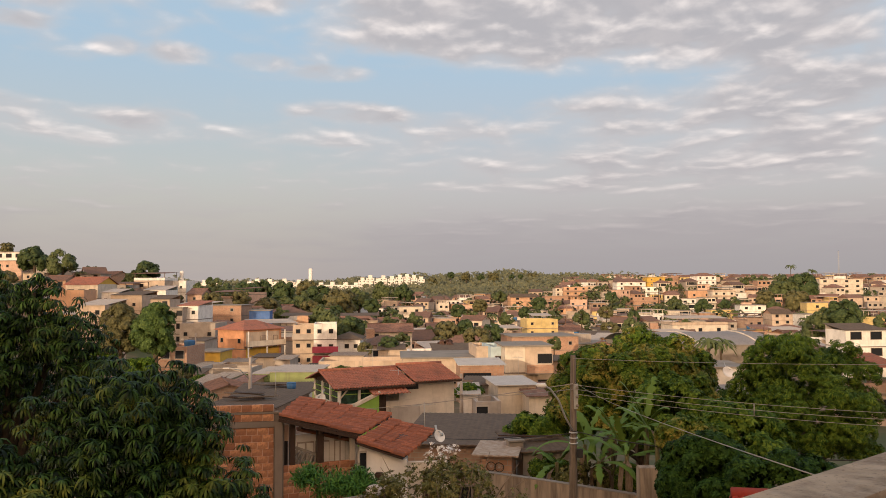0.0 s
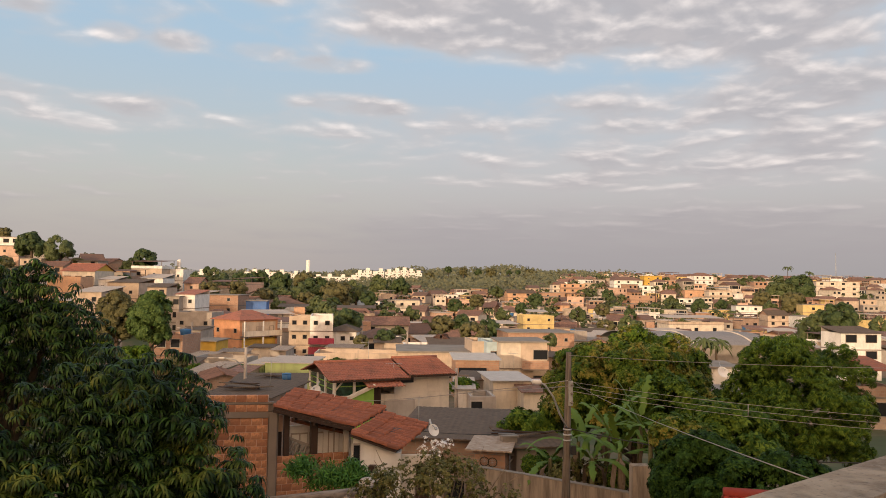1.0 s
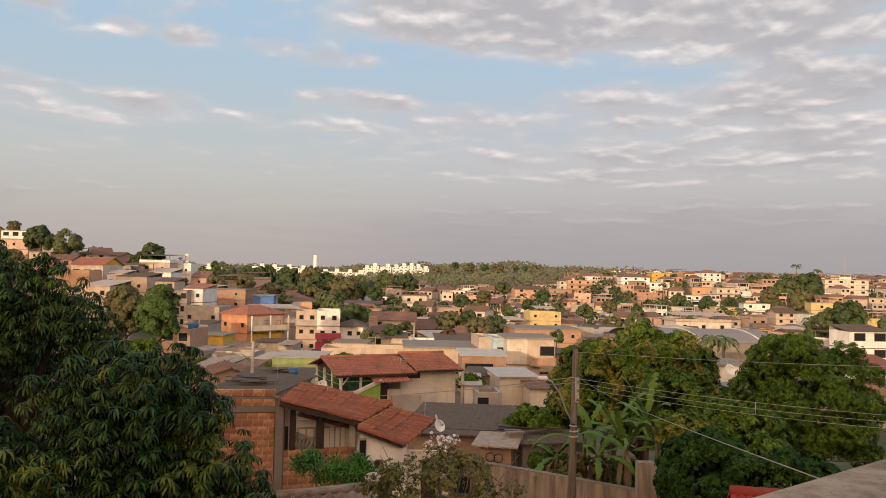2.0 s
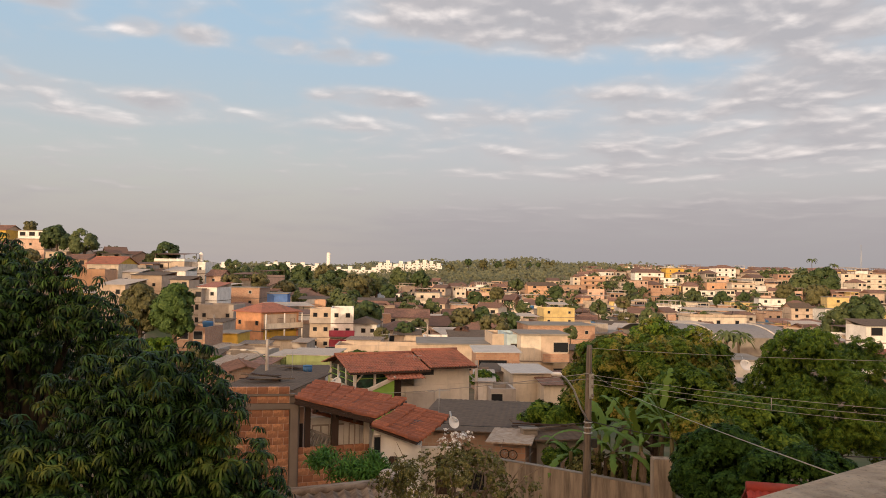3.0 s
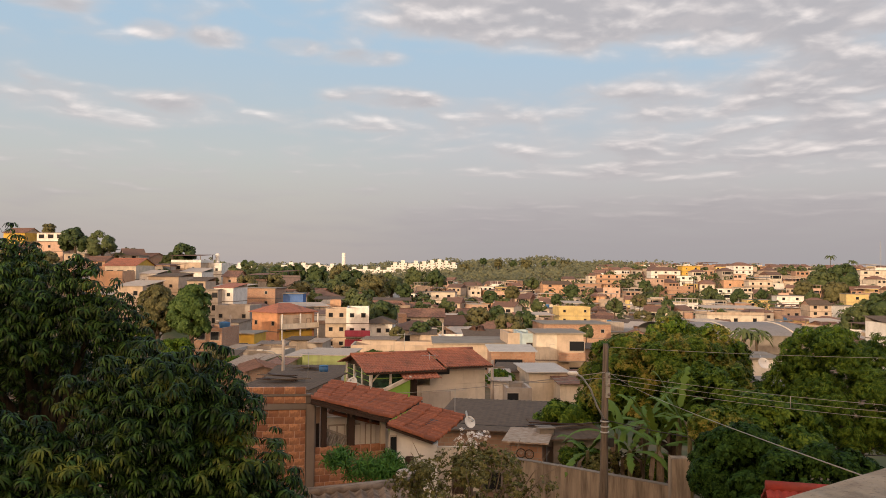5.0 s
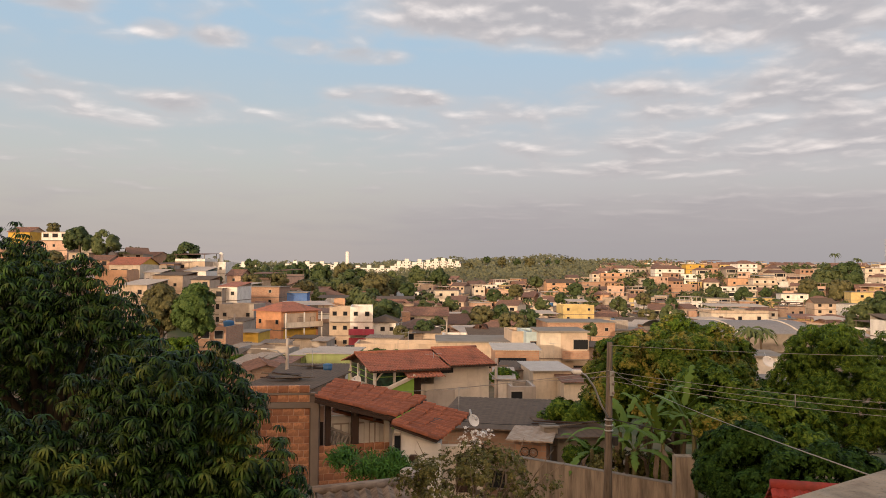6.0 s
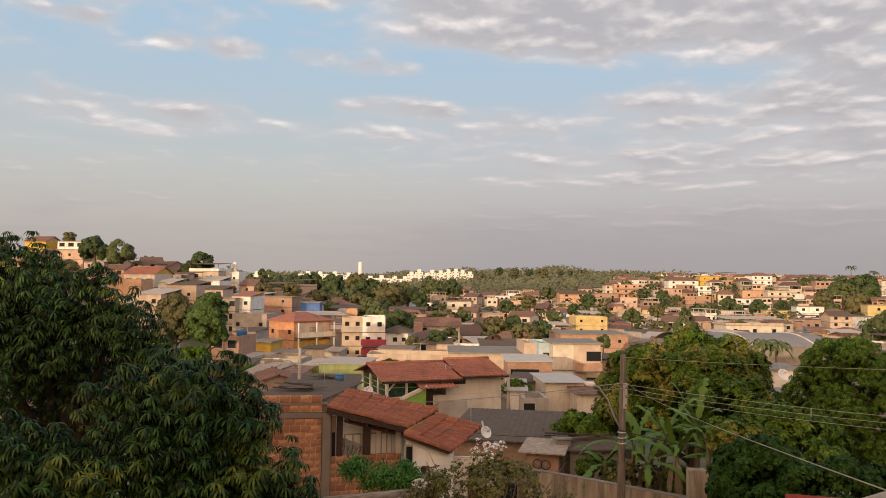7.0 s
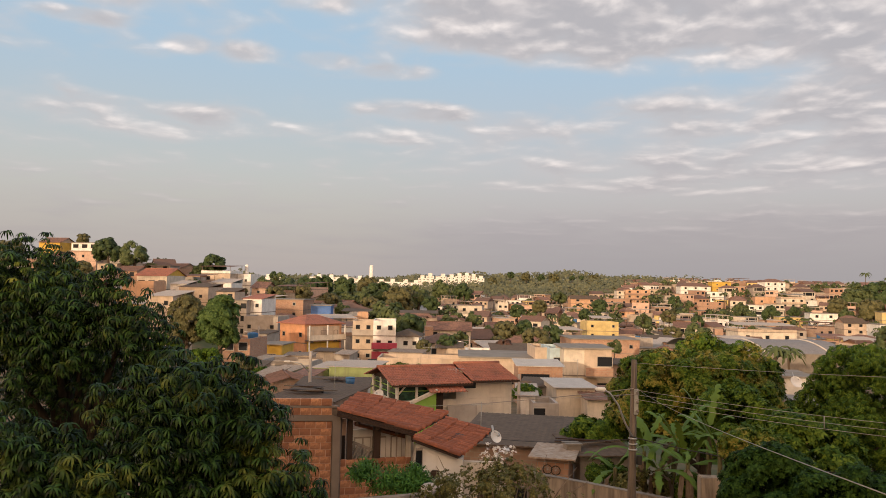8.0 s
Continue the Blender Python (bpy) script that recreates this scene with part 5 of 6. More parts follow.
def dish(m, r, label):
    t = thing("satellite_dish", m, label, "satellite dish", "satellite dishes")
    vs, fs = [(0, 0, 0)], []
    for j in range(1, 5):
        for i in range(20):
            a, q = 2 * math.pi * i / 20, r * j / 4
            vs.append((math.cos(a) * q, -0.28 * q * q / r, math.sin(a) * q * 1.08))
    fs += [(0, 1 + i, 1 + (i + 1) % 20) for i in range(20)]
    for j in range(3):
        fs += [(1 + j * 20 + i, 21 + j * 20 + i, 21 + j * 20 + (i + 1) % 20, 1 + j * 20 + (i + 1) % 20) for i in range(20)]
    b = len(vs)
    back = [(x, y + 0.02, z) for x, y, z in vs]
    me = mesh("bowl", vs + back, fs + [tuple(b + k for k in reversed(f)) for f in fs], None, True)
    part("bowl", me, WALLS["white"], t)
    part("arm", tube("arm", [(0, 0, -r), (0, -r * 0.6, -r * 0.55), (0, -r * 0.95, 0)], 0.015, 6), METAL, t)
    part("receiver", tube("receiver", [(0, -r * 0.85, 0), (0, -r * 1.1, 0)], 0.045, 8), METAL, t)
    part("mast", tube("mast", [(0, 0.02, -r * 2.1), (0, 0.05, 0)], 0.03, 7), METAL, t)
    return t


def brick_house():
    """The unfinished hollow-brick house with its tiled veranda."""
    cx, cy = -3.99, 22.5
    h = thing("brick_house", pose(cx, cy, 0), "unfinished bare brick house with a tiled veranda and dark wooden posts", "house")
    turn = pose(0, 0, 0, 0, 0, 8)
    # the blind brick wall with its two concrete beams
    side = part("side_wall", boxes("side_wall", [(-3.0, 0.06, -0.5, -0.1, 0.2, 6.08)]), BEAM, h)
    side.matrix_local = turn
    brick_panel(side, -2.85, 3.68, 9, 12, 0.1, 1)
    part("beam", bevelled("beam", -3.0, -0.02, 6.085, -0.02, 0.2, 6.26, 0.012), BEAM, h, "rough grey concrete beam").matrix_local = turn
    top = part("upper_wall", boxes("upper_wall", [(-3.0, 0.06, 6.26, 0.0, 0.2, 6.5)]), BEAM, h)
    top.matrix_local = turn
    brick_panel(top, -2.85, 6.265, 9, 1, 0.1, 2)
    part("beam", bevelled("beam", -3.0, 0.0, 6.465, 0.0, 0.18, 6.53, 0.01), BEAM, h, "thin grey concrete beam").matrix_local = turn
    brick_panel(top, -2.85, 6.535, 9, 1, 0.1, 7)
    part("corner_column", bevelled("corner_column", -0.12, -0.06, -0.5, 0.12, 0.2, 6.26, 0.015), BEAM, h, "rough grey concrete column")
    # low brick parapet of the veranda
    v = pose(0.12, 0.04, 0, 0, 0, 19.5)
    low = part("veranda_wall", boxes("veranda_wall", [(0.0, 0.06, -0.5, 2.12, 0.2, 4.95)]), BEAM, h)
    low.matrix_local = v
    brick_panel(low, 0.01, 3.78, 7, 6, 0.1, 3)
    def on(ob):
        ob.matrix_local = v
        return ob
    on(part("veranda_floor", boxes("veranda_floor", [(0.0, 0.2, 4.1, 2.3, 1.5, 4.25)]), CONCRETE, h))
    back = on(part("back_wall", boxes("back_wall", [(0.32, 0.62, -0.5, 2.35, 0.76, 5.72)]), WALLS["white"], h, "pale rendered wall with shutters"))
    # dark sheet at the back, put there for the shade inside the opening
    on(part("dark_doorway", boxes("dark_doorway", [(-0.25, 1.0, 4.25, 0.3, 1.06, 5.75)]), BROWN_WOOD, h, "dark wood sheet standing in for a shaded doorway"))
    on(part("hanging_cloth", boxes("hanging_cloth", [(-0.02, 0.3, 5.62, 0.2, 0.33, 6.1)]), WALLS["pink"], h, "pale pink cloth"))
    for x, w in ((0.5, 0.5), (1.05, 0.42), (1.62, 0.34)):
        f = part("window_frame", boxes("window_frame", [(x, 0.57, 4.75, x + w, 0.62, 5.5)]), WALLS["grey"], back)
        for q in (0, 1):
            part("shutter", boxes("shutter", [(x + 0.03 + q * w / 2, 0.555, 4.79, x + w / 2 - 0.02 + q * w / 2, 0.57, 5.46)]), WALLS["white"], f)
    # dark posts
    for x, z, q, foot in ((0.27, 6.22, 0.08, 4.2), (1.08, 5.98, 0.1, 4.7)):
        on(part("post", bevelled("post", x - q, 0.02, foot, x + q, 0.02 + 2 * q, z, 0.01), BROWN_WOOD, h, "dark brown wooden post"))
    on(part("post", bevelled("post", 1.96, 0.02, 4.9, 2.11, 0.17, 5.72, 0.01), WALLS["cream"], h, "pale rendered post"))
    # roof corners, from the corner column
    a, d, b, c = (0.04, -0.23, 6.47), (0.04, 3.6, 6.45), (2.24, 0.46, 5.81), (3.09, 4.04, 5.76)
    bar("rafter", (a[0], a[1], a[2] - 0.1), (b[0], b[1], b[2] - 0.1), 0.09, 0.09, BROWN_WOOD, h, "dark brown wooden rafter")
    bar("inner_eave", (0.42, 0.6, 5.98), (2.2, 1.2, 5.46), 0.26, 0.09, TILE_OLD, h, "red tiled inner eave")
    for k in (0.25, 0.5, 0.75):
        p, q = Vector(a).lerp(Vector(b), k), Vector(d).lerp(Vector(c), k)
        bar("purlin", p - Vector((0, 0, 0.2)), q - Vector((0, 0, 0.2)), 0.07, 0.1, BROWN_WOOD, h)
    # stair balustrade behind the parapet
    rail = bar("balustrade", (0.42, 0.4, 5.46), (1.1, 0.62, 5.17), 0.1, 0.07, CONCRETE, h, "grey concrete balustrade")
    for i in range(6):
        x = 0.06 + i * 0.125
        part("baluster", tube("baluster", [(x, 0, -0.75), (x, 0, -0.6), (x, 0, -0.42), (x, 0, -0.2), (x, 0, -0.06)], [0.025, 0.045, 0.025, 0.045, 0.025], 8), CONCRETE, rail)
    tile_slope(h, a, d, b, c, 4)
    tile_slope(h, (2.2, -0.34, 5.74), (3.05, 3.5, 5.71), (3.52, -0.1, 5.24), (4.5, 3.3, 5.36), 5)
    # the lower wing under the second roof
    part("wing_wall", mesh("wing_wall", [(2.3, -0.12, -0.5), (3.5, 0.12, -0.5), (3.5, 0.27, -0.5), (2.3, 0.03, -0.5), (2.3, -0.12, 5.58), (3.5, 0.12, 5.1), (3.5, 0.27, 5.1), (2.3, 0.03, 5.58)], BOX_F), WALLS["white"], h)
    part("wing_side", boxes("wing_side", [(3.5, 0.12, -0.5, 3.65, 2.2, 5.1)]), WALLS["white"], h)
    part("wing_end", boxes("wing_end", [(3.65, 0.5, -0.5, 4.9, 0.64, 4.95)]), WALLS["cream"], h, "low cream end wall")
    part("window", WINDOWS["mid"], None, h).matrix_local = pose(2.4, -0.1, 4.55, 0, 0, 11) @ Matrix.Diagonal((0.16, 1, 0.75, 1))
    part("gate", boxes("gate", [(4.1, 0.46, 3.6, 4.5, 0.5, 4.7)]), BROWN_WOOD, h, "dark wooden gate")
    part("wash_basin", bevelled("wash_basin", 2.75, -0.3, 4.62, 3.0, -0.1, 4.82, 0.03), BROWN_WOOD, h, "dark wall-hung box")


brick_house()


def mid_house():
    """The cream house with the broad tiled roof and glazed veranda; x runs along its front, y into its depth."""
    w, d, rise, over = 7.05, 4.7, 0.68, 0.5
    top = 4.66
    h = thing("house", pose(-4.35, 43.0, 0, 0, 0, 24), "cream house with a broad red tiled roof and glazed veranda", "house")
    part("wall", mesh("wall", [(0, 0, -1.5), (w, 0, -1.5), (w, d, -1.5), (0, d, -1.5), (0, 0, top - 0.95), (w, 0, top - 0.95), (w, d, top - 0.95), (0, d, top - 0.95)], BOX_F), WALLS["cream"], h)
    part("upper_wall", boxes("upper_wall", [(3.55, 0.0, top - 0.94, w, d, top)]), WALLS["cream"], h)
    # glazed veranda round the near corner
    for y0 in (0.15, 1.65, 3.15):
        part("glazing", boxes("glazing", [(0.03, y0, top - 0.93, 0.06, y0 + 1.35, top - 0.05)]), VERANDA_GLASS, h, "green-tinted veranda glass")
        for z in (0.3, 0.62):
            part("railing", boxes("railing", [(-0.02, y0, top - z, 0.02, y0 + 1.4, top - z + 0.035)]), WALLS["lime"], h, "thin green rail")
    for x0 in (0.15, 1.25):
        part("glazing", boxes("glazing", [(x0, 0.04, top - 0.93, x0 + 1.0, 0.07, top - 0.05)]), VERANDA_GLASS, h, "green-tinted veranda glass")
        part("railing", boxes("railing", [(x0, -0.02, top - 0.45, x0 + 1.0, 0.02, top - 0.41)]), WALLS["lime"], h, "thin green rail")
    for px, py in ((0, 0), (0, 1.5), (0, 3.0), (0, d - 0.15), (1.15, 0)):
        part("post", bevelled("post", px - 0.06, py - 0.05, top - 0.95, px + 0.08, py + 0.1, top + 0.05, 0.01), WALLS["white"], h, "white painted post")
    bar("brace", (0.55, -0.02, top - 0.02), (0.02, -0.02, top - 0.6), 0.08, 0.08, WALLS["cream"], h)
    part("dark_window", boxes("dark_window", [(3.55, -0.03, top - 0.36, 4.75, 0.01, top - 0.06)]), GLASS, h, "dark window strip under the eave")
    # outside stair with its slanting parapet, green wall and small tiled awning
    st = part("stair_wall", mesh("stair_wall", [(0.3, -0.75, 1.5), (2.05, -0.75, 1.5), (2.05, -0.6, 1.5), (0.3, -0.6, 1.5), (0.3, -0.75, top - 1.15), (2.05, -0.75, top - 0.42), (2.05, -0.6, top - 0.42), (0.3, -0.6, top - 1.15)], BOX_F), WALLS["lime"], h, "lime green stair wall")
    bar("coping", (0.1, -0.67, top - 1.08), (2.1, -0.67, top - 0.26), 0.32, 0.16, WALLS["cream"], st)
    slope("awning", 2.2, 1.0, 0.0, 0.26, TILE, h, pose(2.75, -1.0, top - 0.42), 0.22, "", 0.0, 3)
    # the doorway's inner shade is a dark sheet on the wall
    part("door", boxes("door", [(2.05, -0.03, top - 1.5, 2.75, 0.01, top - 0.35)]), BROWN_WOOD, h, "dark wood sheet standing in for a shaded doorway")
    part("block_wall", boxes("block_wall", [(2.8, -0.6, -1.0, 4.6, -0.45, top - 1.25)]), WALLS["grey"], h, "grey unpainted block wall")
    # two roofs that step at the party wall; each has two slopes, a ridge and a gable
    for x0, x1, lift, name in ((-0.45, 4.35, 0.0, "roof_slope"), (4.36, w + 0.25, 0.13, "roof_slope")):
        run = d / 2 + over
        for m in (pose((x0 + x1) / 2, -over, top + lift), pose((x0 + x1) / 2, d + over, top + lift, 0, 0, 180)):
            slope(name, x1 - x0, run, -0.02, rise, TILE, h, m, 0.17, "", 0.0, 11)
        part("ridge", tube("ridge", [(x0 - 0.03, d / 2, top + lift + rise + 0.03), (x1 + 0.03, d / 2, top + lift + rise + 0.03)], 0.1, 7), TILE, h)
        part("fascia", boxes("fascia", [(x0, -over - 0.05, top + lift - 0.13, x1, -over - 0.01, top + lift - 0.03)]), BROWN_WOOD, h, "dark eave board")
    for gx in (0.0, w - 0.15):
        lift = 0.0 if gx == 0 else 0.13
        part("gable", mesh("gable", [(gx, -0.02, top - 0.02), (gx, d + 0.02, top - 0.02), (gx, d / 2, top + rise + lift - 0.12), (gx + 0.15, -0.02, top - 0.02), (gx + 0.15, d + 0.02, top - 0.02), (gx + 0.15, d / 2, top + rise + lift - 0.12)],
                           [(0, 2, 1), (3, 4, 5), (0, 3, 5, 2), (1, 2, 5, 4), (0, 1, 4, 3)]), BROWN_WOOD if gx == 0 else WALLS["cream"], h)
    TAKEN.append((-1.5, 47, 6))


VERANDA_GLASS = mat("green_tinted_glass", lambda k, co, r: (k.mix(k.step(k.noise(co, 3.0, 3.0), 0.4, 0.65), (0.012, 0.03, 0.022), (0.03, 0.075, 0.05)), None), 0.15, 0, 0, 0.5)
mid_house()
dish(look((-5.30, 42.60, 4.06), (-14.0, 20.0, 22.0)) @ pose(0, 0, 0, 90, 0, 0), 0.3, "grey satellite dish on a short mast")
dish(look((0.56, 21.50, 5.96), (14.0, 0.0, 20.0)) @ pose(0, 0, 0, 90, 0, 0), 0.16, "small white satellite dish on a roof")
dish(look((26.51, 66.00, 2.76), (30.0, 20.0, 40.0)) @ pose(0, 0, 0, 90, 0, 0), 0.5, "large pale satellite dish between the trees")


def garden_wall():
    pts = [(1.91, 26.30, 3.91), (3.95, 24.80, 3.93), (6.57, 22.80, 3.93)]
    g = min(ground(p[0], p[1]) for p in pts)
    w = new("garden_wall")
    tagged(w, "stained tan garden wall with dark water streaks", "wall")
    for (x0, y0, z0), (x1, y1, z1) in zip(pts, pts[1:]):
        n = Vector((y1 - y0, x0 - x1, 0)).normalized() * 0.09
        a, b = Vector((x0, y0, 0)), Vector((x1, y1, 0))
        v = [a + n, b + n, b - n, a - n]
        part("wall", mesh("wall", [(p.x, p.y, g - 1) for p in v] + [(p.x, p.y, z) for p, z in zip(v, (z0, z1, z1, z0))], BOX_F), YARD, w)
        v = [a + n * 1.15, b + n * 1.15, b - n * 1.15, a - n * 1.15]
        part("coping", mesh("coping", [(p.x, p.y, z) for p, z in zip(v, (z0, z1, z1, z0))] + [(p.x, p.y, z + 0.03) for p, z in zip(v, (z0, z1, z1, z0))], BOX_F), CONCRETE, w)
    p = Vector((6.61, 22.50, 4.85))
    part("pillar", bevelled("pillar", p.x - 0.27, p.y - 0.2, g - 1, p.x + 0.27, p.y + 0.2, p.z, 0.02), YARD, w)


garden_wall()


def pole_and_lamp():
    top = Vector((4.40, 22.00, 8.11))
    g = ground(top.x, top.y)
    p = thing("utility_pole", pose(top.x, top.y, g), "weathered grey utility pole with a street lamp arm", "utility pole")
    h = top.z - g
    lean = 0.012
    part("shaft", tube("shaft", [(-lean * h, 0, -0.5), (-lean * h * 0.5, 0, h * 0.5), (0, 0, h)], [0.145, 0.115, 0.075], 14), POLE, p)
    for z in (0.9, 1.15, 1.4):
        part("insulator", tube("insulator", [(0.07, -0.06, h - z), (0.07, -0.16, h - z), (0.07, -0.2, h - z)], [0.03, 0.045, 0.03], 8), CONCRETE, p)
    part("bracket", bevelled("bracket", -0.02, -0.13, h - 1.5, 0.1, -0.07, h - 0.8, 0.01), METAL, p)
    part("meter_box", bevelled("meter_box", 0.05, -0.22, h - 2.85, 0.2, -0.1, h - 2.6, 0.015), WIRE_DARK, p, "small black junction box")
    for z in (2.15, 2.3, 2.45):
        part("band", tube("band", [(-0.02, 0, h - z), (-0.02, 0, h - z - 0.04)], 0.125, 12), METAL, p)
    arm = part("lamp_arm", tube("lamp_arm", [(-0.06, -0.1, h - 2.1), (-0.3, -0.3, h - 1.7), (-0.52, -0.5, h - 1.2), (-0.78, -0.7, h - 0.86), (-0.98, -0.85, h - 0.74)], 0.028, 8), METAL, p, "curved pale lamp arm")
    part("lamp_head", bevelled("lamp_head", -1.2, -0.95, h - 0.78, -0.92, -0.78, h - 0.68, 0.03), WALLS["white"], arm, "white street lamp head")


def cable(a, b, sag, r, material, label, n=14):
    a, b = Vector(a), Vector(b)
    pts = [a.lerp(b, i / n) - Vector((0, 0, 4 * sag * (i / n) * (1 - i / n))) for i in range(n + 1)]
    ob = part("cable", tube("cable", pts, r, 5), material, None, label)
    return tagged(ob, "", "cable", "overhead cables")


pole_and_lamp()
cable((4.39, 21.90, 8.03), (11.84, 19.00, 8.08), 0.05, 0.006, WIRE, "thin pale overhead cable on the pole")
cable((4.38, 21.80, 7.30), (11.83, 19.00, 6.87), 0.08, 0.0065, WIRE, "pale overhead power cable on the pole")
cable((4.38, 21.80, 7.18), (11.83, 19.00, 6.71), 0.10, 0.0065, WIRE, "pale overhead power cable on the pole")
cable((4.38, 21.80, 7.05), (11.82, 19.00, 6.54), 0.10, 0.0065, WIRE, "pale overhead power cable on the pole")
cable((4.41, 21.80, 7.37), (1.57, 2.78, 9.27), 0.1, 0.003, WIRE, "grey service cable to the terrace house")
cable((4.26, 21.80, 6.03), (10.57, 17.00, 6.18), 0.25, 0.014, WIRE_DARK, "dark drooping telephone cable")
cable((4.26, 21.80, 5.95), (-1.57, 27.00, 5.19), 0.25, 0.010, WIRE_DARK, "dark drooping telephone cable")
cable((4.34, 21.80, 7.33), (-12.22, 60.00, 1.16), 0.5, 0.012, WIRE, "thin pale overhead cable over the roofs")
cable((4.34, 21.80, 7.18), (1.69, 60.00, 2.28), 0.3, 0.010, WIRE, "thin pale overhead cable over the roofs")
# spreader rod on the power lines
part("cable_spreader", tube("cable_spreader", [(8.71, 20.00, 6.99), (8.71, 20.00, 6.68)], 0.012, 6), WIRE, None)
tagged(bpy.data.objects["cable_spreader"], "pale rod that holds the power cables apart", "spreader")


def far_pole(x, y, top):
    g = ground(x, y)
    p = thing("utility_pole", pose(x, y, g), "pale concrete street pole with a lamp", "utility pole", "street poles")
    h = top - g
    part("shaft", tube("shaft", [(0, 0, -0.4), (0, 0, h)], [0.17, 0.1], 9), WALLS["grey"], p)
    part("crossarm", boxes("crossarm", [(-0.9, -0.06, h - 0.6, 0.9, 0.06, h - 0.48)]), BEAM, p)
    arm = part("lamp_arm", tube("lamp_arm", [(0, 0, h - 1.6), (-0.6, -0.4, h - 0.9), (-1.3, -0.9, h - 0.7)], 0.04, 6), METAL, p)
    part("lamp_head", bevelled("lamp_head", -1.7, -1.0, h - 0.76, -1.25, -0.8, h - 0.66, 0.03), WALLS["white"], arm)


far_pole(-11.99, 56, 5.26)
far_pole(-29.74, 105, 4.3)
far_pole(-10.09, 150, 2.25)
far_pole(-1.09, 120, 2.58)
far_pole(3.18, 58, 3.73)

# a shrub in white flower by the grey roofs
tree("flowering_shrub", (0.56, 20.60, 5.72), (0.55, 0.4, 0.2), 70, SPRIG_T, FLOWER, "shrub covered in white blossom", "shrub", 36, 0.14, 0.5, 0.03, 0.3)


def car(x, y, rot, paint, label):
    g = ground(x, y)
    c = thing("car", pose(x, y, g, 0, 0, rot), label, "car", "parked cars")
    prof = [(-2.0, 0.3), (-2.05, 0.75), (-1.2, 0.9), (-0.6, 1.4), (0.8, 1.42), (1.5, 0.95), (2.0, 0.85), (2.05, 0.3)]
    n = len(prof)
    vs = [(a, -0.82 if b < 1 else -0.62, b) for a, b in prof] + [(a, 0.82 if b < 1 else 0.62, b) for a, b in prof]
    fs = [tuple(range(n)), tuple(reversed(range(n, 2 * n)))] + [(i, n + i, n + (i + 1) % n, (i + 1) % n) for i in range(n)]
    part("body", mesh("body", vs, fs), paint, c)
    part("windscreen", boxes("windscreen", [(-0.55, -0.70, 0.98, 1.15, 0.70, 1.3)]), GLASS, c)
    for wx in (-1.25, 1.3):
        for wy in (-0.84, 0.66):
            part("wheel", tube("wheel", [(wx, wy, 0.3), (wx, wy + 0.18, 0.3)], 0.3, 14), WIRE_DARK, c)


car(-15.47, 63, 8, WALLS["white"], "white parked hatchback beside the low houses")
car(-17.18, 128, 4, WIRE_DARK, "dark parked car in the street")
car(-20.09, 127, 4, METAL, "grey parked car in the street")
car(2.55, 55, -20, TANK, "blue parked car behind the cream house")

# the far blocks: x, (y,) roof height, width; single trees: x, y, size, kind
APARTMENTS = ((-63.22, 20.76, 9.0), (-54.24, 23.44, 9.0), (-45.91, 19.69, 10.0), (-39.5, 22.98, 8.0), (-29.88, 22.45, 9.0), (-20.9, 23.85, 9.0), (-12.56, 24.59, 9.0), (-4.86, 23.4, 8.0), (3.47, 21.58, 8.0))
LOW_BLOCKS = ((-173.59, 840, 19.5, 20), (-160.5, 842, 19.08, 18), (-145.07, 845, 19.31, 20), (-129.67, 845, 18.26, 14), (-100.03, 800, 14.6, 18), (-88.59, 802, 15.34, 18), (-74.96, 800, 14.91, 20), (-64.05, 802, 14.47, 12), (-232.63, 850, 18.3, 16), (-220.25, 850, 17.83, 14))

# ---------------------------------------------------------------- the town beyond


def far_woods():
    """The wooded ridge behind the town."""
    n = 11000
    x = RNG.uniform(-430, 470, n)
    y = RNG.uniform(870, 1090, n)
    lump = np.array([noise.noise(Vector((a * 0.02, b * 0.02, 3.0))) for a, b in zip(x, y)])
    h = np.array([ground(a, b) for a, b in zip(x, y)]) + RNG.uniform(0.35, 1.0, n) * (9.5 + 9.0 * lump)
    ways = RNG.normal(size=(n, 3)) * 0.5 + np.array([0, -0.6, 1.0])
    big = RNG.uniform(1.2, 2.3, n)
    # lower belts of trees in front of the white blocks and through the middle of the town
    for x0, x1, y0, y1, m, tall, s in ((-300, 60, 770, 850, 1500, 6.0, 1.0), (-150, 5, 440, 640, 2600, 7.5, 0.8), (-20, 150, 520, 860, 3600, 8.0, 0.9), (-330, -110, 420, 700, 1800, 7.0, 0.9), (-115, -25, 250, 330, 500, 5.0, 0.6)):
        bx, by = RNG.uniform(x0, x1, m), RNG.uniform(y0, y1, m)
        lump = np.array([noise.noise(Vector((a * 0.06, b * 0.03, 8.0))) for a, b in zip(bx, by)])
        bh = np.array([ground(a, b) for a, b in zip(bx, by)]) + RNG.uniform(0.3, 1.0, m) * (tall + tall * lump)
        x, y, h = np.concatenate([x, bx]), np.concatenate([y, by]), np.concatenate([h, bh])
        ways = np.concatenate([ways, RNG.normal(size=(m, 3)) * 0.5 + np.array([0, -0.6, 1.0])])
        big = np.concatenate([big, s * RNG.uniform(0.8, 1.4, m)])
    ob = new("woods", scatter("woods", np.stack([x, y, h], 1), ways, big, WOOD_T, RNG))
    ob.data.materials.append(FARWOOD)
    tagged(ob, "wooded ridge of grey-green trees beyond the town, haze put into the leaf colour", "woods", "", "stuff")


far_woods()


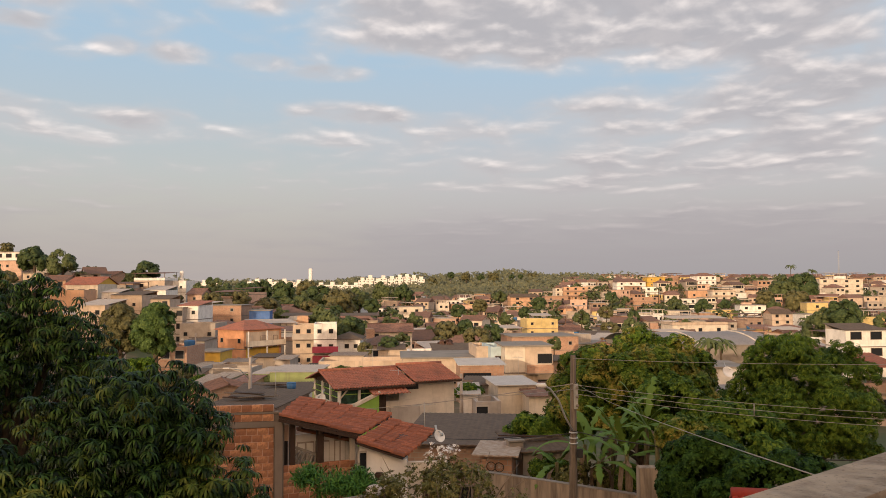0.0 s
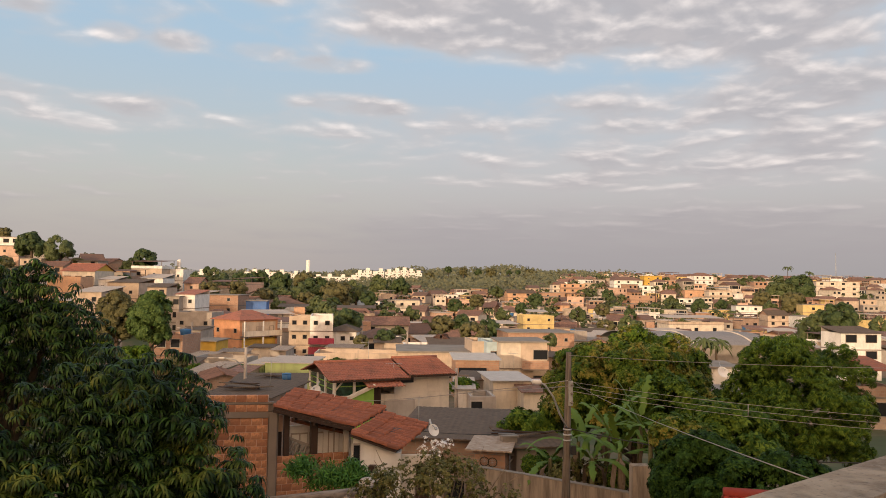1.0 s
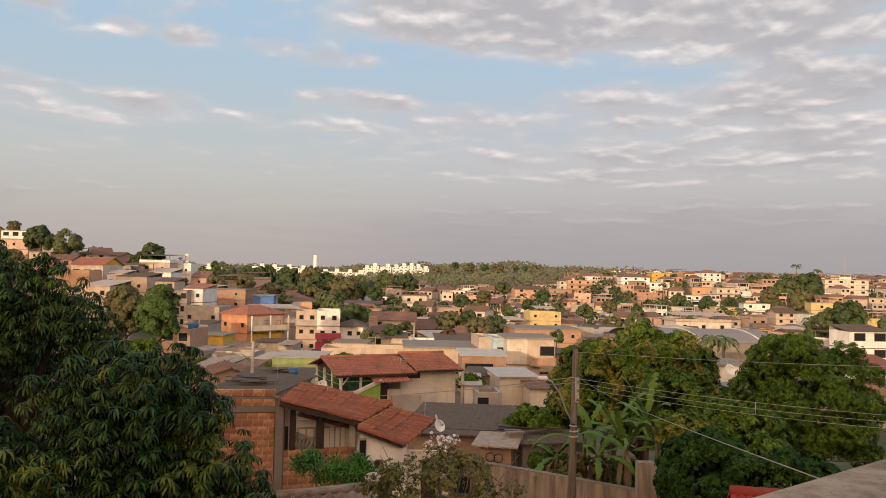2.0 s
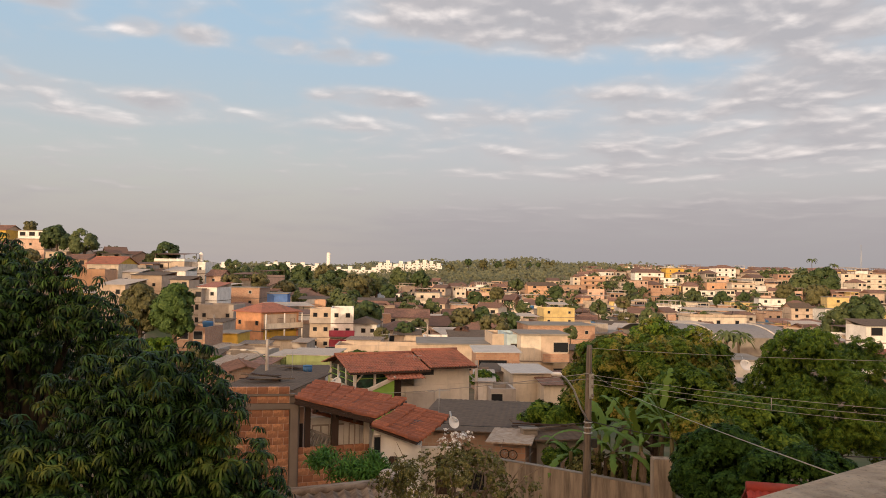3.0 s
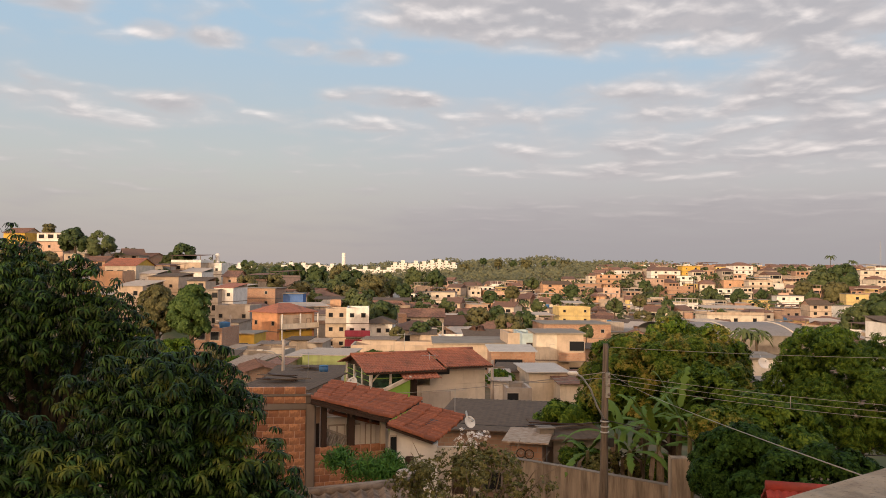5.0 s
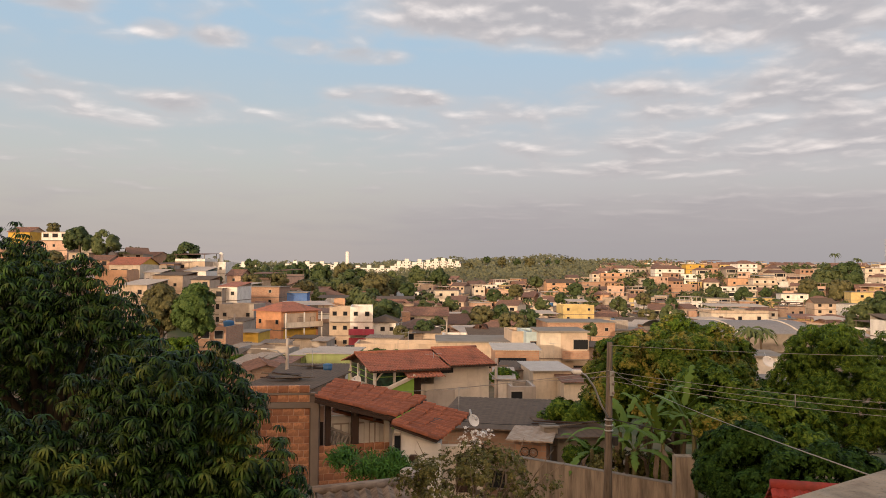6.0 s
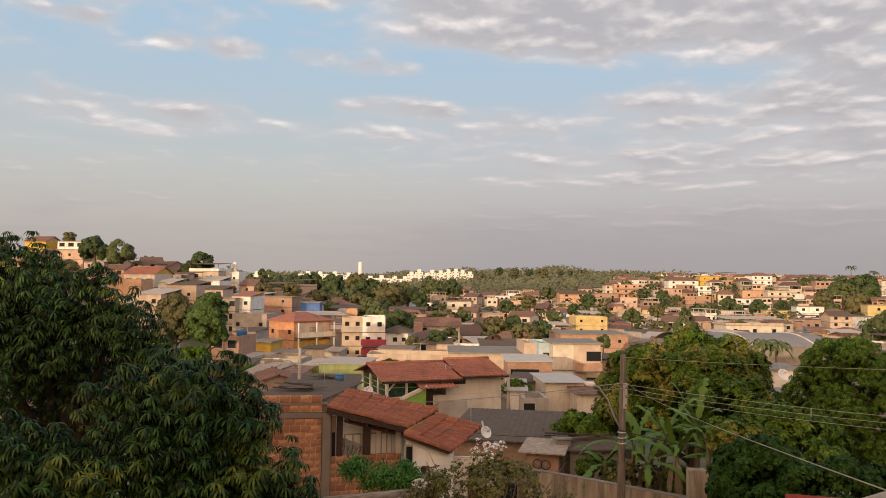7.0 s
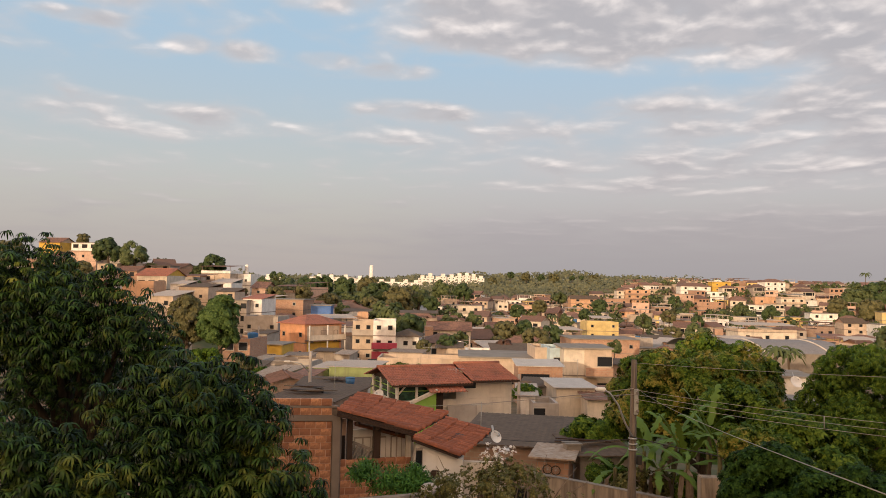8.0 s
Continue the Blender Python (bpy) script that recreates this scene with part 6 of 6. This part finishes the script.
def apartment(x, y, top, w, d=12.0, rot=0.0, storeys=5):
    base = ground(x, y)
    h = thing("apartment_block", pose(x, y + d / 2, base, 0, 0, rot), "white block of flats standing on the far ridge", "apartment block", "far white blocks")
    high = top - base
    part("wall", ring("wall", w, d, -1, high), [WALLS["white"], WALLS["white"]], h)
    part("roof", boxes("roof", [(-w / 2 + 0.2, -d / 2 + 0.2, high - 0.5, w / 2 - 0.2, d / 2 - 0.2, high - 0.3)]), CONCRETE, h)
    part("stair_tower", boxes("stair_tower", [(-2.2, -2.2, high - 0.3, 2.2, 2.2, high + 3.2)]), WALLS["white"], h)
    put_windows(h, w, -d / 2, [high - 3.0 * (i + 1) for i in range(min(storeys, int(high / 3)))], ("mid", "mid"))
    TAKEN.append((x, y, w))


for px_x, top, w in APARTMENTS:
    apartment(px_x, 880, top, w)
for x, y, top, w in LOW_BLOCKS:
    apartment(x, y, top, w, 10.0, 0, 3)

t = thing("water_tower", pose(-118.53, 860, ground(-118.53, 860)), "tall slender white water tower on the ridge", "water tower")
part("shaft", tube("shaft", [(0, 0, -1), (0, 0, 26.61), (0, 0, 26.71)], [2.2, 2.2, 1.6], 16), WALLS["white"], t)
t = thing("water_tower", pose(-70.83, 235, ground(-70.83, 235)), "short white cylindrical water tower among the houses", "water tower")
HT = 15.98 - ground(-70.83, 235)
part("shaft", tube("shaft", [(0, 0, -1), (0, 0, HT - 0.4), (0, 0, HT)], [0.65, 0.65, 0.3], 14), WALLS["white"], t)
t = thing("radio_mast", pose(342.03, 620, ground(342.03, 620)), "thin lattice radio mast behind the ridge", "mast")
HT = 40.41 - ground(342.03, 620)
for sx, sy in ((-0.5, -0.4), (0.5, -0.4), (0, 0.5)):
    part("leg", tube("leg", [(sx, sy, -0.5), (sx * 0.4, sy * 0.4, HT)], 0.09, 5), METAL, t)
for i in range(14):
    q, q2 = 1 - 0.6 * i / 14, 1 - 0.6 * (i + 1) / 14
    part("brace", tube("brace", [(-0.5 * q, -0.4 * q, HT * i / 14), (0.5 * q2, -0.4 * q2, HT * (i + 1) / 14)], 0.05, 4), METAL, t)

# trees seen singly in the valley
valley_tree(-104.83, 215, 18.39, 4.7, 1)
valley_tree(-95.87, 212, 17.41, 4.64, 0)
valley_tree(-127.68, 245, 23.44, 2.5, 2)
valley_tree(-81.35, 235, 15.19, 4.46, 1)
valley_tree(-84.37, 232, 13.89, 2.71, 0)
valley_tree(-13.04, 150, 2.22, 3.28, 1)
valley_tree(-8.56, 125, 0.64, 1.46, 2)
valley_tree(-5.05, 133, 0.47, 1.94, 1)
valley_tree(-2.94, 138, 0.93, 1.81, 0)
valley_tree(4.25, 115, 1.18, 1.85, 3)
valley_tree(-72.74, 330, 8.29, 6.26, 1)
valley_tree(-46.34, 240, 4.27, 4.9, 2)
valley_tree(-39.15, 225, 3.03, 2.63, 0)
valley_tree(-86.15, 340, 9.12, 7.44, 0)
valley_tree(-88.77, 320, 6.76, 4.2, 1)
valley_tree(-54.31, 360, 4.18, 6.83, 0)
valley_tree(-48.47, 380, 5.33, 8.32, 1)
valley_tree(-35.69, 350, 4.0, 8.68, 2)
valley_tree(-28.3, 370, 4.83, 7.56, 0)
valley_tree(-19.91, 330, 2.56, 4.33, 1)
valley_tree(-33.83, 300, 1.99, 3.94, 2)
valley_tree(-73.75, 430, 8.6, 7.53, 1)
valley_tree(-19.7, 450, 8.11, 7.88, 0)
valley_tree(-8.04, 440, 7.62, 6.42, 1)
valley_tree(-65.47, 460, 9.97, 8.05, 2)
valley_tree(-88.34, 440, 9.72, 7.06, 1)
valley_tree(2.5, 195, -1.62, 3.13, 0)
valley_tree(6.99, 190, -0.72, 4.16, 2)
valley_tree(11.94, 192, -0.51, 3.64, 1)
valley_tree(17.56, 185, -1.13, 3.51, 1)
valley_tree(14.47, 180, -1.64, 1.84, 0)
valley_tree(9.53, 178, -1.56, 1.56, 2)
valley_tree(24.46, 140, 0.07, 1.63, 0)
valley_tree(128.21, 345, 1.45, 4.53, 1)
valley_tree(123.59, 370, 2.57, 4.32, 0)
valley_tree(172.29, 380, 5.02, 5.54, 2)
valley_tree(191.5, 400, 8.92, 8.75, 0)
valley_tree(204.14, 405, 9.89, 9.45, 1)
valley_tree(177.51, 360, 3.86, 6.83, 2)
valley_tree(103.84, 195, 1.67, 3.98, 0)
valley_tree(105.57, 190, 3.03, 4.71, 1)
valley_tree(162.96, 350, 1.4, 4.08, 0)
valley_tree(151.67, 380, 1.79, 3.33, 1)
valley_tree(28.59, 250, 0.26, 2.92, 0)
valley_tree(40.11, 290, 0.87, 2.96, 1)
valley_tree(14.82, 290, 1.67, 3.38, 1)
valley_tree(-0.81, 240, 0.36, 3.15, 0)
valley_tree(73.04, 300, 0.88, 3.5, 2)
valley_tree(78.31, 280, -0.44, 2.86, 1)
valley_tree(26.44, 330, 3.02, 3.85, 2)
valley_tree(53.18, 340, 3.06, 3.97, 1)
valley_tree(54.83, 260, 0.12, 3.41, 0)
valley_tree(100.28, 400, 5.12, 4.08, 1)
valley_tree(45.36, 430, 5.7, 4.39, 0)

# taller single trees along the skyline
valley_tree(37.8, 900, 25.99, 5.25, 1)
valley_tree(74.97, 930, 24.15, 5.43, 1)
valley_tree(56.12, 910, 25.01, 6.64, 2)
valley_tree(109.22, 900, 24.05, 3.94, 1)
valley_tree(120.36, 905, 24.23, 3.96, 1)
valley_tree(86.31, 880, 23.54, 7.70, 2)
valley_tree(134.1, 900, 22.33, 9.19, 2)
valley_tree(166.81, 900, 20.68, 7.88, 2)
valley_tree(202.73, 880, 19.54, 3.21, 1)
valley_tree(207.85, 880, 17.67, 3.21, 1)
valley_tree(15.51, 860, 17.56, 7.53, 2)
valley_tree(-133.55, 420, 12.32, 3.06, 2)
valley_tree(-114.11, 430, 15.11, 2.82, 1)

LOOKS = (("tan", "brick", "tan plastered house with bare brick sides"), ("pink", "brick", "salmon pink house with brick sides"), ("cream", "tan", "cream plastered house among neighbours"),
         ("brick", "brick2", "unplastered bare brick house"), ("brick2", "brick2", "weathered bare brick house"), ("white", "cream", "white painted house among neighbours"), ("tan", "brick2", "tan rendered house with brick sides"), ("grey", "grey", "grey rendered unpainted house"), ("grey", "brick2", "grey rendered house with brick sides"),
         ("cream", "brick", "cream house with bare brick sides"), ("tan", "tan", "tan coloured house among neighbours"), ("orange", "brick", "orange painted house with brick sides"), 
         ("white", "white", "white plastered house among neighbours"), ("cream", "cream", "cream rendered house among neighbours"), ("white", "tan", "white painted house with tan sides"), ("ochre", "cream", "pale yellow house among neighbours"), ("pink", "pink", "salmon pink plastered house"), ("brick", "brick", "bare red brick house among neighbours"))
ROOFS = (("parapet", CONCRETE, "flat roof"), ("slab", CONCRETE, "flat concrete roof"), ("gable", TILE_FAR, "brown tiled roof"), ("cross", TILE_FAR, "old tiled roof"), ("shed", FIBRE, "grey sheet roof"),
         ("canopy", FIBRE_L, "covered roof terrace"), ("gable", TILE_FAR, "old tiled roof"), ("hip", TILE_FAR, "tiled hip roof"), ("shed", FIBRE_L, "pale sheet roof"), ("canopy", TILE_FAR, "tiled roof terrace"), ("hip", TILE_FAR, "old tiled hip roof"), ("shed", FIBRE_L, "pale sheet roof"), ("slab", FIBRE_L, "pale flat roof"))


def free(x, y, r):
    return all((x - a) ** 2 + (y - b) ** 2 > (r * 0.6 + c) ** 2 for a, b, c in TAKEN)


def simple_house(bag, rng, x, y, w, d, n, rot, wall, side, roof):
    """A far house for the joined town: walls, roof and set-in windows added to the bag."""
    base = min(ground(x, y), ground(x, y + d))
    m = pose(x, y + d / 2, base, 0, 0, rot)
    h = 2.85 * n
    def add(vs, fs, k):
        b = len(bag[0])
        bag[0].extend(tuple(m @ Vector(v)) for v in vs)
        bag[1].extend(tuple(b + i for i in f) for f in fs)
        bag[2].extend([k] * len(fs))
    def box(x0, y0, z0, x1, y1, z1, k):
        add([(x0, y0, z0), (x1, y0, z0), (x1, y1, z0), (x0, y1, z0), (x0, y0, z1), (x1, y0, z1), (x1, y1, z1), (x0, y1, z1)], BOX_F, k)
    box(-w / 2, -d / 2, -1, w / 2, d / 2, h, FAR_KEYS.index(wall))
    q = FAR_KEYS.index("tile")
    if roof == "gable":
        r, o = d * 0.2, 0.45
        add([(-w / 2 - o, -d / 2 - o, h - 0.1), (w / 2 + o, -d / 2 - o, h - 0.1), (w / 2 + o, d / 2 + o, h - 0.1), (-w / 2 - o, d / 2 + o, h - 0.1), (-w / 2 - o, 0, h + r), (w / 2 + o, 0, h + r)],
            ((0, 1, 5, 4), (2, 3, 4, 5), (0, 4, 3), (1, 2, 5), (0, 3, 2, 1)), q)
    elif roof == "hip":
        r, o = d * 0.2, 0.45
        add([(-w / 2 - o, -d / 2 - o, h - 0.05), (w / 2 + o, -d / 2 - o, h - 0.05), (w / 2 + o, d / 2 + o, h - 0.05), (-w / 2 - o, d / 2 + o, h - 0.05), (-w / 5, 0, h + r), (w / 5, 0, h + r)],
            ((0, 1, 5, 4), (2, 3, 4, 5), (0, 4, 3), (1, 2, 5), (0, 3, 2, 1)), q)
    elif roof == "shed":
        box(-w / 2 - 0.3, -d / 2 - 0.4, h, w / 2 + 0.3, d / 2 + 0.4, h + 0.18, FAR_KEYS.index("sheet"))
    elif roof == "canopy":
        box(-w / 2 - 0.3, -d / 2 - 0.4, h + 2.3, w / 2 + 0.3, d / 2 + 0.4, h + 2.5, rng.choice((q, FAR_KEYS.index("sheet"))))
        for sx in (-1, 0, 1):
            for sy in (-1, 1):
                box(sx * w * 0.46 - 0.1, sy * d * 0.46 - 0.1, h, sx * w * 0.46 + 0.1, sy * d * 0.46 + 0.1, h + 2.3, FAR_KEYS.index(side))
        box(-w / 2, -d / 2 - 0.03, h, w / 2, -d / 2 + 0.1, h + 0.85, FAR_KEYS.index(wall))
    else:
        box(-w / 2 - 0.2, -d / 2 - 0.25, h, w / 2 + 0.2, d / 2 + 0.25, h + 0.2, FAR_KEYS.index("slab"))
    # log: the storey whose loggia shade is put on as a dark glass box
    log = rng.randrange(n) if rng.random() < 0.45 else -1
    for i in range(n):
        if i == log:
            q = rng.uniform(0.3, 0.46) * w
            box(-q, -d / 2 - 0.07, 2.85 * i + 0.9, q, -d / 2 + 0.02, 2.85 * i + 2.45, FAR_KEYS.index("glass"))
            for sx in (-0.33, 0.33):
                box(sx * q * 2 - 0.12, -d / 2 - 0.14, 2.85 * i + 0.9, sx * q * 2 + 0.12, -d / 2 - 0.05, 2.85 * i + 2.45, FAR_KEYS.index(wall))
            continue
        k = rng.choice((2, 2, 3))
        for j in range(k):
            if rng.random() < 0.85:
                cx, ww, hh = -w / 2 + w * (j + 0.5) / k, rng.uniform(0.45, 0.9), rng.uniform(1.0, 1.3)
                box(cx - ww, -d / 2 - 0.06, 2.85 * i + 0.95, cx + ww, -d / 2 + 0.02, 2.85 * i + 0.95 + hh, FAR_KEYS.index("glass"))
    if n > 1 and rng.random() < 0.35:
        box(-w / 2, -d / 2 - 1.1, 2.75, w / 2, -d / 2 - 0.02, 2.9, FAR_KEYS.index("slab"))
        box(-w / 2, -d / 2 - 1.1, 2.9, w / 2, -d / 2 - 1.0, 3.7, FAR_KEYS.index(wall))


FAR_KEYS = list(WALLS) + ["tile", "sheet", "slab", "glass"]
FAR_MATS = list(WALLS.values()) + [TILE_FAR, FIBRE_L, CONCRETE, GLASS]


def town():
    rng = random.Random(11)
    bag = ([], [], [])
    wood_pts = []
    y = 96.0
    while y < 760:
        far = y > 285
        step = rng.uniform(13, 16) if not far else rng.uniform(11, 15)
        x = -0.64 * y - 12 + rng.uniform(0, 8)
        while x < 0.64 * y + 16:
            w = rng.uniform(5.5, 9.5) if not far else rng.uniform(5.0, 8.5)
            yy = y + rng.uniform(-3, 3)
            woods = noise.noise(Vector((x * 0.012, yy * 0.012, 1.7)))
            if -110 < x < -20 and 380 < yy:
                woods += 0.9
            if y > 560 and x < 60:
                woods += 0.7
            if y < 147 or (yy > 490 and x < 0.19 * yy) or (yy < 330 and x < -0.02 * yy and woods > 0.25):
                x += w
                continue
            if free(x, yy + 4, w * 0.5):
                if rng.random() < (0.27 + 0.75 * max(0, woods) if x < 0.0 else 0.13 + 0.4 * max(0, woods)):
                    for dx, dy in ((0, 3), (5, 7)) if woods > 0.3 else ((0, 3),):
                        s = rng.uniform(0.75, 1.55)
                        if not far:
                            far_tree(x + dx, yy + dy, s, rng.randrange(3), tall=rng.uniform(0.9, 1.2))
                        else:
                            g = ground(x + dx, yy + dy)
                            p, a = lobed(RNG, 90, (2.6 * s, 2.6 * s, 2.3 * s), 12, 1.0 * s, 0.1)
                            wood_pts.append((p + np.array([x + dx, yy + dy, g + 3.0 * s]), a, np.full(90, 1.0 * s)))
                else:
                    wall, side, words = rng.choice(LOOKS)
                    roof, tiles, cover = rng.choice(ROOFS)
                    n = 1 if y < 260 else rng.choice((1, 1, 2))
                    if x < -60 and y < 300:
                        n = min(n, 2)
                    d, turn = rng.uniform(7, 10), rng.uniform(-30, 30)
                    if roof == "canopy" and (n == 3 or y < 150):
                        roof, cover = "slab", "flat concrete roof"
                    if far:
                        simple_house(bag, rng, x, yy, w, d, n, turn, wall, side, roof)
                    else:
                        top = ground(x, yy) + 2.85 * n + (0.7 if roof == "parapet" else 0.15)
                        fr = rng.choice((("mid", "mid"), ("mid", "door"), ("small", "wide"), ("wide", "mid"), ("mid", None, "mid")))
                        house(x, yy, top, w, d, turn, wall, side, roof, tiles, fr, rng.choice((("mid",), (), ("small",))), words + ", " + cover, balcony=1 if n > 1 and rng.random() < 0.3 else 0,
                              tank=roof in ("slab", "parapet") and rng.random() < 0.3, right=(), extras=True)
            gx, gy = x + w / 2 + 2.0, yy - 1.0
            if far and rng.random() < 0.35:
                s = rng.uniform(0.4, 0.8)
                p, a = lobed(RNG, 50, (2.6 * s, 2.6 * s, 2.6 * s), 10, 1.0 * s, 0.1)
                wood_pts.append((p + np.array([gx, gy, ground(gx, gy) + 2.6 * s]), a, np.full(50, 0.9 * s)))
            elif not far and rng.random() < 0.3 and free(gx, gy, 0.3):
                far_tree(gx, gy, rng.uniform(0.45, 0.8), rng.randrange(3), "small leafy tree between the houses")
            x += w + rng.uniform(1.2, 5.0 if not far else 4.0)
        y += step
    ob = new("far_town", mesh("far_town", *bag))
    for m in FAR_MATS:
        ob.data.materials.append(m)
    tagged(ob, "crowded far hillside houses of plaster, brick and tile", "houses", "", "stuff")
    p, a, s = (np.concatenate(q) for q in zip(*wood_pts))
    ob = new("far_trees", scatter("far_trees", p, a + np.array([0, 0, 0.3]), 1.5 * s * RNG.uniform(0.7, 1.3, len(s)), CARD_T, RNG))
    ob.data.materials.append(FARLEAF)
    tagged(ob, "scattered green trees among the far houses", "trees", "", "stuff")


town()

# ---------------------------------------------------------------- small things on roofs and in yards


def antenna(x, y, foot, h, label="thin rooftop television aerial"):
    t = thing("tv_aerial", pose(x, y, foot, 0, 0, 25), label, "aerial", "rooftop aerials")
    part("mast", tube("mast", [(0, 0, -0.1), (0, 0, h)], 0.014, 6), METAL, t)
    part("boom", tube("boom", [(-0.5, 0, h - 0.1), (0.5, 0, h - 0.1)], 0.008, 5), METAL, t)
    for i in range(6):
        q = -0.42 + i * 0.17
        part("rod", tube("rod", [(q, -0.3 + 0.02 * i, h - 0.1), (q, 0.3 - 0.02 * i, h - 0.1)], 0.005, 4), METAL, t)


def tank(x, y, foot, r=0.6):
    t = thing("water_tank", pose(x, y, foot), "blue plastic water tank with a domed lid", "water tank", "water tanks")
    part("barrel", tube("barrel", [(0, 0, 0), (0, 0, r * 0.5), (0, 0, r * 1.3)], [r * 0.85, r * 0.95, r], 16), TANK, t)
    part("lid", tube("lid", [(0, 0, r * 1.3), (0, 0, r * 1.42), (0, 0, r * 1.55)], [r * 1.05, r * 0.95, r * 0.2], 16), TANK, t)


def planks(x, y, z, n, seed, label="loose weathered planks lying on a roof"):
    rng = random.Random(seed)
    t = thing("plank_pile", pose(x, y, z), label, "planks")
    for i in range(n):
        o = part("plank", bevelled("plank", -1.0, -0.08, 0, 1.0, 0.08, 0.04, 0.006), POLE if i % 2 else BROWN_WOOD, t)
        o.matrix_local = pose(rng.uniform(-0.6, 0.6), rng.uniform(-0.5, 0.5), 0.045 * i, 0, rng.uniform(-2, 2), rng.uniform(-35, 35))


tank(-9.63, 59.5, 2.5, 0.36)
antenna(0.24, 32.5, 3.96, 1.35)
antenna(-1.17, 45.5, 4.2, 1.2)
antenna(-2.82, 48.4, 4.9, 1.5)
antenna(-7.45, 41.0, 4.41, 1.5)
antenna(8.49, 66.0, 2.68, 1.6)
planks(-8.36, 40.0, 4.51, 7, 1)
planks(-11.28, 61.0, 2.5, 6, 2)
planks(4.2, 28.9, 4.5, 3, 3)


t = thing("chimney_block", pose(3.42, 27.8, 4.36, 0, 0, 12), "stained concrete chimney block on the shack roof", "chimney")
part("shaft", bevelled("shaft", -0.26, -0.22, -0.4, 0.26, 0.22, 0.24, 0.02), CONCRETE, t)
part("cap", bevelled("cap", -0.31, -0.27, 0.24, 0.31, 0.27, 0.3, 0.01), CONCRETE, t, "stained concrete cap")


def wheel_ring(x, y, z, rot):
    """A bare bicycle wheel."""
    t = thing("bicycle_wheel", pose(x, y, z, 0, 0, rot), "old bicycle wheel leaning on a wall", "wheel", "bicycle wheels")
    n = 20
    part("rim", tube("rim", [(math.cos(6.2832 * i / n) * 0.15, 0, math.sin(6.2832 * i / n) * 0.15) for i in range(n + 1)], 0.016, 6), WIRE_DARK, t)
    for i in range(6):
        a = math.pi * i / 6
        part("spoke", tube("spoke", [(math.cos(a) * 0.15, 0, math.sin(a) * 0.15), (-math.cos(a) * 0.15, 0, -math.sin(a) * 0.15)], 0.004, 4), METAL, t)


wheel_ring(2.45, 26.5, 4.0, -12)
wheel_ring(2.72, 26.44, 3.98, -12)

# a low shed roof in pale sheet between the wall and the shrub, and a white dome tank beside it
t = thing("dome_tank", pose(-1.02, 18.0, 5.38), "white domed plastic tank behind the ribbed roof", "tank")
part("dome", tube("dome", [(0, 0, -4.6), (0, 0, 0), (0, 0, 0.07), (0, 0, 0.13), (0, 0, 0.16)], [0.22, 0.22, 0.2, 0.13, 0.03], 18), FIBRE_L, t)

# camera's own terrace
n = thing("terrace_house", pose(0, 0, 0, 0, 0, 36.87), "weathered concrete terrace house with a parapet", "house")
part("wall", boxes("wall", [(-7, -9, 0.2, 9, 1.05, 8.2)]), CONCRETE, n)
part("parapet", bevelled("parapet", -7, 0.89, 8.2, 9, 1.14, 9.43, 0.02), PARAPET, n)
